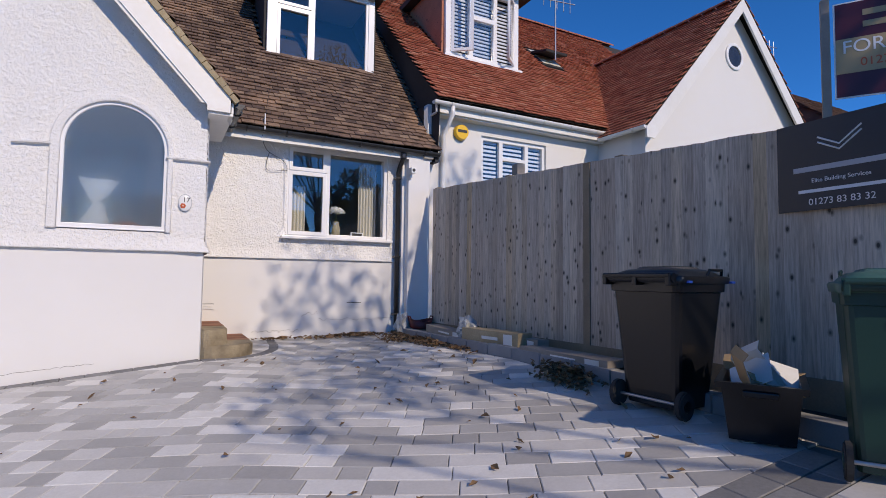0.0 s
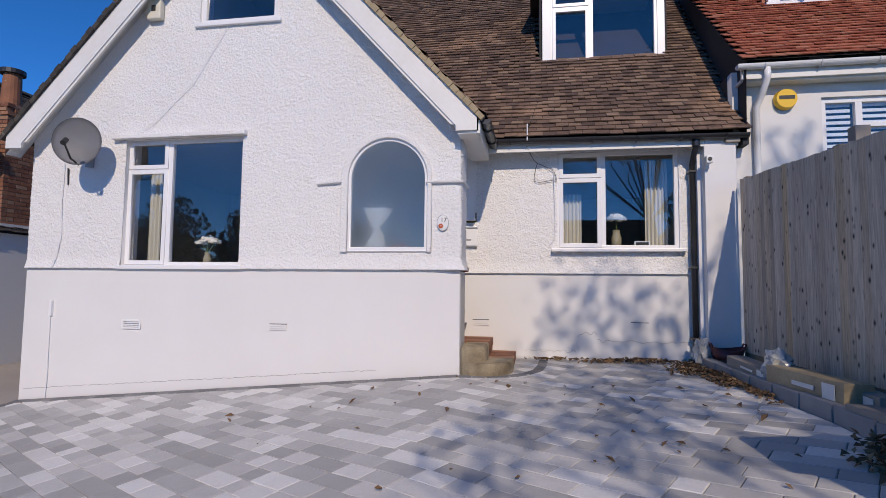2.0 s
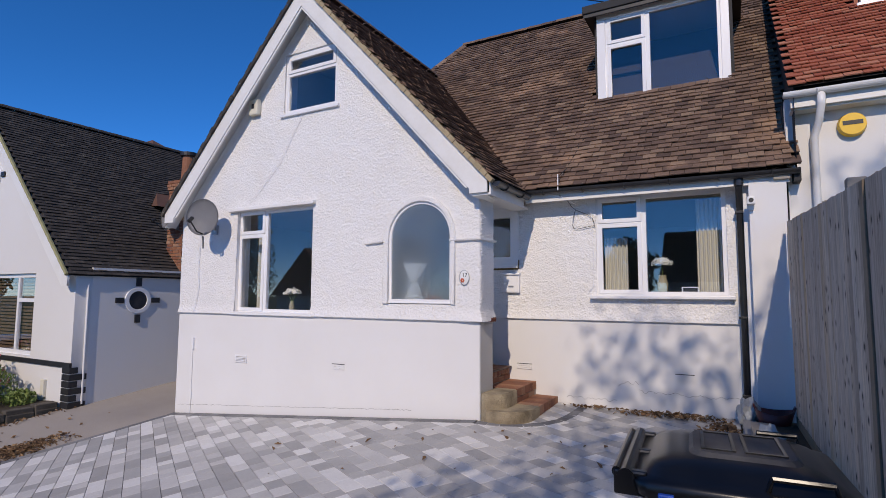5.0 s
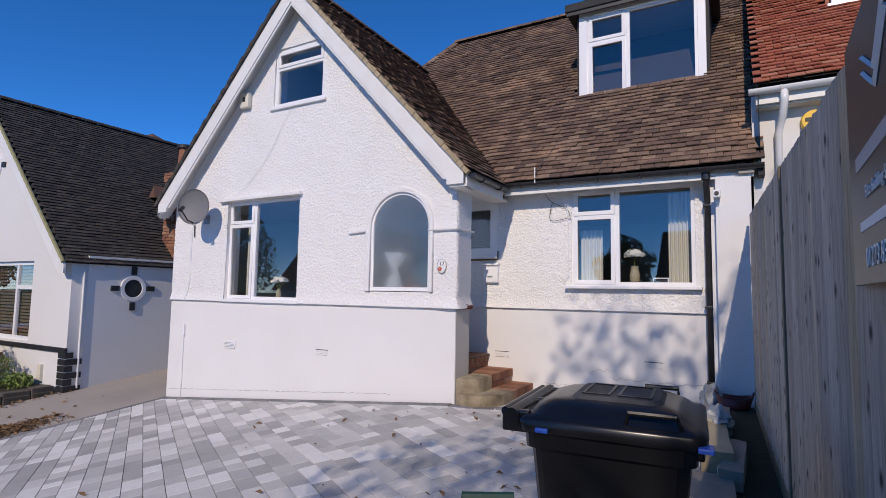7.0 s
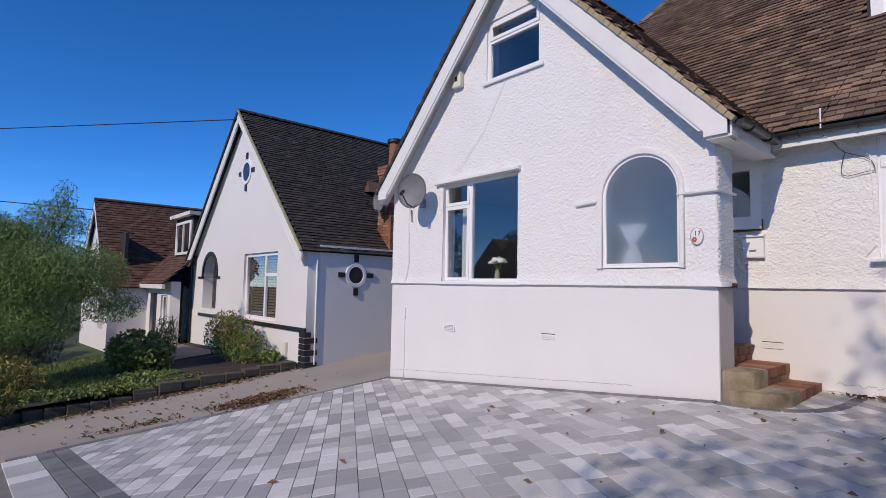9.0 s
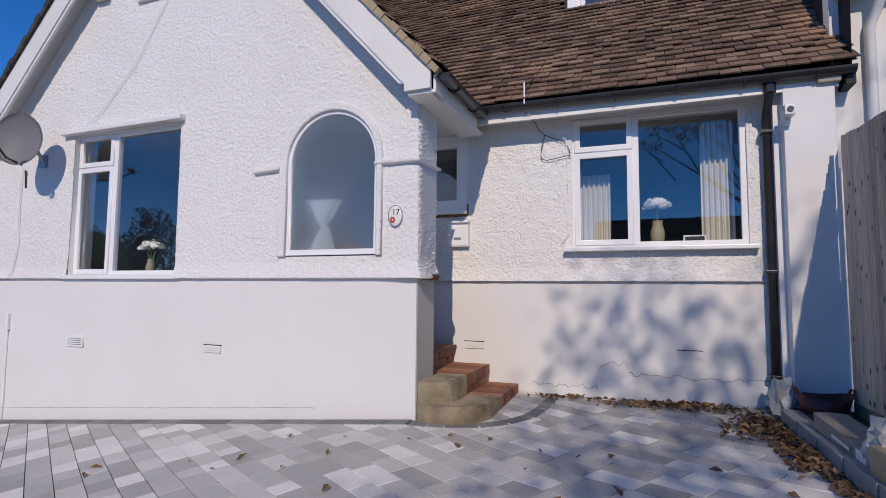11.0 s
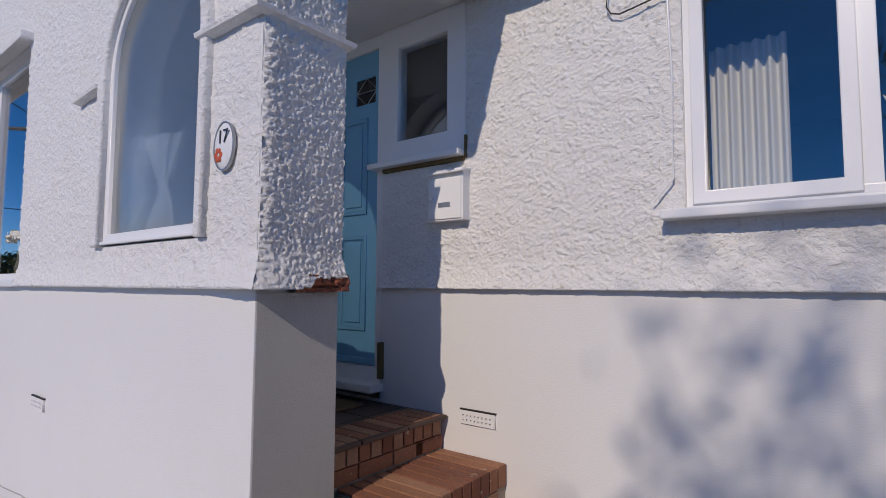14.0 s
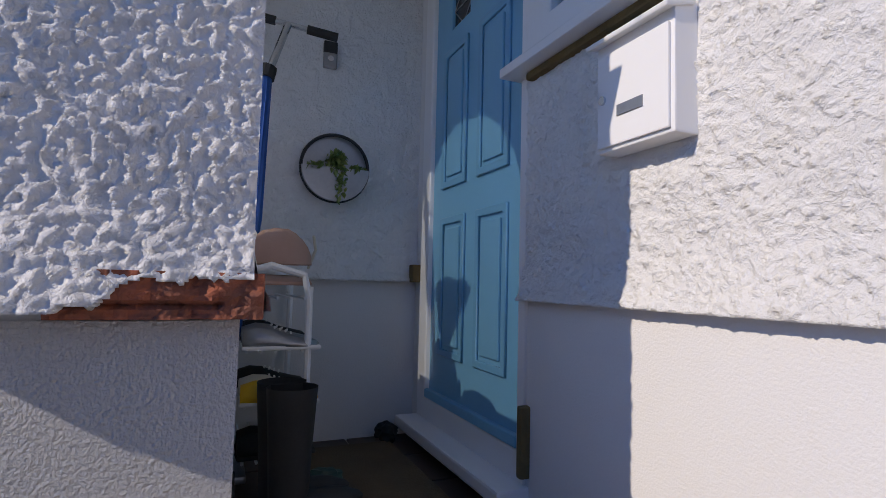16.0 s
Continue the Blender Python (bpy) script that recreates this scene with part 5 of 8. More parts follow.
# roofs further uphill
n4 = house("uphill_house", "brown tiled roof of a house further uphill")
part("wall", boxed((13.5, -0.6, 0), (21, 6.0, 4.3)), NEXT_RENDER, n4)
r4 = solid("roof", [(13.2, -0.9, 4.2), (21.3, -0.9, 4.2), (19.5, 2.7, 6.9), (14.6, 2.7, 6.9), (13.2, 6.3, 4.2), (21.3, 6.3, 4.2)], [(0, 1, 2, 3), (0, 3, 4), (3, 2, 5, 4), (1, 5, 2)], TILE_WARM, n4)
tile_field(r4, Vector((13.2, -0.9, 4.2)), Vector((1, 0, 0)), Vector((0, 3.6, 2.7)).normalized(), 8.0, 4.5, lambda p: 13.2 + (p.z - 4.2) * 0.52 < p.x < 21.3 - (p.z - 4.2) * 0.67, TILE_WARM, 0.22, 0.15, seed=51, name="tiles")
ch4 = part("chimney", boxed((14.5, 2.4, 6.5), (15.6, 3.0, 7.2)), RED_BRICK, n4)
for (ax, ay, az) in ((14.2, 2.0, 6.6), (7.6, 3.0, 6.6)):
    ae = thing("television_aerial", (ax, ay, az), "thin metal television aerial on a roof pole", "aerial")
    part("mast", rodded((0, 0, -0.4), (0, 0, 1.3), 0.02, seg=6), METAL, ae)
    part("boom", rodded((-0.4, 0, 1.0), (0.6, 0, 1.1), 0.015, seg=6), METAL, ae)
    for k in range(5):
        part("element", rodded((-0.35 + 0.2 * k, 0, 0.85), (-0.35 + 0.2 * k, 0, 1.25), 0.01, seg=6), METAL, ae)

# boundary pier between the wing and the fence
pier = structure(part("wall_boundary", boxed((2.955, 0.98, -0.1), (3.33, 1.20, 2.97), 0.01), SMOOTH), "white rendered boundary pier in dappled shade", "wall")
structure(part("wall_corner", boxed((2.90, 1.10, -0.1), (2.955, 1.262, 2.97)), SMOOTH), "white corner of the wing wall", "wall")
structure(part("coping", boxed((3.20, 0.93, 2.93), (3.37, 1.2, 3.0), 0.02), MORTAR), "weathered mortar cap on the boundary pier", "coping")
cctv = thing("security_camera", (2.975, 0.93, 2.70), "small white security camera on the pier", "camera")
part("body", boxed((-0.04, -0.10, -0.045), (0.04, 0.02, 0.045), 0.012), WHITE_PVC, cctv)
part("lens", rodded((0, -0.108, 0), (0, -0.09, 0), 0.025), DARK_INK, cctv)
part("bracket", boxed((-0.02, 0.0, -0.1), (0.02, 0.05, -0.03), 0.004), WHITE_PVC, cctv)


# ---- small fittings on the house ----
def air_brick(x, y, z, label="white painted air brick in the wall"):
    t = thing("air_brick", (x, y, z), label, "vent", "air bricks")
    cut_slab("plate", rect(0, 0, 0.215, 0.07), [rect(0.014 + 0.024 * k, 0.014 + 0.024 * j, 0.024 + 0.024 * k, 0.024 + 0.024 * j) for k in range(8) for j in range(2)], -0.004, 0.02, SMOOTH, t)
    # black plate and strip colour in the shade inside and above the grid
    part("void", boxed((0.006, 0.012, 0.006), (0.209, 0.016, 0.064)), BLACK_PAINT, t)
    part("shadow_gap", boxed((-0.004, -0.003, 0.07), (0.219, 0.014, 0.078)), BLACK_PAINT, t)


air_brick(0.005, RW_Y + 0.003, 0.575)
air_brick(2.09, RW_Y + 0.003, 0.575)
air_brick(-2.345, 0.003, 0.545)
grille = thing("wall_grille", (-4.38, 0.0, 0.515), "flat white plastic wall grille", "vent")
cut_slab("frame", rect(0, 0, 0.27, 0.12), [rect(0.02, 0.02 + 0.022 * k, 0.25, 0.028 + 0.022 * k) for k in range(4)], -0.006, 0.01, UPVC, grille)

mail = thing("mailbox", (-0.045, RW_Y - 0.058, 1.655), "white metal wall mailbox with a thumb slot", "mailbox")
part("body", boxed((-0.135, 0.0, 0.0), (0.105, 0.066, 0.285), 0.004), UPVC, mail)
part("door", boxed((-0.125, -0.008, 0.01), (0.095, 0.0, 0.235), 0.003), UPVC, mail)
part("lid", boxed((-0.143, -0.03, 0.0), (0.113, 0.055, 0.012), 0.004, Matrix.Translation((0, 0.0, 0.262)) @ Matrix.Rotation(radians(14), 4, "X")), UPVC, mail)
part("name_slot", boxed((-0.055, -0.011, 0.075), (0.025, -0.007, 0.10)), METAL, mail, "dark metal slot")
part("lock", rodded((-0.105, -0.014, 0.125), (-0.105, -0.007, 0.125), 0.011), CHROME, mail)


def text(body, size, at, rot, material, parent, name="lettering", extrude=0.001, align="CENTER"):
    cu = bpy.data.curves.new(name, "FONT")
    cu.body, cu.size, cu.extrude, cu.align_x, cu.align_y = body, size, extrude, align, "CENTER"
    tmp = bpy.data.objects.new(name, cu)
    me = bpy.data.meshes.new_from_object(tmp)
    bpy.data.objects.remove(tmp)
    me.materials.clear()
    me.materials.append(material)
    ob = new(name, me)
    ob.parent = parent
    ob.matrix_basis = pose(*at, *rot)
    return ob


plaque = thing("house_number_plaque", (-0.215, -0.008, 1.835), "oval white house number plaque with a red flower", "number plaque")
bm = bmesh.new()
bmesh.ops.create_uvsphere(bm, u_segments=28, v_segments=12, radius=1.0)
for v in bm.verts:
    v.co = Vector((v.co.x * 0.068, v.co.y * 0.016, v.co.z * 0.094))
part("oval", bm, WHITE_PVC, plaque, smooth=True)
cut_slab("rim", [(0.070 * math.cos(t), 0.096 * math.sin(t)) for t in (2 * math.pi * k / 32 for k in range(32))], [[(0.066 * math.cos(t), 0.092 * math.sin(t)) for t in (2 * math.pi * k / 32 for k in range(32))]], -0.008, 0.004, METAL, plaque, "grey rim")
text("17", 0.075, (0.012, -0.0175, 0.03), (90, 0, 0), DARK_INK, plaque)
bm = bmesh.new()
for k in range(6):
    t = 2 * math.pi * k / 6
    bmesh.ops.create_icosphere(bm, subdivisions=1, radius=0.014, matrix=Matrix.Translation((-0.02 + 0.018 * math.cos(t), -0.014, -0.035 + 0.018 * math.sin(t))) @ Matrix.Diagonal((1, 0.3, 1, 1)))
part("flower", bm, RED_INK, plaque, "orange-red painted flower")


def dish(at, r, turn, label, reach=0.20):
    t = thing("satellite_dish", at, label, "satellite dish", "", turn)
    bm = bmesh.new()
    rings = []
    for k in range(7):
        q = r * k / 6
        rings.append([bm.verts.new((q * math.cos(a), -0.28 * q * q / r + 0.02, q * 1.08 * math.sin(a))) for a in (2 * math.pi * j / 28 for j in range(28))] if k else [bm.verts.new((0, 0.02, 0))])
    for j in range(28):
        bm.faces.new((rings[0][0], rings[1][j], rings[1][(j + 1) % 28]))
    for a, b in zip(rings[1:], rings[2:]):
        for j in range(28):
            bm.faces.new((a[j], b[j], b[(j + 1) % 28], a[(j + 1) % 28]))
    bmesh.ops.solidify(bm, geom=bm.faces[:], thickness=0.006)
    part("reflector", bm, DISH_GREY, t, smooth=True)
    part("arm", tube([(0, 0.03, -r), (0, -0.2, -r * 0.9), (0, -0.40, -r * 0.35)], 0.012, 6), DARK_INK, t)
    part("receiver", rodded((0, -0.42, -r * 0.42), (0, -0.34, -r * 0.2), 0.03), DARK_INK, t)
    part("mount", tube([(0, 0.03, 0), (0, reach * 0.6, -0.02), (0, reach, -0.16)], 0.02, 8), METAL, t)
    part("wall_plate", boxed((-0.05, reach - 0.01, -0.24), (0.05, reach + 0.01, -0.08), 0.004), METAL, t)
    return t


d1 = dish((-4.82, -0.36, 2.86), 0.28, 23, "grey satellite dish bracketed to the white wall", 0.36)
d2_ = dish((-8.50, 1.475, 3.32), 0.25, 0, "grey satellite dish beside the chimney")
alarm = thing("alarm_box", (-4.08, -0.005, 4.69), "cream alarm bell box high on the gable", "alarm box")
part("cover", boxed((-0.10, -0.085, -0.13), (0.10, 0.0, 0.13), 0.02), CREAM, alarm)
part("badge", boxed((-0.03, -0.089, -0.03), (0.03, -0.084, 0.05)), DARK_INK, alarm, "dark badge")


def wire(points, r, material, label, name="cable"):
    o = part(name, tube(points, r, 5), material)
    return tagged(o, label, "cable")


wire([(-5.36, -0.02, 2.68), (-5.37, -0.018, 2.2), (-5.35, -0.018, 1.7), (-5.40, -0.02, 1.45), (-5.44, -0.045, 1.30)], 0.006, UPVC, "thin white cable down the gable wall")
wire([(-5.45, 0.0, 0.66), (-5.45, 0.0, 0.2), (-5.44, -0.003, -0.1), (-5.46, -0.002, -0.43)], 0.006, UPVC, "thin white cable down to the ground")
wire([(-5.30, 0.0, 2.4), (-5.30, -0.015, 2.62)], 0.01, DARK_INK, "short dark cable under the dish")
clip = thing("cable_box", (-5.44, 0.004, 0.75), "small white cable entry box on the wall", "cable box")
part("cover", boxed((-0.022, -0.03, -0.09), (0.022, 0.01, 0.11), 0.006), UPVC, clip)
wire([(-3.05, -0.016, 4.42), (-3.5, -0.018, 3.7), (-4.05, -0.018, 3.18), (-4.3, -0.02, 3.04)], 0.004, UPVC, "thin white cable slanting across the gable")
wire([(0.74, 0.96, 2.97), (0.79, 1.19, 2.92), (0.83, 1.22, 2.85), (0.88, 1.225, 2.80), (0.96, 1.225, 2.76), (1.05, 1.225, 2.72), (1.11, 1.225, 2.67), (1.135, 1.225, 2.60), (1.137, 1.225, 2.55)], 0.004, DARK_INK, "loose dark cable hanging from the gutter to the window")
wire([(0.885, 1.225, 2.80), (0.86, 1.225, 2.72), (0.845, 1.225, 2.64), (0.84, 1.225, 2.58), (0.86, 1.225, 2.545), (0.90, 1.225, 2.53), (0.97, 1.225, 2.54), (1.06, 1.225, 2.555), (1.14, 1.225, 2.565)], 0.004, DARK_INK, "loose dark cable looping beside the window")
wire([(0.76, 0.96, 2.95), (0.95, 1.2, 2.84), (1.10, 1.22, 2.73), (1.115, 1.225, 2.2), (1.11, 1.225, 1.75), (1.03, 1.22, 1.66)], 0.005, UPVC, "white cable beside the wide window")
wire([(0.76, 0.90, 3.0), (0.76, 0.88, 3.22), (0.80, 1.1, 3.36), (1.1, 2.3, 4.66)], 0.006, DARK_INK, "dark cable up the roof tiles")
wire([(0.75, 0.85, 3.02), (0.75, 0.85, 3.24)], 0.009, UPVC, "white cable tail at the gutter")
wire([(-12.35, -0.6, 5.8), (-20, -6, 6.0), (-40, -19, 7.2)], 0.015, DARK_INK, "dark overhead service cable")
wire([(-3.4, -0.3, 6.9), (0.8, 6.0, 8.2), (14, 30, 14)], 0.012, DARK_INK, "dark overhead service cable")
wire([(-22.2, -2.5, 4.0), (-33, -9, 5.2), (-45, -14, 5.8)], 0.02, DARK_INK, "thin dark distant overhead street cable")
blk = structure(part("timber_end", boxed((0.045, 1.12, 2.90), (0.14, 1.24, 2.965), 0.006), FOAM), "mossy timber end under the soffit", "trim")

CRACK = stained("crack_shadow", (0.10, 0.085, 0.07), (0.05, 0.04, 0.035), 0.95, 60.0, 9.0, 0.5, 0.3, 0.002)
# cracks and broken render along the foot of the wing wall
rng = random.Random(5)
for seed, x0, x1, z0, amp in ((1, 0.72, 1.38, 0.255, 0.02), (2, 1.66, 2.84, 0.40, 0.02), (3, 1.40, 1.65, 0.46, 0.03), (4, -5.8, -1.0, 0.0, 0.0)):
    pts, r2_ = [], random.Random(seed)
    n = int((x1 - x0) / 0.028)
    for k in range(n + 1):
        x = x0 + (x1 - x0) * k / n
        if seed == 4:
            pts.append((x, 0.011, -0.30 + (x + 5.8) * 0.085 + 0.006 * r2_.uniform(-1, 1)))
        else:
            pts.append((x, RW_Y + 0.0035, z0 + amp * r2_.uniform(-1, 1) + (0.05 * math.sin((x - x0) * 9) if seed == 3 else 0)))
    structure(part("render_crack", tube(pts, 0.0015, 4), CRACK), "thin dark crack in the wall render", "crack")
verts, faces = [], []
N = 120
for k in range(N + 1):
    x = 0.60 + 2.27 * k / N
    g = ground_z(x, 1.2)
    top = g + 0.17 + 0.035 * noise.noise(Vector((x * 3.1, 0, 0))) + 0.012 * noise.noise(Vector((x * 17, 2, 0))) + (0.15 * max(0, 1 - abs(x - 1.52) / 0.14) ** 0.4 if abs(x - 1.52) < 0.14 else 0)
    low = g + 0.012 + 0.012 * noise.noise(Vector((x * 6, 5, 0)))
    for z, h in ((low, 0.0), (low, 0.010), ((low + top) / 2, 0.007 + 0.005 * noise.noise(Vector((x * 9, 1, 0)))), (top, 0.004), (top, -0.002)):
        verts.append((x, RW_Y + 0.012 - h, z))
for k in range(N):
    for j in range(4):
        faces.append((k * 5 + j, k * 5 + 5 + j, k * 5 + 6 + j, k * 5 + 1 + j))
structure(solid("broken_render", verts, faces, SMOOTH), "broken lumpy white render along the wall foot", "trim")

# ---- curtains, flowers and bags behind the glass ----
def curtain(name, x0, x1, y, z0, z1, label, folds=7):
    n = folds * 8
    verts, faces = [], []
    for j, z in enumerate((z0, z1)):
        for k in range(n + 1):
            u = k / n
            x = x0 + (x1 - x0) * u
            verts.append((x, y + 0.03 * math.sin(u * folds * 2 * math.pi) * (1 if j == 0 else 0.7), z))
    faces = [(k, k + 1, n + 2 + k, n + 1 + k) for k in range(n)]
    o = solid(name, verts, faces, CURTAIN, smooth=True)
    return tagged(o, label, "curtain", "window curtains")


curtain("curtain", 1.19, 1.50, RW_Y + 0.36, 1.5, 2.42, "short cream net curtain with a lacy heading", 6)
curtain("curtain", 2.36, 2.66, RW_Y + 0.38, 1.5, 2.88, "long cream gathered curtain", 6)
curtain("curtain", -4.38, -4.20, 0.40, 1.2, 2.6, "pale narrow gathered curtain in the front window", 3)


def bouquet(at, s, label, heads):
    t = thing("flower_vase", at, label, "flowers")
    bm = bmesh.new()
    prof = [(0.03, 0), (0.055, 0.03), (0.06, 0.1), (0.04, 0.17), (0.045, 0.2)]
    rings = [[bm.verts.new((r * math.cos(a) * s, r * math.sin(a) * s, z * s)) for a in (2 * math.pi * k / 14 for k in range(14))] for r, z in prof]
    for a, b in zip(rings, rings[1:]):
        for k in range(14):
            bm.faces.new((a[k], a[(k + 1) % 14], b[(k + 1) % 14], b[k]))
    bm.faces.new(rings[0][::-1])
    part("vase", bm, VASE, t, smooth=True)
    r = random.Random(int(at[0] * 100))
    for cx, cz, rad in heads:
        verts, faces = [], []
        for k in range(130):
            d = Vector((r.gauss(0, 1), r.gauss(0, 1), abs(r.gauss(0, 0.7)))).normalized()
            p = Vector((cx * s, 0, cz * s)) + Vector((d.x, d.y, d.z * 0.7)) * rad * s * r.uniform(0.6, 1.0)
            q = d.to_track_quat("Z", "Y")
            i = len(verts)
            verts += [tuple(p + q @ Vector(v) * s) for v in ((-0.02, -0.008, 0), (0.02, -0.012, 0.004), (0.022, 0.012, 0.012), (-0.02, 0.008, 0.01))]
            faces.append((i, i + 1, i + 2, i + 3))
        solid("flower_head", verts, faces, PETAL, t)
        part("stem", rodded((0, 0, 0.18 * s), (cx * s, 0, cz * s), 0.005, seg=5), SHRUB, t)
    return t


# added near-black sheet, so the side light looks into darkness
structure(part("dark_blind", boxed((-0.60, RW_Y + 0.14, 2.05), (0.03, RW_Y + 0.16, 2.885)), FELT_AND_DARK), "near-black sheet standing in for the unlit interior behind the side light", "blind")
sill_in = structure(part("inner_sill", boxed((1.15, RW_Y + 0.105, 1.58), (2.70, RW_Y + 0.34, 1.66), 0.006), UPVC), "white inner window sill", "sill")
structure(part("inner_sill", boxed((-4.45, 0.10, 1.28), (-2.8, 0.34, 1.335), 0.006), UPVC), "white inner window sill", "sill")
bouquet((1.95, RW_Y + 0.22, 1.66), 1.15, "white flower head in a stoneware vase on the sill", ((0.0, 0.32, 0.12),))
bouquet((-3.32, 0.16, 1.335), 0.85, "white artificial flowers on the window sill", ((0.0, 0.36, 0.13), (-0.10, 0.33, 0.10), (0.11, 0.34, 0.10)))
radio = thing("desk_clock", (2.28, RW_Y + 0.2, 1.66), "small white-framed digital display on the sill", "clock")
cut_slab("frame", rect(-0.10, 0, 0.10, 0.075), [rect(-0.085, 0.014, 0.085, 0.062)], -0.02, 0.02, UPVC, radio)
part("display", boxed((-0.09, -0.008, 0.01), (0.09, 0.018, 0.066)), DARK_INK, radio)


def lumpy(name, parent, centre, radii, material, seed, amp=0.25, freq=3.0, sub=3, label=""):
    bm = bmesh.new()
    bmesh.ops.create_icosphere(bm, subdivisions=sub, radius=1.0)
    for v in bm.verts:
        k = 1 + amp * noise.noise(v.co * freq + Vector((seed * 7.3, seed, 0)))
        v.co = Vector(centre) + Vector((v.co.x * radii[0], v.co.y * radii[1], v.co.z * radii[2])) * k
    return part(name, bm, material, parent, label)


bag = thing("polythene_bag", (-1.07, 0.150, 1.525), "white polythene bag tied in the middle, on the sill", "bag")
def crumpled_cone(name, z0, z1, r0, r1, lean, seed):
    bm = bmesh.new()
    rings = []
    for j in range(9):
        u = j / 8
        r = r0 + (r1 - r0) * u
        ring = []
        for k in range(28):
            a = 2 * math.pi * k / 28
            q = r * (1 + 0.22 * noise.noise(Vector((math.cos(a) * 2.2, math.sin(a) * 2.2, u * 1.5 + seed))) + 0.12 * math.sin(a * 7 + seed))
            z = z0 + (z1 - z0) * u + 0.03 * noise.noise(Vector((a, seed, u))) * (1 if r > 0.06 else 0)
            ring.append(bm.verts.new((lean * u + q * math.cos(a), 0.30 * q * math.sin(a), z)))
        rings.append(ring)
    for a, b in zip(rings, rings[1:]):
        for k in range(28):
            bm.faces.new((a[k], a[(k + 1) % 28], b[(k + 1) % 28], b[k]))
    bm.faces.new(rings[0][::-1])
    bm.faces.new(rings[-1])
    return part(name, bm, POLYTHENE, bag)


crumpled_cone("lower_bulge", 0.0, 0.27, 0.16, 0.03, 0.02, 1)
crumpled_cone("upper_fan", 0.26, 0.52, 0.03, 0.19, 0.03, 2)
part("porch_sill", boxed((-1.35, 0.13, 1.475), (-0.40, 0.29, 1.525)), UPVC, arch_win)
redbag = thing("red_toy", (-0.78, 0.20, 1.53), "small red plastic toy on the sill", "toy")
lumpy("body", redbag, (0, 0, 0.04), (0.14, 0.05, 0.04), RED_INK, 6)
for k in range(5):
    tx = 1.25 + 0.28 * k
    o = thing("sill_ornament", (tx, 2.40 + 0.08, 4.70), "small colourful ornament on the dormer sill", "ornament", "dormer sill ornaments")
    lumpy("body", o, (0, 0.03, 0.05 + 0.02 * (k % 2)), (0.05, 0.04, 0.06), (POLYTHENE, PINK_PETAL, BLUE_TAPE, PINK_PETAL, POLYTHENE)[k], k + 20)

# ---- porch things ----
FLOOR = 0.61
matt = thing("door_mat", (-1.02, 0.88, FLOOR - 0.002), "dark brown worn coir door mat", "mat")
part("mat", boxed((-0.45, -0.24, 0), (0.45, 0.22, 0.018), 0.006), MAT_BROWN, matt)
bell = thing("doorbell", (-1.612, 0.795, 2.40), "black and silver video doorbell", "doorbell")
part("upper", boxed((-0.005, -0.032, 0.0), (0.022, 0.032, 0.055), 0.006), DARK_INK, bell)
lower = part("lower", boxed((-0.005, -0.032, -0.072), (0.022, 0.032, 0.0), 0.006), METAL, bell)
part("button", rodded((0.02, 0, -0.03), (0.027, 0, -0.03), 0.014, seg=16), CHROME, lower)
planter = thing("wall_planter", (-1.60, 0.83, 1.85), "round galvanised wall planter with trailing greenery", "planter")
bm = bmesh.new()
bmesh.ops.create_cone(bm, cap_ends=True, segments=36, radius1=0.155, radius2=0.155, depth=0.012, matrix=Matrix.Rotation(radians(90), 4, "Y"))
part("back_plate", bm, METAL, planter)
bm = bmesh.new()
for k in range(36):
    a, b = 2 * math.pi * k / 36, 2 * math.pi * (k + 1) / 36
    rod(bm, (0.03, 0.155 * math.cos(a), 0.155 * math.sin(a)), (0.03, 0.155 * math.cos(b), 0.155 * math.sin(b)), 0.008, seg=6)
part("rim", bm, DARK_INK, planter)
bm = bmesh.new()
ring = [(0.155 * math.cos(t), 0.155 * math.sin(t)) for t in (math.pi + math.pi * k / 18 for k in range(19))]
f0 = [bm.verts.new((0.055, y, z)) for y, z in ring]
f1 = [bm.verts.new((0.006, y, z)) for y, z in ring]
bm.faces.new(f0)
for k in range(18):
    bm.faces.new((f0[k], f0[k + 1], f1[k + 1], f1[k]))
part("pocket", bm, METAL, planter)


def leaf_cloud(name, parent, blobs, count, size, material, seed, label="", flat=0.0, droop=0.0, aspect=0.5):
    """Many small leaves in overlapping clumps; blobs: (centre, radii)."""
    r = random.Random(seed)
    verts, faces = [], []
    vol = [b[1][0] * b[1][1] * b[1][2] for b in blobs]
    for _ in range(count):
        c, rad = r.choices(blobs, vol)[0]
        d = Vector((r.gauss(0, 1), r.gauss(0, 1), r.gauss(0, 1))).normalized() * r.random() ** 0.45
        p = Vector(c) + Vector((d.x * rad[0], d.y * rad[1], d.z * rad[2]))
        q = Euler((r.uniform(-1.3, 1.3) * (1 - flat), r.uniform(-1.3, 1.3) * (1 - flat), r.uniform(0, 6.28))).to_quaternion()
        s = size * r.uniform(0.6, 1.4)
        i = len(verts)
        verts += [tuple(p + q @ Vector(v) * s) for v in ((-0.5, 0, 0), (0, -aspect / 2, 0.08), (0.5, 0, -droop), (0, aspect / 2, 0.08))]
        faces.append((i, i + 1, i + 2, i + 3))
    o = solid(name, verts, faces, material, parent, label)
    return o


leaf_cloud("greenery", planter, [((0.05, 0.0, 0.03), (0.035, 0.05, 0.05)), ((0.06, 0.02, -0.06), (0.02, 0.03, 0.11)), ((0.05, 0.1, 0.0), (0.03, 0.04, 0.02)), ((0.05, -0.09, 0.0), (0.03, 0.05, 0.02))], 420, 0.03, SHRUB, 3, "trailing green leaves")

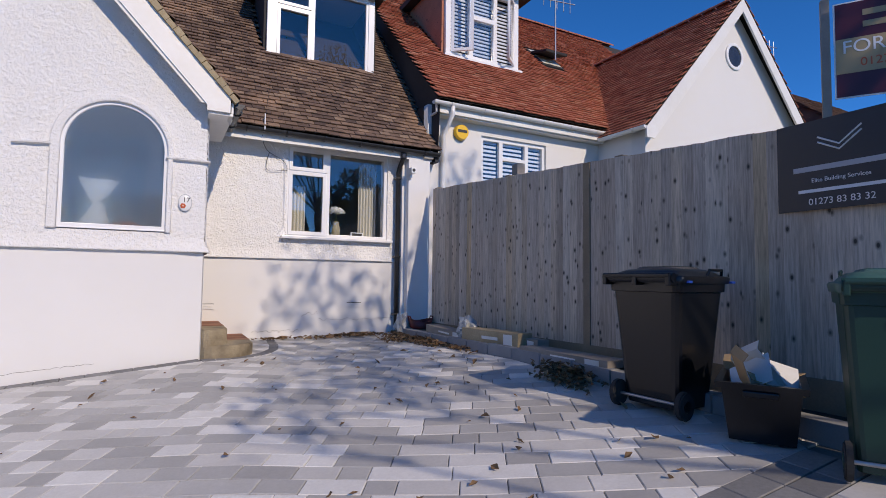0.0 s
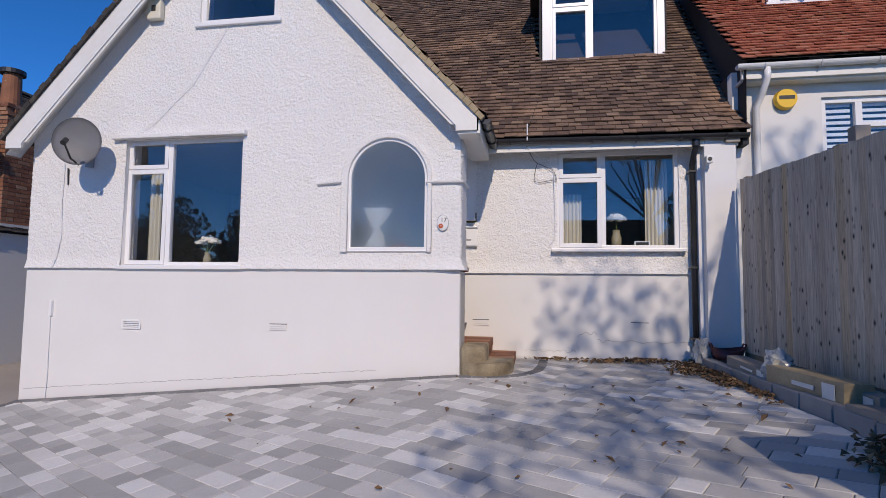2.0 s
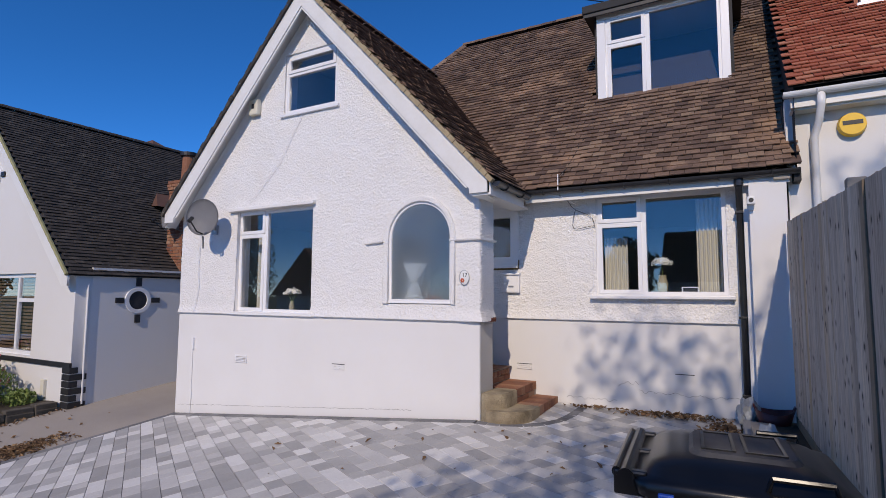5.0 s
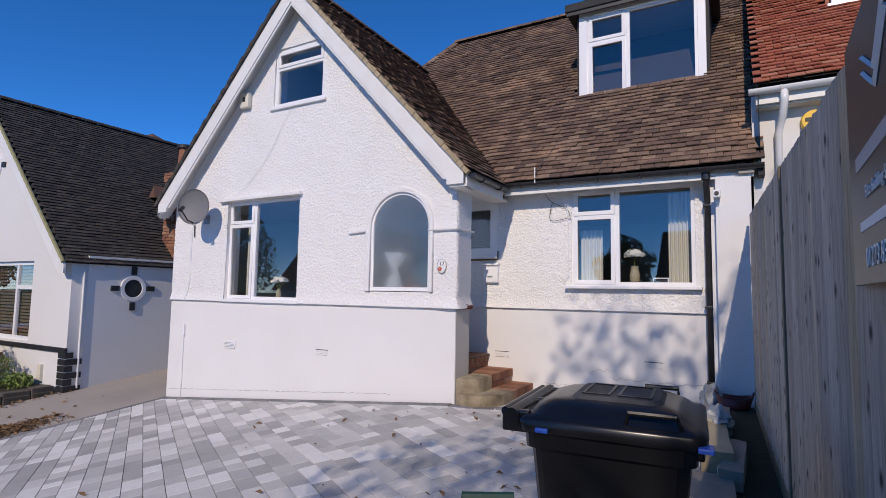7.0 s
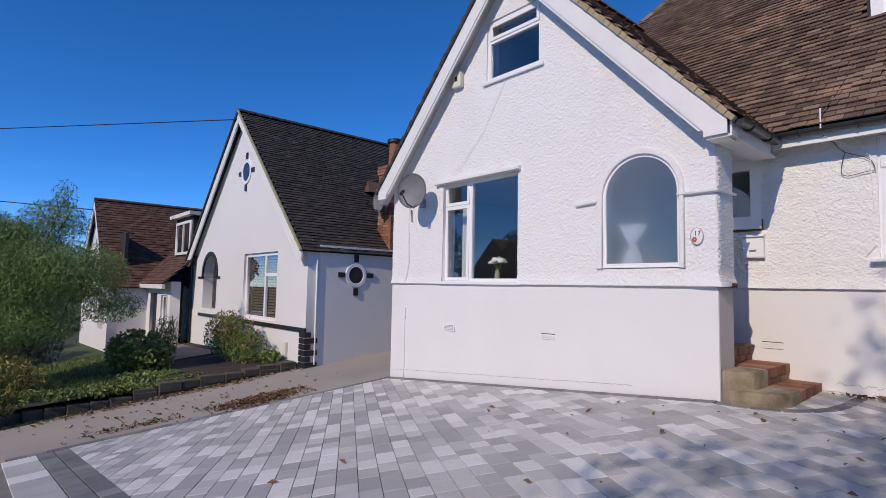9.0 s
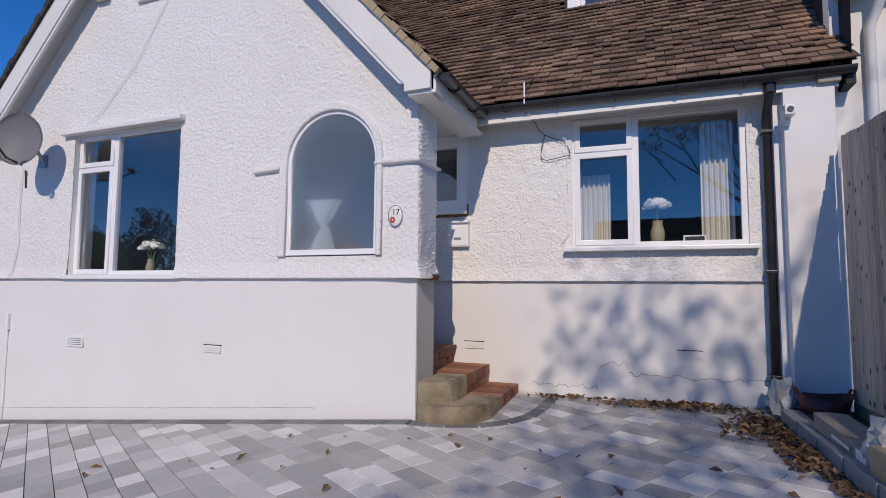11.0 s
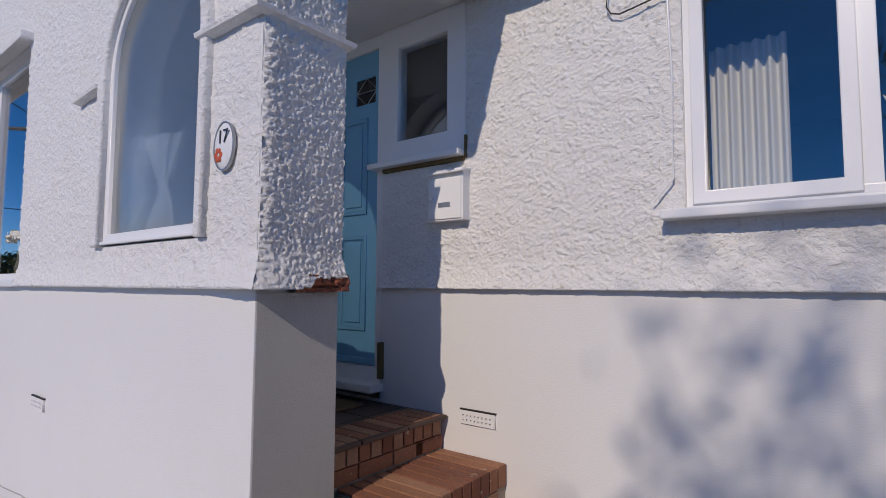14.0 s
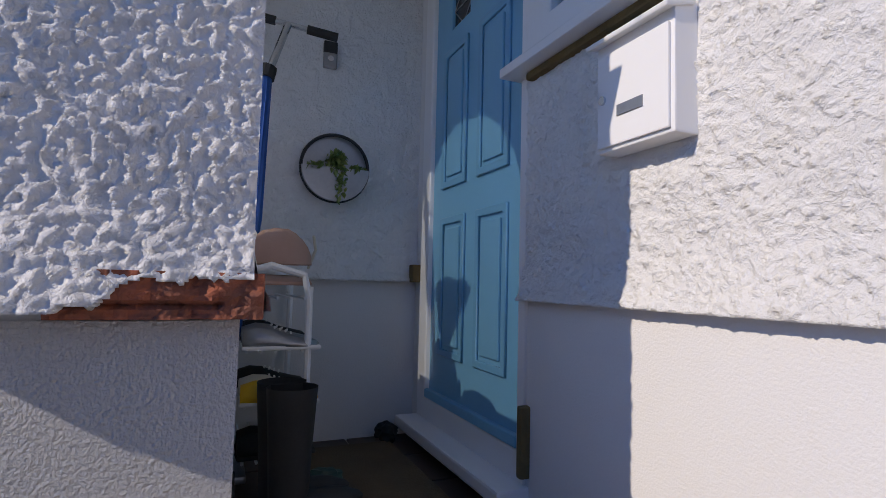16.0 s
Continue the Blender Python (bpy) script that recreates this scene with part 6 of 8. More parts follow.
rack = thing("shoe_rack", (-1.28, 0.52, FLOOR), "white metal tiered shoe rack", "shoe rack")
for x in (-0.26, 0.26):
    for y in (-0.12, 0.13):
        part("post", rodded((x, y, 0), (x, y, 0.70), 0.012, seg=8), UPVC, rack)
    part("arch_bar", tube([(x, -0.12, 0.66), (x, -0.10, 0.74), (x, 0.0, 0.77), (x, 0.11, 0.74), (x, 0.13, 0.66)], 0.013, 8), UPVC, rack)
for z in (0.12, 0.30, 0.48, 0.66):
    for k in range(6):
        part("shelf_bar", rodded((-0.26, -0.11 + 0.045 * k, z), (0.26, -0.11 + 0.045 * k, z), 0.005, seg=6), UPVC, rack)


def shoe(at, turn, material, s=1.0, label="black shoe on the rack"):
    t = thing("shoe", at, label, "shoe", "shoes in the porch", turn)
    bm = bmesh.new()
    rings = []
    for u, w, h in ((0, 0.032, 0.075), (0.05, 0.038, 0.09), (0.10, 0.036, 0.085), (0.16, 0.042, 0.06), (0.22, 0.044, 0.045), (0.265, 0.034, 0.035), (0.28, 0.012, 0.022)):
        rings.append([bm.verts.new((u * s, w * s * math.cos(a), max(0.012, h * math.sin(a) if math.sin(a) > 0 else 0.012) * s)) for a in (2 * math.pi * k / 12 for k in range(12))])
    for a, b in zip(rings, rings[1:]):
        for k in range(12):
            bm.faces.new((a[k], a[(k + 1) % 12], b[(k + 1) % 12], b[k]))
    bm.faces.new(rings[0][::-1])
    bm.faces.new(rings[-1])
    part("upper", bm, material, t, smooth=True)
    sole = bmesh.new()
    box(sole, (-0.004 * s, -0.042 * s, 0), (0.282 * s, 0.042 * s, 0.016 * s), 0.006)
    part("sole", sole, WHITE_PVC if material is not BLACK_CLOTH else RUBBER, t)
    bm = bmesh.new()
    for k in range(4):
        rod(bm, ((0.11 + 0.02 * k) * s, -0.02 * s, (0.082 - 0.007 * k) * s), ((0.115 + 0.02 * k) * s, 0.02 * s, (0.082 - 0.007 * k) * s), 0.004, seg=5)
    part("laces", bm, WHITE_PVC, t)
    return t


for k, (dx, z, mt, lb) in enumerate(((0.12, 0.487, METAL, "grey trainer on the rack"), (0.24, 0.487, METAL, "grey trainer on the rack"), (0.13, 0.307, CREAM, "cream trainer on the rack"), (0.25, 0.307, YELLOW, "yellow and white trainer on the rack"), (0.12, 0.127, BLACK_CLOTH, "black shoe on the rack"), (0.22, 0.127, BLACK_CLOTH, "black shoe on the rack"), (-0.08, 0.307, BLACK_CLOTH, "black shoe on the rack"), (-0.08, 0.487, BLACK_CLOTH, "black shoe on the rack"))):
    shoe((-1.28 + dx, 0.44, FLOOR + z), 88 + 3 * (k % 3), mt, 0.9, lb)
for x, y in ((-0.93, 0.56), (-0.83, 0.58)):
    bt = thing("boot", (x, y, FLOOR), "tall black rubber boot on the porch floor", "boot", "tall boots")
    bm = bmesh.new()
    prof = [(0.0, 0.05), (0.10, 0.055), (0.22, 0.06), (0.40, 0.07)]
    rings = [[bm.verts.new((r * math.cos(a), r * 1.1 * math.sin(a), z)) for a in (2 * math.pi * k / 16 for k in range(16))] for z, r in prof]
    for a, b in zip(rings, rings[1:]):
        for k in range(16):
            bm.faces.new((a[k], a[(k + 1) % 16], b[(k + 1) % 16], b[k]))
    part("shaft", bm, BLACK_CLOTH, bt, smooth=True)
    lumpy("foot", bt, (0.0, 0.09, 0.045), (0.05, 0.14, 0.045), BLACK_CLOTH, 3, 0.05)
    part("sole", boxed((-0.05, -0.06, 0.0), (0.05, 0.22, 0.016), 0.005), RUBBER, bt)
cap = thing("cap", (-1.22, 0.56, FLOOR + 0.74), "peach cloth baseball cap on the shoe rack", "cap")
bm = bmesh.new()
bmesh.ops.create_uvsphere(bm, u_segments=20, v_segments=12, radius=1.0)
bmesh.ops.delete(bm, geom=[v for v in bm.verts if v.co.z < -0.15], context="VERTS")
for v in bm.verts:
    v.co = Vector((v.co.x * 0.11, v.co.y * 0.125, v.co.z * 0.135 + 0.04)) * (1 + 0.06 * noise.noise(v.co * 3))
part("crown", bm, PEACH, cap, smooth=True)
part("peak", boxed((0.06, -0.09, 0.0), (0.18, 0.10, 0.014), 0.006, Matrix.Rotation(radians(12), 4, "Y")), PEACH, cap)
part("strap", tube([(-0.05, 0.12, 0.03), (0.02, 0.135, 0.10), (0.05, 0.12, 0.15)], 0.006, 6), CREAM, cap)
ball = thing("green_glove", (-1.02, 0.72, FLOOR), "small green rubber glove on the floor", "glove")
lumpy("palm", ball, (0, 0, 0.04), (0.05, 0.07, 0.04), BIN_GREEN, 9, 0.4)
brush = thing("door_stop", (-1.52, 1.10, FLOOR), "small dark shoe brush by the door", "brush")
lumpy("body", brush, (0, 0, 0.04), (0.07, 0.05, 0.04), BLACK_CLOTH, 12, 0.4)
sc = thing("scooter", (-1.26, 0.42, FLOOR), "blue and chrome folding kick scooter leaning in the corner", "scooter")
part("deck", boxed((-0.25, -0.05, 0.06), (0.25, 0.05, 0.085), 0.008, pose(0, 0, 0, 0, 0, 0)), METAL, sc)
part("steering_tube", tube([(0.16, -0.06, 0.12), (-0.02, 0.06, 0.95), (-0.10, 0.08, 1.56)], 0.022, 10), BLUE_METAL, sc)
part("stem", tube([(-0.10, 0.08, 1.54), (-0.16, 0.16, 1.80)], 0.016, 10), CHROME, sc)
part("clamp", rodded((-0.097, 0.075, 1.53), (-0.105, 0.085, 1.58), 0.034), RUBBER, sc)
hb = part("handlebar", rodded((-0.20, 0.03, 1.83), (-0.14, 0.33, 1.78), 0.012), CHROME, sc)
part("grip", rodded((-0.208, -0.01, 1.837), (-0.184, 0.11, 1.817), 0.019), RUBBER, hb)
part("grip", rodded((-0.158, 0.24, 1.795), (-0.133, 0.365, 1.774), 0.019), RUBBER, hb)
for x in (-0.29, 0.27):
    bm = bmesh.new()
    bmesh.ops.create_cone(bm, cap_ends=True, segments=20, radius1=0.055, radius2=0.055, depth=0.026, matrix=Matrix.Translation((x, 0, 0.055)) @ Matrix.Rotation(radians(90), 4, "X"))
    part("wheel", bm, RUBBER, sc)

# ---- fence ----
fence = thing("fence", (0, 0, 0), "weathered grey-brown feather-edge timber fence", "fence")


def fence_x(y):
    return 3.303 + (0.773 - y) * 0.0307


def fence_top(y):
    return 2.427 + (y - 0.8) * 0.058


def fence_foot(y):
    return 0.345 + 0.02 * (0.8 - y) / 3.4


rng = random.Random(8)
y = 0.80
while y > -6.0:
    w = rng.uniform(0.094, 0.108)
    x = fence_x(y)
    t0, t1 = fence_top(y) + rng.uniform(-0.006, 0.008), fence_top(y - w) + rng.uniform(-0.006, 0.008)
    foot = fence_foot(y) + rng.uniform(-0.006, 0.006)
    d = rng.uniform(-0.003, 0.003)
    vs = [(x + d, y, foot), (x + 0.012 + d, y - w - 0.008, foot), (x + 0.03 + d, y - w - 0.008, foot), (x + 0.03 + d, y, foot)]
    vs += [(a, b, (t0 if b == y else t1)) for a, b, _ in vs]
    solid("board", vs, [(0, 4, 5, 1), (1, 5, 6, 2), (2, 6, 7, 3), (3, 7, 4, 0), (4, 7, 6, 5), (0, 1, 2, 3)], FENCE, fence)
    y -= w
for y0, y1 in ((0.80, -1.0), (-1.0, -2.8), (-2.8, -4.6), (-4.6, -6.0)):
    a, b = (fence_x(y0) - 0.006, y0), (fence_x(y1) - 0.006, y1)
    zb0, zb1 = fence_foot(y0), fence_foot(y1)
    vs = [(a[0], a[1], 0.02), (b[0], b[1], 0.02), (b[0], b[1], zb1 + 0.012), (a[0], a[1], zb0 + 0.012)]
    vs += [(p + 0.032, q, r) for p, q, r in vs]
    solid("gravel_board", vs, [(0, 3, 2, 1), (4, 5, 6, 7), (3, 7, 6, 2), (0, 1, 5, 4), (1, 2, 6, 5), (0, 4, 7, 3)], FENCE_RAIL, fence)
for y in (0.78, -1.05, -2.85, -4.65, -5.95):
    part("post", boxed((fence_x(y) + 0.045, y - 0.05, 0.0), (fence_x(y) + 0.145, y + 0.05, fence_top(y) + 0.03), 0.006), FENCE_RAIL, fence)
for z in (0.6, 1.3, 2.0):
    part("rail", tube([(fence_x(0.8) + 0.055, 0.8, z), (fence_x(-6.0) + 0.055, -6.0, z - 0.1)], 0.022, 4), FENCE_RAIL, fence)
part("fence_batten", boxed((3.395, -2.525, 0.36), (3.408, -2.43, 2.235), 0.003), FENCE_RAIL, fence, "newer yellowish cover batten")
stub = thing("fence_post_top", (3.62, -1.0, 2.2), "grey timber post top behind the fence", "post")
part("post", boxed((-0.06, -0.06, -2.2), (0.06, 0.06, 0.32), 0.006), GREY_WOOD, stub)

# builder's board on the fence
SGN_Y0, SGN_Y1 = -4.36, -5.16
sgn = thing("builders_sign", (fence_x(SGN_Y0) - 0.012, SGN_Y0, 1.515), "charcoal builder's sign board fixed to the fence", "sign", "", -90 - 1.76)
W = SGN_Y0 - SGN_Y1
part("board", boxed((0, -0.004, 0), (W, 0.004, 0.61), 0.001), SIGN_BLACK, sgn)
for dx in (0.0, 0.035):
    part("logo_stroke", tube([(W / 2 - 0.13, -0.006, 0.49 - dx), (W / 2, -0.006, 0.42 - dx), (W / 2 + 0.13, -0.006, 0.52 - dx)], 0.006, 4), WHITE_INK, sgn)
part("lettering_bar", boxed((W / 2 - 0.29, -0.006, 0.265), (W / 2 + 0.29, -0.003, 0.30)), SIGN_GREY, sgn)
text("Elite Building Services", 0.040, (W / 2, -0.006, 0.20), (90, 0, 0), WHITE_INK, sgn)
part("lettering_bar", boxed((W / 2 - 0.26, -0.006, 0.12), (W / 2 + 0.26, -0.003, 0.142)), WHITE_INK, sgn)
text("01273 83 83 32", 0.062, (W / 2, -0.006, 0.055), (90, 0, 0), WHITE_INK, sgn)

# estate agent's board on a post behind the fence
sale = thing("sale_board", (4.60, -4.20, 0.3), "maroon and tan estate agent's board on a post", "sign", "", -58.5)
part("post", boxed((-0.085, 0.03, -0.3), (-0.02, 0.10, 3.2), 0.004), GREY_WOOD, sale)
part("board", boxed((0, -0.006, 2.29), (0.75, 0.006, 3.12), 0.001), WHITE_INK, sale)
part("field", boxed((0.012, -0.009, 2.302), (0.738, -0.005, 3.108)), MAROON, sale)
part("band", boxed((0.012, -0.012, 2.50), (0.738, -0.0085, 2.80)), GOLD, sale)
part("lettering_bar", boxed((0.2, -0.012, 2.98), (0.6, -0.008, 3.03)), GOLD, sale)
part("lettering_bar", boxed((0.2, -0.012, 2.88), (0.6, -0.008, 2.93)), GOLD, sale)
text("FOR SALE", 0.155, (0.385, -0.0135, 2.72), (90, 0, 0), WHITE_INK, sale)
text("01273", 0.10, (0.30, -0.0135, 2.58), (90, 0, 0), RED_INK, sale)

# ---- bins ----
def cut_ring_panel(x0, y0, x1, y1, z):
    bm = bmesh.new()
    for lo, hi in (((x0, y0), (x1, y0 + 0.012)), ((x0, y1 - 0.012), (x1, y1)), ((x0, y0 + 0.012), (x0 + 0.012, y1 - 0.012)), ((x1 - 0.012, y0 + 0.012), (x1, y1 - 0.012))):
        box(bm, (*lo, z - 0.006), (*hi, z + 0.004))
    return bm


def wheelie_bin(at, turn, material, label, lid_material, panel_material, name="wheelie_bin"):
    t = thing(name, at, label, "bin", "", turn)
    t.scale = (0.94, 0.94, 0.94)
    bm = bmesh.new()
    def ring(z, x0, x1, w, c=0.05):
        pts = []
        for cx, cy, a0 in ((x1 - c, w - c, 0), (x0 + c, w - c, 90), (x0 + c, -w + c, 180), (x1 - c, -w + c, 270)):
            pts += [(cx + c * math.cos(radians(a0 + k * 30)), cy + c * math.sin(radians(a0 + k * 30)), z) for k in range(4)]
        return [bm.verts.new(p) for p in pts]
    rings = [ring(0.05, -0.20, 0.24, 0.205), ring(0.16, -0.22, 0.25, 0.215), ring(0.88, -0.29, 0.34, 0.262), ring(0.885, -0.31, 0.36, 0.28), ring(0.955, -0.315, 0.365, 0.285), ring(0.956, -0.29, 0.34, 0.262), ring(0.2, -0.20, 0.23, 0.20)]
    for a, b in zip(rings, rings[1:]):
        for k in range(16):
            bm.faces.new((a[k], a[(k + 1) % 16], b[(k + 1) % 16], b[k]))
    bm.faces.new(rings[0][::-1])
    bm.faces.new(rings[-1])
    part("body", bm, material, t, smooth=False)
    # lid: stepped and domed, with a skirt, side grip and moulded panels
    bm = bmesh.new()
    rings = [ring(0.945, -0.335, 0.395, 0.298, 0.06), ring(0.985, -0.345, 0.40, 0.306, 0.06), ring(0.998, -0.335, 0.39, 0.296, 0.07), ring(1.003, -0.30, 0.36, 0.266, 0.07), ring(1.028, -0.28, 0.32, 0.244, 0.08), ring(1.048, -0.22, 0.27, 0.205, 0.08), ring(1.056, -0.12, 0.21, 0.15, 0.08)]
    for a, b in zip(rings, rings[1:]):
        for k in range(16):
            bm.faces.new((a[k], a[(k + 1) % 16], b[(k + 1) % 16], b[k]))
    bm.faces.new(rings[-1])
    lid = part("lid", bm, lid_material, t, smooth=True)
    part("lid_grip", tube([(0.10, -0.262, 0.995), (0.115, -0.275, 1.045), (0.29, -0.275, 1.045), (0.31, -0.262, 0.995)], 0.011, 8), material, lid)
    part("lid_grip", tube([(0.13, 0.235, 1.02), (0.13, 0.235, 1.055), (0.28, 0.235, 1.055), (0.28, 0.235, 1.02)], 0.010, 8), material, lid)
    bm = bmesh.new()
    low, high = ring(1.050, -0.15, 0.24, 0.17, 0.06), ring(1.066, -0.13, 0.22, 0.152, 0.05)
    for k in range(16):
        bm.faces.new((low[k], low[(k + 1) % 16], high[(k + 1) % 16], high[k]))
    bm.faces.new(high)
    part("lid_panel", bm, panel_material, lid, "dusty raised panel of the lid")
    for x0, x1 in ((-0.10, 0.02), (0.05, 0.19)):
        part("moulded_panel", cut_ring_panel(x0, -0.12, x1, 0.12, 1.067), lid_material, lid)
    part("hinge_roll", rodded((-0.365, -0.275, 0.985), (-0.365, 0.275, 0.985), 0.034, seg=14), material, lid)
    part("rim_bar", boxed((0.33, -0.24, 0.90), (0.385, 0.24, 0.945), 0.01), material, t)
    h = part("handle", rodded((-0.40, -0.26, 1.0), (-0.40, 0.26, 1.0), 0.017), material, t)
    for y in (-0.25, 0.0, 0.25):
        part("handle_bracket", boxed((-0.41, y - 0.018, 0.93), (-0.29, y + 0.018, 1.01), 0.008), material, h)
    part("axle", rodded((-0.22, -0.27, 0.10), (-0.22, 0.27, 0.10), 0.012), METAL, t)
    for s in (-1, 1):
        bm = bmesh.new()
        bmesh.ops.create_cone(bm, cap_ends=True, segments=24, radius1=0.10, radius2=0.10, depth=0.045, matrix=Matrix.Translation((-0.22, s * 0.255, 0.10)) @ Matrix.Rotation(radians(90), 4, "X"))
        bmesh.ops.bevel(bm, geom=[e for e in bm.edges if len(e.link_faces) == 2 and any(len(f.verts) > 4 for f in e.link_faces)], offset=0.008, segments=2, affect="EDGES")
        wh = part("wheel", bm, RUBBER, t)
        part("hub", rodded((-0.22, s * 0.255, 0.10), (-0.22, s * 0.283, 0.10), 0.045, 0.04), material, wh)
    return t


bk = wheelie_bin((2.75, -3.95, ground_z(2.75, -3.95) - 0.01), 4, BIN_BLACK, "black wheelie bin with a grimy domed lid and blue tabs", BIN_BLACK, LID_DUST)
for x0, y0, y1 in ((-0.25, -0.315, -0.25), (0.36, -0.315, -0.25)):
    part("blue_tab", boxed((x0, y0, 0.948), (x0 + 0.055, y1, 0.965), 0.005), BLUE_TAPE, bk, "bright blue plastic tab")
bk.scale = (0.82, 1.02, 0.94)
gb = wheelie_bin((2.72, -5.285, ground_z(2.72, -5.285) - 0.01), 30, BIN_GREEN, "small dark green wheelie bin with a faded lid", LID_GREEN, LID_GREEN)
gb.scale = (0.66, 0.76, 0.95)
text("NO HOT ASHES", 0.05, (0.27, 0.02, 1.036), (0, 12, 90), BIN_GREEN, [c for c in gb.children if c.name.startswith("lid")][0])

tub = thing("recycling_box", (2.80, -4.60, ground_z(2.8, -4.6) - 0.005), "black plastic recycling box full of cardboard", "box", "", 30)
tub.scale = (1.1, 1.1, 1.0)
bm = bmesh.new()
def tub_ring(z, a, b):
    return [bm.verts.new((x * a, y * b, z)) for x, y in ((-1, -1), (1, -1), (1, 1), (-1, 1))]
rr = [tub_ring(0, 0.20, 0.15), tub_ring(0.30, 0.24, 0.18), tub_ring(0.30, 0.265, 0.205), tub_ring(0.335, 0.27, 0.21), tub_ring(0.335, 0.235, 0.175), tub_ring(0.03, 0.19, 0.14)]
for a, b in zip(rr, rr[1:]):
    for k in range(4):
        bm.faces.new((a[k], a[(k + 1) % 4], b[(k + 1) % 4], b[k]))
bm.faces.new(rr[0][::-1])
bm.faces.new(rr[-1])
part("tub", bm, BIN_BLACK, tub)
for sx in (-1, 1):
    part("tub_handle", boxed((sx * 0.262 - 0.02, -0.08, 0.262), (sx * 0.262 + 0.02, 0.08, 0.298), 0.008), BIN_BLACK, tub)
for k, (x, y, z, rx, ry, rz, w, h, mt) in enumerate(((0.05, 0.02, 0.36, 60, 20, 30, 0.15, 0.12, WHITE_CARD), (-0.08, 0.05, 0.36, -50, 30, 70, 0.12, 0.10, WHITE_CARD), (-0.16, 0.08, 0.36, 70, -10, 20, 0.09, 0.12, CARD), (0.0, -0.10, 0.32, 20, -30, 0, 0.16, 0.08, WHITE_CARD), (0.14, -0.06, 0.31, -15, 10, 40, 0.11, 0.11, CARD), (-0.12, -0.08, 0.30, 10, 15, -20, 0.12, 0.09, CARD), (0.2, 0.08, 0.33, 75, 0, 80, 0.12, 0.06, CARD))):
    c = thing("card_piece", (0, 0, 0), "torn white packaging card in the box" if mt is WHITE_CARD else "torn brown cardboard in the box", "cardboard", "packaging in the box")
    c.matrix_basis = tub.matrix_basis @ pose(x, y, z, rx, ry, rz)
    part("panel", boxed((-w, -h, -0.002), (w, h, 0.002)), mt, c)
    part("flap", boxed((-w, h, -0.002), (w, h + 0.05, 0.002), 0, Matrix.Translation((0, h, 0)) @ Matrix.Rotation(radians(50), 4, "X") @ Matrix.Translation((0, -h, 0))), mt, c)

# ---- kerb, timbers and clutter along the fence ----
kerb = structure(new("kerb"), "grey concrete block kerb along the fence", "kerb")


def kerb_x(y):
    return 2.83 + 0.02 * (0.8 - y)


y = 0.75
k = 0
while y > -5.8:
    z = ground_z(kerb_x(y), y - 0.2)
    part("kerb_block", boxed((kerb_x(y) - 0.03, y - 0.445, z - 0.1), (kerb_x(y) + 0.10, y, z + 0.115 + 0.004 * (k % 2)), 0.008), CONCRETE, kerb)
    y -= 0.45
    k += 1
structure(part("bed_fill", boxed((2.92, -3.5, -0.05), (3.42, 0.9, 0.27)), SOIL), "bare soil strip below the fence", "ground")
structure(part("bed_fill_low", boxed((2.99, -6.2, -0.2), (3.55, -3.5, 0.17)), SOIL), "bare soil strip below the fence", "ground")


def wrapped(at, size, turn, tilt, material, label, name="wrapped_boards"):
    t = thing(name, at, label, "boards", "wrapped packs by the fence", turn)
    bm = bmesh.new()
    L, w, h = size
    box(bm, (-L / 2, -w / 2, 0), (L / 2, w / 2, h), 0.006, Matrix.Rotation(radians(tilt), 4, "Y"))
    bmesh.ops.subdivide_edges(bm, edges=[e for e in bm.edges if e.calc_length() > 0.12], cuts=5, use_grid_fill=True)
    for v in bm.verts:
        v.co += noise.noise_vector(v.co * 9) * 0.008
    part("pack", bm, material, t)
    m = Matrix.Rotation(radians(tilt), 4, "Y")
    part("label_sheet", boxed((L * 0.28, -w / 2 - 0.011, h * 0.2), (L * 0.42, -w / 2 - 0.007, h * 0.85), 0, m), WHITE_CARD, t, "white paper label")
    part("print_bar", boxed((-L * 0.1, -w / 2 - 0.011, h * 0.4), (L * 0.18, -w / 2 - 0.007, h * 0.6), 0, m), WHITE_CARD, t, "pale printed strip")
    return t


wrapped((2.98, -0.35, 0.275), (0.95, 0.20, 0.10), -88, 2, GREY_WOOD, "long pack of pale boards in crumpled film")
wrapped((2.99, -1.42, 0.275), (1.05, 0.20, 0.17), -86, -1, POLY_WRAP, "yellowish wrapped pack of boards on the kerb")
wrapped((3.12, -1.75, 0.275), (0.8, 0.14, 0.13), -92, 1, GREY_WOOD, "grey timber lengths behind the wrapped pack", "timber")
wrapped((3.02, -2.65, 0.275), (1.15, 0.26, 0.07), -87, 0, GREY_WOOD, "flat pale boards lying on the kerb", "timber")
film = thing("plastic_film", (2.99, -0.82, 0.33), "crumpled clear plastic film over the boards", "plastic film")
lumpy("film", film, (0, 0, 0.08), (0.12, 0.14, 0.13), GLASS_BAG, 4, 0.6, 2.5)
bagc = thing("clear_bag", (2.86, 0.92, ground_z(2.86, 0.9)), "crumpled clear plastic sack by the drainpipe", "bag")
lumpy("sack", bagc, (0, 0, 0.14), (0.11, 0.10, 0.17), GLASS_BAG, 5, 0.5, 2.5)
tubr = thing("red_tub", (3.10, 0.78, 0.20), "dark red plastic trug in the corner", "tub")
bm = bmesh.new()
rings = [[bm.verts.new((r * math.cos(a), r * math.sin(a), z + 0.02 * math.cos(2 * a) * (z > 0.1))) for a in (2 * math.pi * k / 20 for k in range(20))] for r, z in ((0.13, 0.0), (0.19, 0.20), (0.18, 0.20), (0.12, 0.02))]
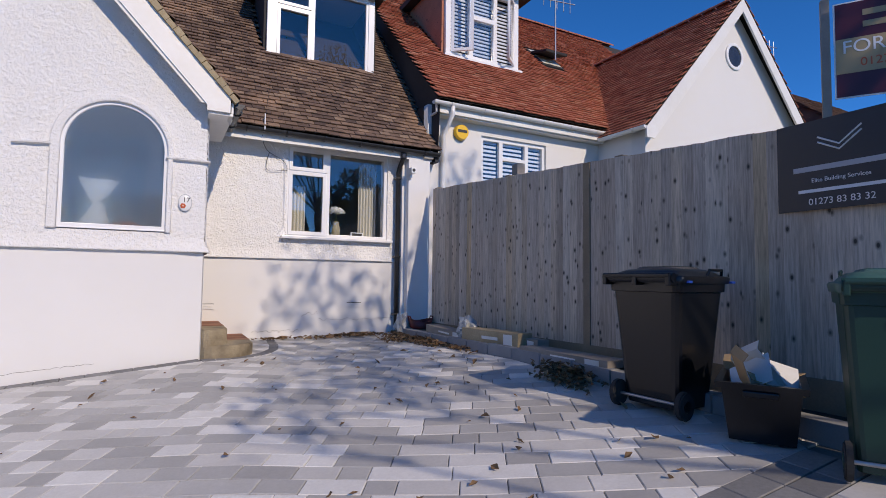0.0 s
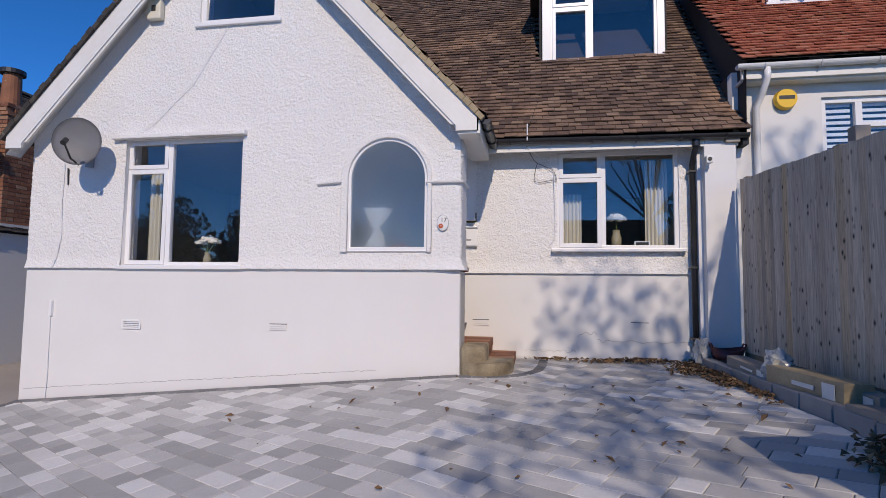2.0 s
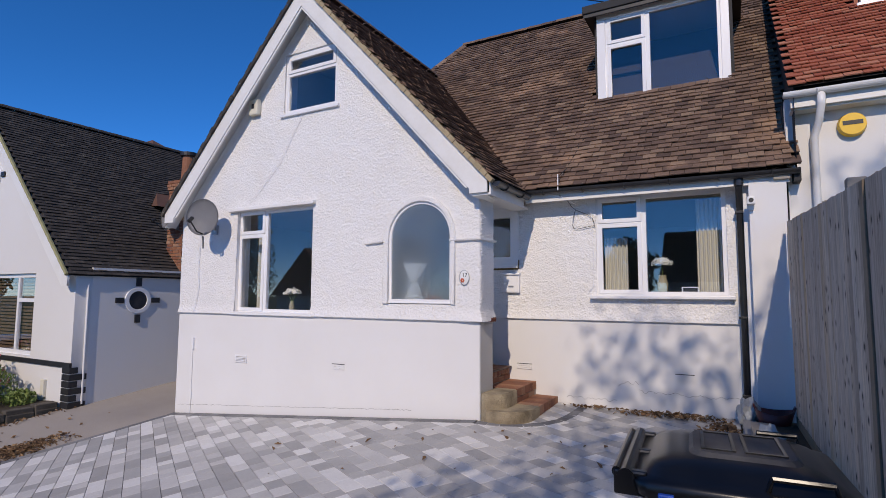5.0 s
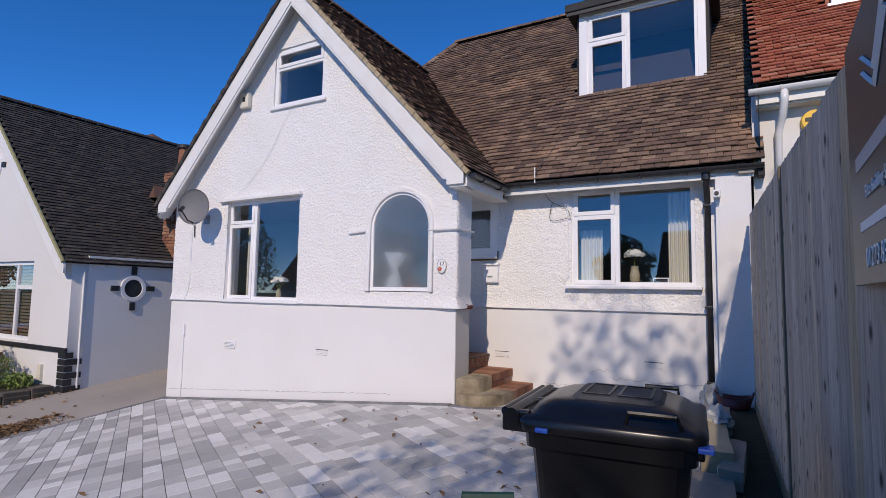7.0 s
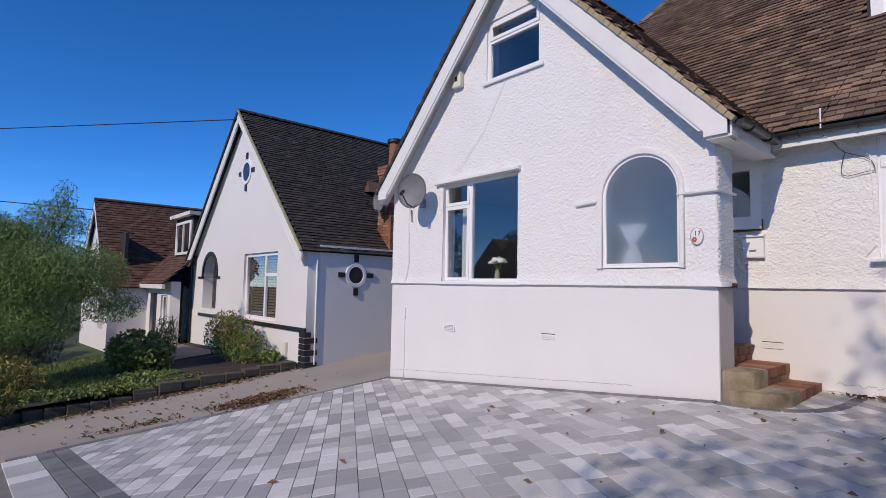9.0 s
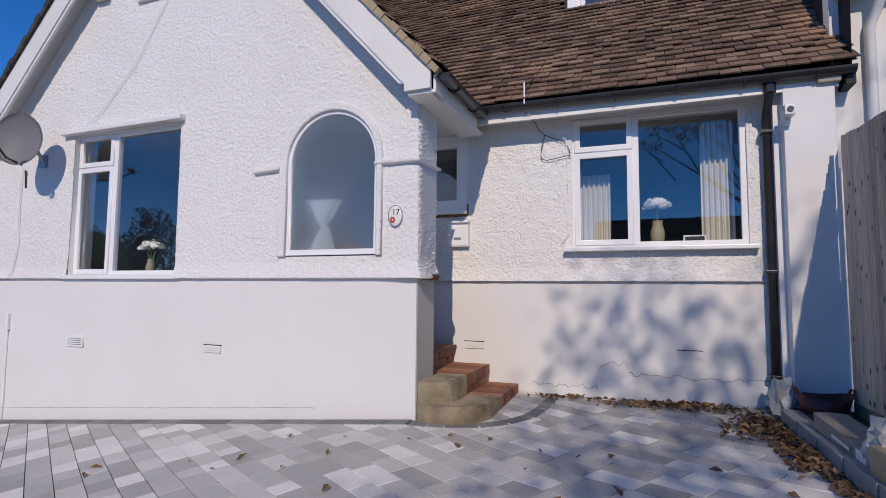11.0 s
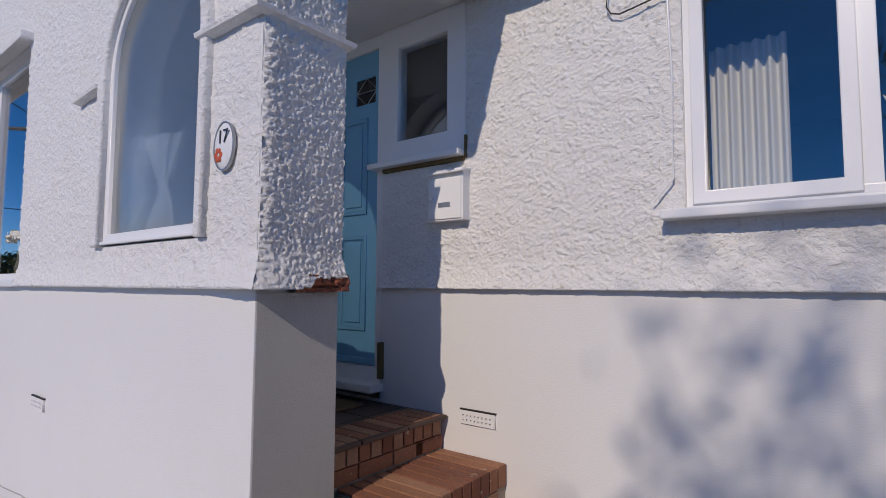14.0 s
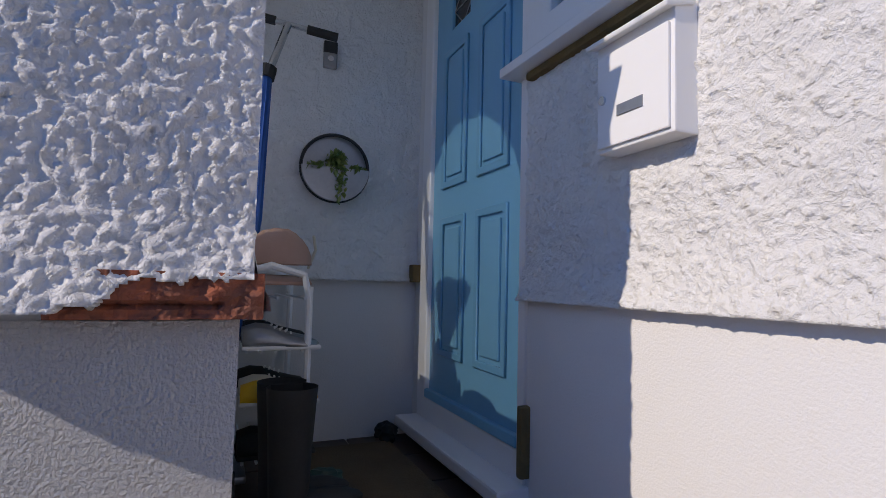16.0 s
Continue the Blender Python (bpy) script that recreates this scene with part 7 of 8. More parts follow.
for a, b in zip(rings, rings[1:]):
    for k in range(20):
        bm.faces.new((a[k], a[(k + 1) % 20], b[(k + 1) % 20], b[k]))
bm.faces.new(rings[0][::-1])
bm.faces.new(rings[-1])
part("bucket", bm, RED_TUB, tubr, smooth=True)
for s in (-1, 1):
    part("tub_handle", tube([(s * 0.17, -0.05, 0.19), (s * 0.19, -0.04, 0.25), (s * 0.19, 0.04, 0.25), (s * 0.17, 0.05, 0.19)], 0.01, 6), RED_TUB, tubr)

# ---- planting ----
def limb(bm, a, b, r0, r1, rng, bend=0.15):
    a, b = Vector(a), Vector(b)
    mid = (a + b) / 2 + Vector((rng.uniform(-1, 1), rng.uniform(-1, 1), rng.uniform(-0.5, 0.5))) * bend * (b - a).length
    rod(bm, a, mid, r0, (r0 + r1) / 2, 8)
    rod(bm, mid, b, (r0 + r1) / 2, r1, 8)
    return mid


def tree(name, at, label, blobs, trunk_r, leaves, size, material, seed, fork=0.35, droop=0.0, aspect=0.5, twigs=30):
    t = thing(name, at, label, "tree")
    r = random.Random(seed)
    bm = bmesh.new()
    cen = Vector((0, 0, 0))
    for c, rad in blobs:
        cen += Vector(c)
    cen /= len(blobs)
    top = Vector((cen.x * 0.4, cen.y * 0.4, cen.z * fork))
    limb(bm, (0, 0, -0.1), top, trunk_r, trunk_r * 0.75, r, 0.04)
    part("trunk", bm, BARK, t)
    for c, rad in blobs:
        bm = bmesh.new()
        m = limb(bm, top, c, trunk_r * 0.15, trunk_r * 0.05, r)
        for _ in range(max(2, twigs // len(blobs))):
            d = Vector((r.gauss(0, 1), r.gauss(0, 1), r.gauss(0, 1))).normalized()
            limb(bm, Vector(c) * r.uniform(0.75, 1.0) + m * 0, Vector(c) + Vector((d.x * rad[0], d.y * rad[1], d.z * rad[2])) * 0.9, trunk_r * 0.10, trunk_r * 0.02, r)
        part("branch", bm, BARK, t)
    leaf_cloud("crown", t, blobs, leaves, size, material, seed + 1, "", 0, droop, aspect)
    return t


tree("street_tree", (5.55, -12.6, ground_z(5.55, -12.6)), "broad green street tree with light gaps in its crown",
     [((-1.7, 0.4, 7.3), (1.0, 1.0, 0.7)), ((-0.6, 0.2, 8.4), (1.1, 1.0, 0.8)), ((0.5, 0.3, 7.4), (1.2, 1.1, 0.9)), ((0.2, 0.5, 9.3), (1.1, 0.9, 0.7)), ((1.5, 0.0, 8.6), (1.3, 1.1, 0.9)), ((-2.2, 0.2, 6.4), (0.55, 0.6, 0.5)), ((2.6, 0.0, 7.2), (1.3, 1.2, 1.0)), ((1.4, 0.4, 10.2), (1.2, 1.0, 0.7)), ((-1.6, 0.3, 9.4), (0.9, 0.8, 0.55)), ((-1.2, 0.3, 8.9), (0.9, 0.8, 0.5)), ((0.8, 0.2, 10.9), (0.7, 0.8, 0.7)), ((-2.4, 0.3, 8.2), (0.7, 0.7, 0.5)), ((-2.9, 0.1, 6.6), (0.8, 0.7, 0.45)), ((-3.5, 0.2, 5.9), (0.5, 0.5, 0.35)), ((-2.0, 0.2, 7.2), (0.8, 0.7, 0.45)), ((-0.9, 0.1, 6.6), (0.9, 0.8, 0.45))],
     0.24, 4900, 0.122, LEAF, 5, 0.42, 0.05, 0.6, 60)
tree("feathery_tree", (-11.6, -5.0, ground_z(-11.6, -5.0)), "soft feathery green garden tree",
     [((0.2, 0.1, 2.5), (1.2, 1.2, 0.75)), ((-0.9, -0.5, 2.9), (1.2, 1.2, 0.8)), ((0.9, 0.7, 2.6), (0.9, 0.9, 0.6)), ((-0.2, 0.3, 3.6), (0.7, 0.7, 0.55)), ((0.9, 1.2, 1.9), (0.6, 0.7, 0.4)), ((-1.6, -1.0, 3.3), (1.2, 1.1, 0.7)), ((0.3, 0.4, 4.1), (0.25, 0.25, 0.45)), ((-1.0, -0.9, 1.9), (1.0, 1.0, 0.5)), ((0.2, -0.2, 1.5), (1.2, 1.1, 0.5)), ((-1.3, -1.2, 2.5), (1.2, 1.1, 0.6))],
     0.10, 95000, 0.095, FEATHER, 9, 0.35, 0.15, 0.15, 50)
# across the road, seen in the glass
for k, (x, y, s) in enumerate(((-9.5, -24, 1.0), (-3.2, -26, 0.9), (11, -25, 1.2), (-17, -24, 1.1), (-23, -25, 1.35), (-36, -27, 1.5), (-44, -28, 1.3))):
    tree("street_tree", (x, y, ground_z(x, y)), "dark leafy tree across the road",
         [((0, 0, 3.6 * s), (1.9 * s, 1.9 * s, 1.3 * s)), ((-0.9 * s, 0, 4.6 * s), (1.3 * s, 1.3 * s, 1.0 * s)), ((0.9 * s, 0.3, 4.9 * s), (1.4 * s, 1.3 * s, 1.0 * s)), ((0.1, 0, 5.9 * s), (1.1 * s, 1.1 * s, 0.8 * s))],
         0.22, 2200, 0.34, LEAF, 60 + k, 0.4, 0.05, 0.6, 16)
opp = house("opposite_house", "plain gabled house across the road")
part("wall", boxed((-1.0, -34, -1.5), (8.5, -27, 2.6)), NEXT_RENDER, opp)
solid("roof", [(-1.4, -26.6, 2.5), (8.9, -26.6, 2.5), (8.9, -30.5, 6.0), (-1.4, -30.5, 6.0), (-1.4, -34.4, 2.5), (8.9, -34.4, 2.5)], [(0, 1, 2, 3), (3, 2, 5, 4), (0, 3, 4), (1, 5, 2)], TILE_WARM, opp)
op2 = house("opposite_house", "plain gabled house across the road, downhill")
part("wall", boxed((-33, -36, -3.5), (-26, -28, 1.6)), NEXT_RENDER, op2)
solid("roof", [(-33.4, -27.6, 1.5), (-29.5, -27.6, 5.6), (-25.6, -27.6, 1.5), (-33.4, -36.4, 1.5), (-29.5, -36.4, 5.6), (-25.6, -36.4, 1.5)], [(0, 1, 4, 3), (1, 2, 5, 4), (0, 2, 1), (3, 4, 5)], TILE_WARM, op2)
pole = thing("utility_pole", (-19.9, -20.0, ground_z(-19.9, -20.0)), "tall dark timber utility pole", "pole")
part("shaft", rodded((0, 0, -0.2), (0, 0, 8.5), 0.13, 0.10, 12), BARK, pole)
part("cap", rodded((0, 0, 8.5), (0, 0, 8.62), 0.14, 0.05, 12), METAL, pole)

# down the street: dark trees and a parked car
for k, (x, y, s) in enumerate(((-34, -7.2, 0.95), (-37, -4.6, 0.62), (-41, -9.5, 1.1))):
    tree("garden_tree", (x, y, ground_z(x, y)), "dark dense garden tree further down the street",
         [((0, 0, 2.6 * s), (1.9 * s, 2.0 * s, 1.6 * s)), ((-0.6 * s, 0.5, 4.2 * s), (1.5 * s, 1.5 * s, 1.1 * s)), ((0.5 * s, -0.9, 4.6 * s), (1.5 * s, 1.5 * s, 1.0 * s)), ((0, 0.8, 1.2 * s), (1.6, 1.8, 0.9))],
         0.2, 3600, 0.3, LEAF, 90 + k, 0.3, 0.05, 0.6, 12)
SILVER_PAINT = stained("silver_car_paint", (0.55, 0.57, 0.60), (0.48, 0.50, 0.53), 0.25, 30.0, 2.0, 0.2, 0.0, 0.001, 0.4)
car = thing("parked_car", (-24.0, -5.35, ground_z(-24.0, -5.0) - 0.02), "silver hatchback parked on a driveway down the street", "car")
bm = bmesh.new()
side = [(-1.95, 0.35), (1.75, 0.32), (1.95, 0.45), (1.93, 0.66), (1.72, 0.82), (0.95, 0.95), (0.35, 1.38), (-0.2, 1.47), (-1.2, 1.44), (-1.85, 1.05), (-1.97, 0.7)]
rings = [[bm.verts.new((w * (1 - 0.16 * max(0, z - 0.9)), y, z)) for y, z in side] for w in (-0.82, 0.82)]
n = len(side)
for k in range(n):
    bm.faces.new((rings[0][k], rings[0][(k + 1) % n], rings[1][(k + 1) % n], rings[1][k]))
bm.faces.new(rings[0][::-1])
bm.faces.new(rings[1])
bmesh.ops.recalc_face_normals(bm, faces=bm.faces)
bmesh.ops.bevel(bm, geom=bm.edges[:], offset=0.05, segments=2, affect="EDGES")
part("body", bm, SILVER_PAINT, car, smooth=True)
for sx in (-1, 1):
    w = sx * 0.775
    bm = bmesh.new()
    pane = [bm.verts.new((w * (1 - 0.075 * max(0, z - 0.9)) + sx * 0.035, y, z)) for y, z in ((-1.5, 1.0), (0.72, 0.99), (0.25, 1.33), (-1.15, 1.36))]
    bm.faces.new(pane if sx > 0 else pane[::-1])
    bmesh.ops.solidify(bm, geom=bm.faces[:], thickness=0.01)
    part("side_window", bm, DARK_GLASS, car)
    part("headlight", boxed((sx * 0.5 - 0.18, 1.72, 0.62), (sx * 0.5 + 0.18, 1.955, 0.78), 0.03), CHROME, car)
    for yy in (-1.25, 1.2):
        wh = part("wheel", rodded((sx * 0.66, yy, 0.32), (sx * 0.85, yy, 0.32), 0.31, seg=24), RUBBER, car)
        part("rim", rodded((sx * 0.85, yy, 0.32), (sx * 0.862, yy, 0.32), 0.2, seg=16), METAL, wh)
part("grille", boxed((-0.45, 1.9, 0.42), (0.45, 1.985, 0.56), 0.01), BLACK_PAINT, car)
part("windscreen", boxed((-0.62, -0.36, -0.006), (0.62, 0.36, 0.006), 0.004, pose(0, 0.66, 1.172, -35.6, 0, 0)), DARK_GLASS, car)

# the neighbour's bed: low wall, lawn and shrubs
BEDX = -8.55
bed = structure(new("bed_wall"), "low grey stone garden wall along the driveway", "garden wall")
def bed_x(y):
    return BEDX - 0.05 * max(0, -y - 0.5) - 0.25 * max(0, -y - 4.2)


rng = random.Random(12)
y = -0.55
while y > -6.6:
    L = rng.uniform(0.28, 0.48)
    z = ground_z(BEDX, y - L / 2)
    for j in range(2 if y > -3.6 else 1):
        part("stone", boxed((bed_x(y) - 0.2 + rng.uniform(-0.02, 0.02), y - L + 0.012, z - 0.1 + j * 0.11), (bed_x(y) + rng.uniform(-0.025, 0.025), y, z + 0.07 + j * 0.09 + rng.uniform(-0.03, 0.03)), 0.014), STONE, bed)
    y -= L
ground_patch("bed_soil", [(-16.5, -6.4), (BEDX - 0.95, -6.4), (BEDX - 0.1, -0.55), (-16.5, -0.55)], 0.14, SOIL, "planted garden bed beside the driveway", "ground")
ground_patch("lawn", [(-16.0, -5.6), (-10.0, -5.6), (-10.0, -2.4), (-16.0, -2.4)], 0.16, GRASS_GROUND, "small sunlit front lawn", "lawn")
ground_patch("path", [(-20.0, -2.2), (-12.2, -2.2), (-12.2, -0.9), (-20.0, -0.9)], 0.17, stained("pinkish_paving", (0.30, 0.21, 0.17), (0.2, 0.15, 0.12), 0.85, 60.0, 1.0, 0.5, 0.3, 0.004), "pinkish paved garden path", "path")


def tufts(name, x0, x1, y0, y1, count, h, material, seed, label):
    r = random.Random(seed)
    verts, faces = [], []
    for _ in range(count):
        x, y = r.uniform(x0, x1), r.uniform(y0, y1)
        z = ground_z(x, y) + 0.14
        a, s = r.uniform(0, 6.28), h * r.uniform(0.5, 1.3)
        i = len(verts)
        lean = Vector((r.uniform(-0.5, 0.5), r.uniform(-0.5, 0.5), 1)) * s
        w = Vector((math.cos(a), math.sin(a), 0)) * 0.012
        p = Vector((x, y, z))
        verts += [tuple(p - w), tuple(p + w), tuple(p + lean)]
        faces.append((i, i + 1, i + 2))
    o = solid(name, verts, faces, material)
    return tagged(o, label, "grass", "", "stuff")


tufts("grass", -15.8, -10.0, -5.5, -2.5, 9000, 0.07, GRASS, 3, "short green lawn grass")


def shrub(at, blobs, n, size, material, seed, label, flowers=0, aspect=0.4):
    x, y = at
    t = thing("shrub", (x, y, ground_z(x, y) + 0.13), label, "shrub")
    bm = bmesh.new()
    r = random.Random(seed)
    for c, rad in blobs:
        for _ in range(4):
            rod(bm, (r.uniform(-0.08, 0.08), r.uniform(-0.08, 0.08), -0.05), Vector(c) + Vector((r.uniform(-0.6, 0.6) * rad[0], r.uniform(-0.6, 0.6) * rad[1], 0)), 0.014, 0.005, 5)
    part("stems", bm, BARK, t)
    leaf_cloud("foliage", t, blobs, n, size, material, seed, "", 0, 0.1, aspect)
    if flowers:
        leaf_cloud("blooms", t, [((c[0], c[1], c[2] + rad[2] * 0.4), (rad[0], rad[1], rad[2] * 0.7)) for c, rad in blobs], flowers, 0.07, PINK_PETAL, seed + 50, "pink and red flowers", 0, 0, 0.9)
    return t


shrub((-10.6, -1.15), [((0, 0, 0.5), (0.7, 0.5, 0.55)), ((-0.8, 0.05, 0.55), (0.6, 0.5, 0.6)), ((0.75, 0, 0.35), (0.5, 0.45, 0.4))], 4200, 0.095, SHRUB, 71, "leafy green border plants with red flower spikes", 220, 0.3)
shrub((-11.6, -3.0), [((0, 0, 0.45), (0.65, 0.65, 0.5)), ((0.5, 0.2, 0.4), (0.5, 0.5, 0.4))], 2200, 0.12, SHRUB, 72, "rounded rose bush with pink blooms", 60, 0.6)
shrub((-10.4, -5.4), [((0, 0, 0.4), (0.8, 0.7, 0.45)), ((-0.8, -0.2, 0.5), (0.8, 0.7, 0.5)), ((-1.7, -0.3, 0.45), (0.8, 0.7, 0.5))], 3600, 0.11, YELLOW_LEAF, 73, "yellow-green bushy shrub by the low wall", 0, 0.3)
shrub((-12.2, -4.9), [((0, 0, 0.8), (0.6, 0.6, 0.45)), ((-0.5, -0.4, 0.7), (0.6, 0.6, 0.4))], 1800, 0.14, SILVER, 74, "rounded silvery-leaved shrub in the bed", 0, 0.25)
shrub((-9.3, -0.85), [((0, 0, 0.12), (0.32, 0.25, 0.16))], 600, 0.08, SHRUB, 75, "small dense green plant by the house corner", 0, 0.6)
shrub((-9.9, -3.2), [((0, 0, 0.06), (0.9, 0.5, 0.1)), ((0.7, 1.0, 0.06), (0.5, 0.9, 0.1)), ((0.9, -1.2, 0.05), (0.35, 1.0, 0.1))], 1800, 0.08, SHRUB, 76, "low spreading ground-cover plants", 0, 0.6)
shrub((BEDX - 0.25, -3.0), [((0.05 - 0.05 * k * 0.45, 2.0 - k * 0.45, 0.0), (0.16, 0.3, 0.09)) for k in range(11)], 3200, 0.055, SHRUB, 80, "creeping ground cover spilling over the low wall", 0, 0.6)
shrub((-12.9, -2.1), [((0, 0, 0.6), (0.35, 0.35, 0.55))], 400, 0.28, YELLOW_LEAF, 77, "spiky pale green strap-leaved plant", 0, 0.08)
shrub((-9.0, -5.9), [((0, 0, 0.25), (0.4, 0.8, 0.3))], 1200, 0.1, YELLOW_LEAF, 78, "low yellow-green shrub at the wall's end", 0, 0.3)
hedge_dark = shrub((-17.5, -6.2), [((0, 0, 0.9), (1.6, 1.2, 1.0)), ((-2.2, 0.2, 1.0), (1.6, 1.2, 1.1))], 3200, 0.2, LEAF, 79, "dark leafy hedge in the shade", 0, 0.6)



# buff edging board set across the foot of the driveway
strip = structure(new("trim_edging"), "worn buff ribbed edging strip at the driveway foot", "edging")
for k in range(11):
    x = -8.0 + 0.16 * k
    zz = ground_z(x, -5.62)
    part("edging_block", boxed((x, -5.80, zz - 0.05), (x + 0.152, -5.58, zz + 0.004), 0.004), STEP_STONE, strip)

# ---- fallen leaves ----
def litter(name, spots, size, seed, label, lift=0.012, curl=0.35):
    """Curled dead leaves. spots: (x, y, half x, half y, count, heap)."""
    r = random.Random(seed)
    verts, faces = [], []
    for x, y, hx, hy, n, heap in spots:
        for _ in range(n):
            dx, dy = max(-1, min(1, r.gauss(0, 0.45))), max(-1, min(1, r.gauss(0, 0.45)))
            p = Vector((x + dx * hx, y + dy * hy, 0))
            p.z = ground_z(p.x, p.y) + lift + heap * r.random() * max(0.1, 1 - abs(dx) - 0.3 * abs(dy))
            s = size * r.uniform(0.6, 1.35)
            q = Euler((r.uniform(-0.7, 0.7), r.uniform(-0.7, 0.7), r.uniform(0, 6.28))).to_quaternion()
            i = len(verts)
            for v in ((-0.5, 0, 0), (-0.1, -0.28, curl * 0.5), (0.5, 0, curl * 0.3), (-0.05, 0.3, curl * 0.6), (0.02, 0, 0)):
                verts.append(tuple(p + q @ Vector(v) * s))
            faces += [(i, i + 1, i + 4), (i + 1, i + 2, i + 4), (i + 2, i + 3, i + 4), (i + 3, i, i + 4)]
    return tagged(solid(name, verts, faces, DEAD_LEAF), label, "leaves", "", "stuff")


litter("leaf_heap", [(2.62, 0.45, 0.28, 0.35, 260, 0.09), (2.72, -0.2, 0.13, 0.5, 260, 0.08), (2.1, 1.05, 0.7, 0.13, 220, 0.05), (2.70, -2.95, 0.16, 0.45, 360, 0.16), (2.78, -0.9, 0.08, 0.5, 80, 0.04), (1.2, 1.15, 0.6, 0.06, 60, 0.03)], 0.065, 4, "heaped brown fallen leaves along the kerb and wall")
litter("leaf_drift", [(-6.48, -2.2, 0.36, 0.85, 900, 0.05), (-6.6, -4.0, 0.35, 0.9, 110, 0.02), (-8.3, -3.0, 0.22, 2.6, 420, 0.02), (-7.4, -3.0, 0.7, 2.6, 60, 0.0)], 0.07, 5, "drift of brown leaves on the tarmac", 0.0)
rng = random.Random(77)
for k in range(110):
    x, y = rng.uniform(-2.2, 2.6), rng.uniform(-4.8, -0.3)
    if rng.random() > 0.25 + 0.75 * min(1, max(0, (x + 1.5) / 3)):
        continue
    o = litter("fallen_leaf", [(x, y, 0.001, 0.001, 1, 0.0)], rng.uniform(0.05, 0.085), 100 + k, "single curled brown leaf on the paving")
    del o["kind"]
    tagged(o, "single curled brown leaf on the paving", "leaf", "scattered leaves")
sw = thing("sweet_wrapper", (0.55, -4.35, ground_z(0.55, -4.35) + 0.004), "crumpled purple foil wrapper on the paving", "wrapper")
lumpy("foil", sw, (0, 0, 0.012), (0.035, 0.02, 0.012), stained("purple_foil", (0.16, 0.06, 0.45), (0.5, 0.5, 0.6), 0.25, 60.0, 30.0, 0.6, 0.2, 0.002, 0.5), 3, 0.5, 4, 2)

# ---- pieces: step bricks, chimney bricks, pavers, roof tiles ----
brick_mesh = {}


def brick(parent, lo, hi, material=RED_BRICK, b=0.004):
    size = tuple(round(q - p, 4) for p, q in zip(lo, hi))
    key = (size, material.name)
    if key not in brick_mesh:
        bm = bmesh.new()
        box(bm, (0, 0, 0), size, b)
        me = bpy.data.meshes.new("brick")
        bm.to_mesh(me)
        bm.free()
        me.materials.append(material)
        brick_mesh[key] = me
    o = new("brick", brick_mesh[key])
    o.parent = parent
    o.location = lo
    return o


for x0, x1, top in ((0.280, 0.592, 0.24), (-0.115, 0.285, 0.42)):
    y = 0.505
    while y < 1.20:
        brick(steps, (x0, y, top - 0.105), (x1, y + 0.066, top))
        y += 0.0755
    for y in (0.505, 0.735, 0.965):
        brick(steps, (x1 - 0.10, y, top - 0.18), (x1 - 0.004, y + 0.22, top - 0.113))
porch_edge = structure(new("porch_edge"), "red brick edge of the porch floor", "step")
y = 0.40
while y < 1.20:
    brick(porch_edge, (-0.335, y, 0.505), (-0.105, y + 0.066, 0.61))
    y += 0.0755
for y in (0.40, 0.63, 0.86, 1.02):
    brick(porch_edge, (-0.215, y, 0.43), (-0.110, y + 0.22 if y < 1.0 else 1.245, 0.497))
x = -1.62
while x < -0.36:
    for y in (0.30, 0.62, 0.94):
        brick(porch_edge, (x, y, 0.585), (x + 0.30, min(y + 0.31, 1.245), 0.606), stained("dark_quarry_tile", (0.10, 0.055, 0.04), (0.05, 0.03, 0.025), 0.6, 40.0, 3.0, 0.5, 0.2, 0.002) if "dark_quarry_tile" not in bpy.data.materials else bpy.data.materials["dark_quarry_tile"])
    x += 0.31
for j in range(30):
    z = 2.10 + j * 0.075
    if z > 4.2:
        break
    grow = 0.03 if z > 4.0 else 0.0
    for k in range(3):
        off = 0.09 if j % 2 else 0.0
        a = CHX - 0.285 - grow + k * 0.225 - off + 0.02
        brick(chim, (max(a, CHX - 0.285 - grow), CHY - 0.285 - grow, z), (min(a + 0.215, CHX + 0.285 + grow), CHY - 0.18, z + 0.065))
        b0 = CHY - 0.175 + k * 0.225 - off
        if b0 < CHY + 0.2:
            brick(chim, (CHX + 0.18, max(b0, CHY - 0.175), z), (CHX + 0.285 + grow, min(b0 + 0.215, CHY + 0.285), z + 0.065))

# paving
paving = ground_patch("paving", [(-6.18, -5.62), (2.9, -5.62), (2.9, 1.24), (-5.86, 1.24)], -0.014, stained("joint_sand", (0.24, 0.225, 0.205), (0.12, 0.11, 0.10), 0.95, 120.0, 2.0, 0.5, 0.5, 0.003), "new grey block-paved front drive in mixed tones", "paving", 0.3)


def clip_ring(ring, a, b, c):
    """Keeps the part of a plan ring where a x + b y <= c."""
    out = []
    for p, q in zip(ring, ring[1:] + ring[:1]):
        dp, dq = a * p[0] + b * p[1] - c, a * q[0] + b * q[1] - c
        if dp <= 0:
            out.append(p)
        if dp * dq < 0:
            t = dp / (dp - dq)
            out.append((p[0] + (q[0] - p[0]) * t, p[1] + (q[1] - p[1]) * t))
    return out


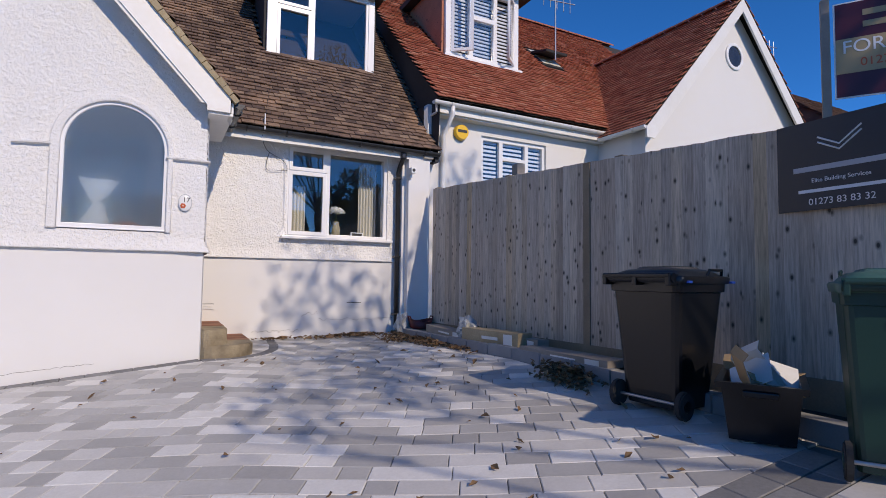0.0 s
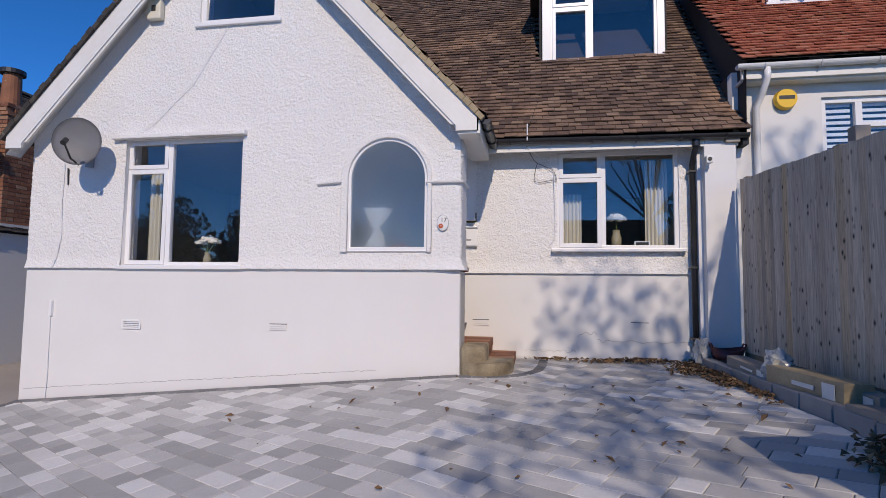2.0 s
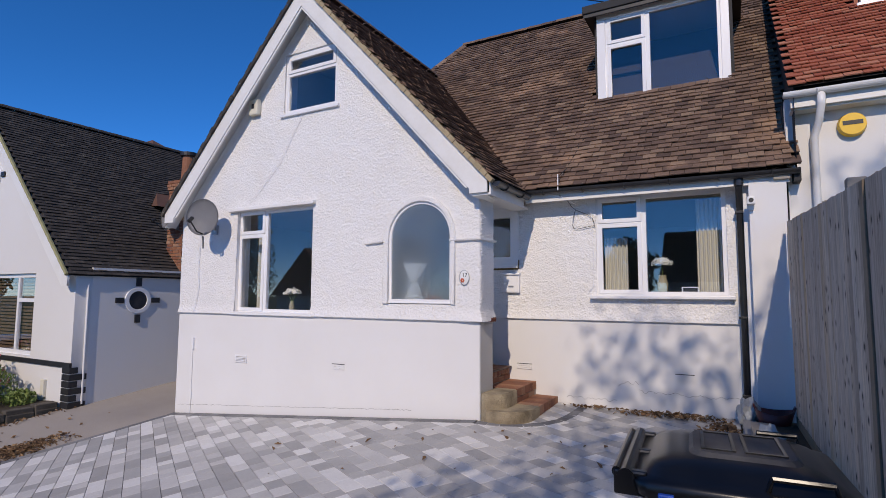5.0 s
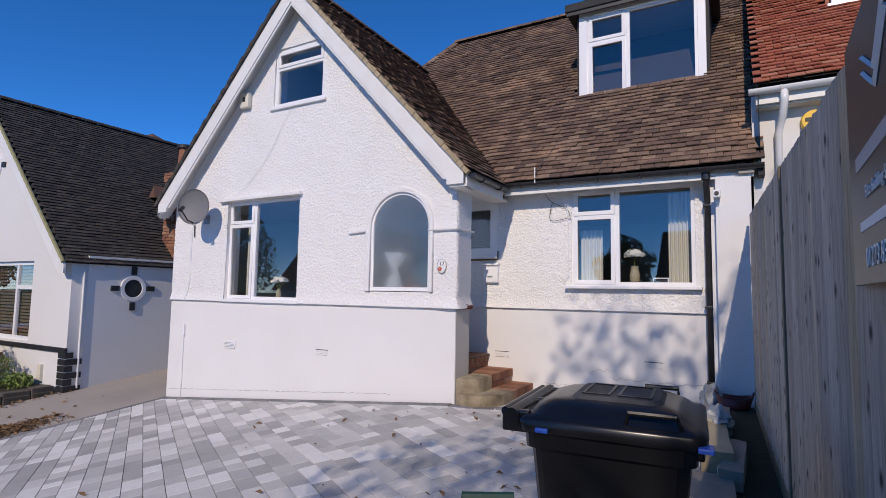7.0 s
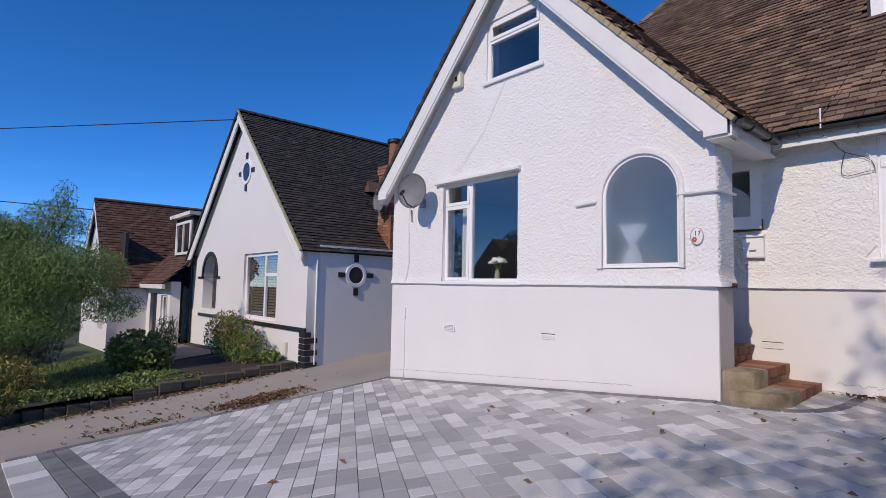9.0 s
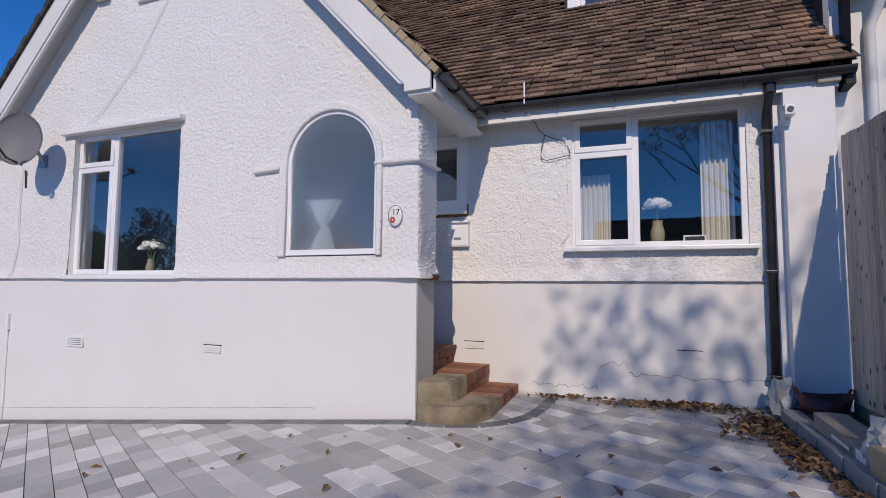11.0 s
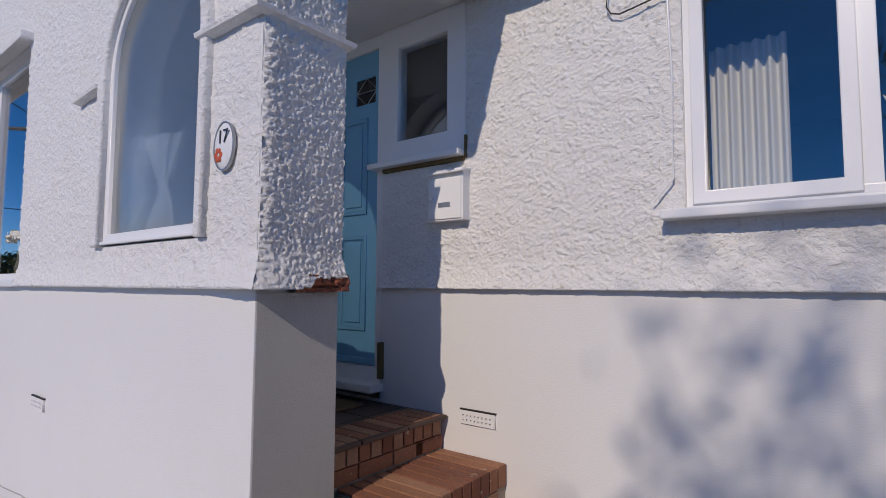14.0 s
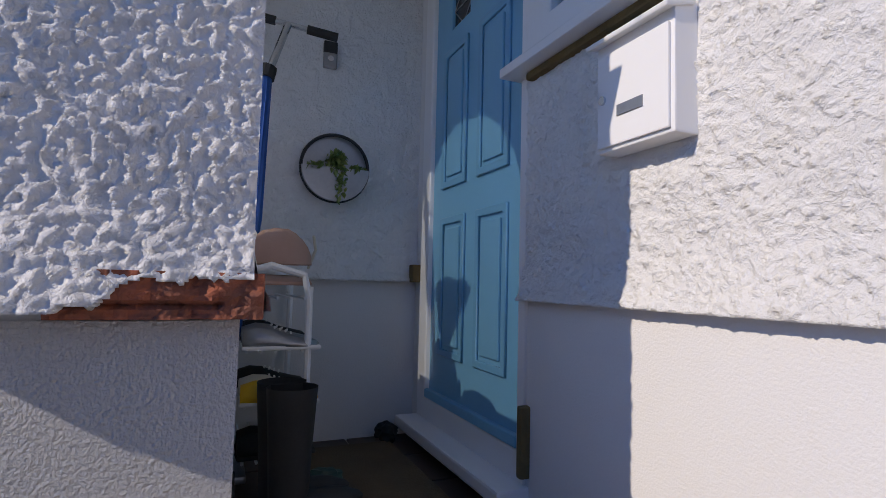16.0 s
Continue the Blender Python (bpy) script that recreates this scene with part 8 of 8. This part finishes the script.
def slab_from(ring, top, thick=0.045, chamfer=0.004, wob=0.0):
    """Vertices and faces of one chamfered paver over a plan ring; it lies on the slope."""
    n = len(ring)
    cx, cy = sum(p[0] for p in ring) / n, sum(p[1] for p in ring) / n
    vs = []
    for lift, inset in ((-thick, 0), (-chamfer, 0), (0, chamfer)):
        for x, y in ring:
            d = math.hypot(x - cx, y - cy) or 1
            k = 1 - inset * 1.3 / d
            X, Y = cx + (x - cx) * k, cy + (y - cy) * k
            vs.append((X, Y, ground_z(X, Y) + top + wob + lift))
    fs = [tuple(range(2 * n, 3 * n))]
    for r in (0, n):
        fs += [(r + k, r + (k + 1) % n, r + n + (k + 1) % n, r + n + k) for k in range(n)]
    return vs, fs


def orient(ring):
    s = sum(p[0] * q[1] - q[0] * p[1] for p, q in zip(ring, ring[1:] + ring[:1]))
    return ring if s > 0 else ring[::-1]


ANG = radians(-31.5)
UX, UY = math.cos(ANG), math.sin(ANG)
CW = 0.164
rng = random.Random(42)
rest_v, rest_f, singles = [], [], 0
for row in range(-75, 40):
    s = -9.0 + rng.uniform(0, 0.3)
    while s < 7.5:
        L = rng.choices((0.17, 0.25, 0.33, 0.46), (2, 4, 4, 2))[0]
        g = 0.0026
        quad = [(s + g, row * CW + g), (s + L - g, row * CW + g), (s + L - g, (row + 1) * CW - g), (s + g, (row + 1) * CW - g)]
        s += L
        ring = [(-0.5 + u * UX - v * UY, -1.0 + u * UY + v * UX) for u, v in quad]
        mx, my = sum(p[0] for p in ring) / 4, sum(p[1] for p in ring) / 4
        if not (-6.6 < mx < 3.1 and -5.2 < my < 1.35) or (mx < -0.05 and my > 0.1):
            continue
        lines = [(-1, 0.14, 5.70), (-1, 0, 6.10), (0, -1, 4.86), (1, 0.02, 2.80)] + ([(0, 1, -0.165)] if mx < 0.05 else [(0, 1, 1.235)])
        for a, b, c in lines:
            ring = clip_ring(ring, a, b, c)
            if len(ring) < 3:
                break
        if len(ring) < 3:
            continue
        vs, fs = slab_from(orient(ring), 0.0, wob=rng.uniform(-0.0015, 0.0015))
        if singles < 300 and -1.6 < mx < 2.5 and -4.2 < my < -0.2:
            solid("paver", vs, fs, PAVER, paving)
            singles += 1
        else:
            k = len(rest_v)
            rest_v += vs
            rest_f += [tuple(k + q for q in f) for f in fs]
solid("paver_field", rest_v, rest_f, PAVER_REST, paving)["kind"] = "stuff"


def setts(points, width, length, material, lift=0.004, name="sett"):
    """A course of setts along a line of plan points."""
    pts = [Vector(p) for p in points]
    for a, b in zip(pts, pts[1:]):
        n = max(1, round((b - a).length / length))
        d, side = (b - a) / n, Vector((-(b - a).y, (b - a).x)).normalized() * width / 2
        for k in range(n):
            p, q = a + d * k + d.normalized() * 0.003, a + d * (k + 1) - d.normalized() * 0.003
            ring = [tuple(v) for v in (p - side, q - side, q + side, p + side)]
            vs, fs = slab_from(orient(ring), lift)
            solid(name, vs, fs, material, paving)


setts([(-5.85, -0.095), (-0.02, -0.095)], 0.125, 0.21, EDGE_SETT)
setts([(0.0, -0.13), (0.30, -0.10), (0.55, 0.0), (0.74, 0.17), (0.87, 0.42), (0.93, 0.72), (0.96, 1.15)], 0.12, 0.2, EDGE_SETT)
setts([(-6.08, -4.945), (2.75, -4.945)], 0.16, 0.245, EDGE_SETT)
setts([(-6.08, -5.115), (2.75, -5.115)], 0.16, 0.245, EDGE_SETT)
setts([(-6.08, -5.37), (2.75, -5.37)], 0.33, 0.40, PAVER)
setts([(-6.16, -5.5), (-6.17, -3.0), (-5.79, -0.19)], 0.125, 0.21, EDGE_SETT)

# roof tiles
tile_field(roof_main, Vector((-6.1, ROOF0.y - 0.03, ROOF0.z - 0.03)), Vector((1, 0, 0)), UP_M, 9.57, math.hypot(RIDGE_Y - ROOF0.y, RIDGE_Z - ROOF0.z), on_main, TILE_REST, near=lambda p: 0.3 < p.x < 3.5 and p.y < 1.95, near_material=TILE, seed=2)
LG = math.hypot(3.2, 3.2 * 1.07)


def on_gable(p):
    return p.z > main_z(p.y) - 0.05


tile_field(roof_gable, Vector((0.27, -0.26, roof_gable_z(0.27))), Vector((0, 1, 0)), UG_R, 4.4, LG, on_gable, TILE_REST, seed=6)
tile_field(roof_gable, Vector((-6.13, 5.0, roof_gable_z(-6.13))), Vector((0, -1, 0)), UG_L, 5.26, LG, lambda p: True, TILE_REST, seed=7)
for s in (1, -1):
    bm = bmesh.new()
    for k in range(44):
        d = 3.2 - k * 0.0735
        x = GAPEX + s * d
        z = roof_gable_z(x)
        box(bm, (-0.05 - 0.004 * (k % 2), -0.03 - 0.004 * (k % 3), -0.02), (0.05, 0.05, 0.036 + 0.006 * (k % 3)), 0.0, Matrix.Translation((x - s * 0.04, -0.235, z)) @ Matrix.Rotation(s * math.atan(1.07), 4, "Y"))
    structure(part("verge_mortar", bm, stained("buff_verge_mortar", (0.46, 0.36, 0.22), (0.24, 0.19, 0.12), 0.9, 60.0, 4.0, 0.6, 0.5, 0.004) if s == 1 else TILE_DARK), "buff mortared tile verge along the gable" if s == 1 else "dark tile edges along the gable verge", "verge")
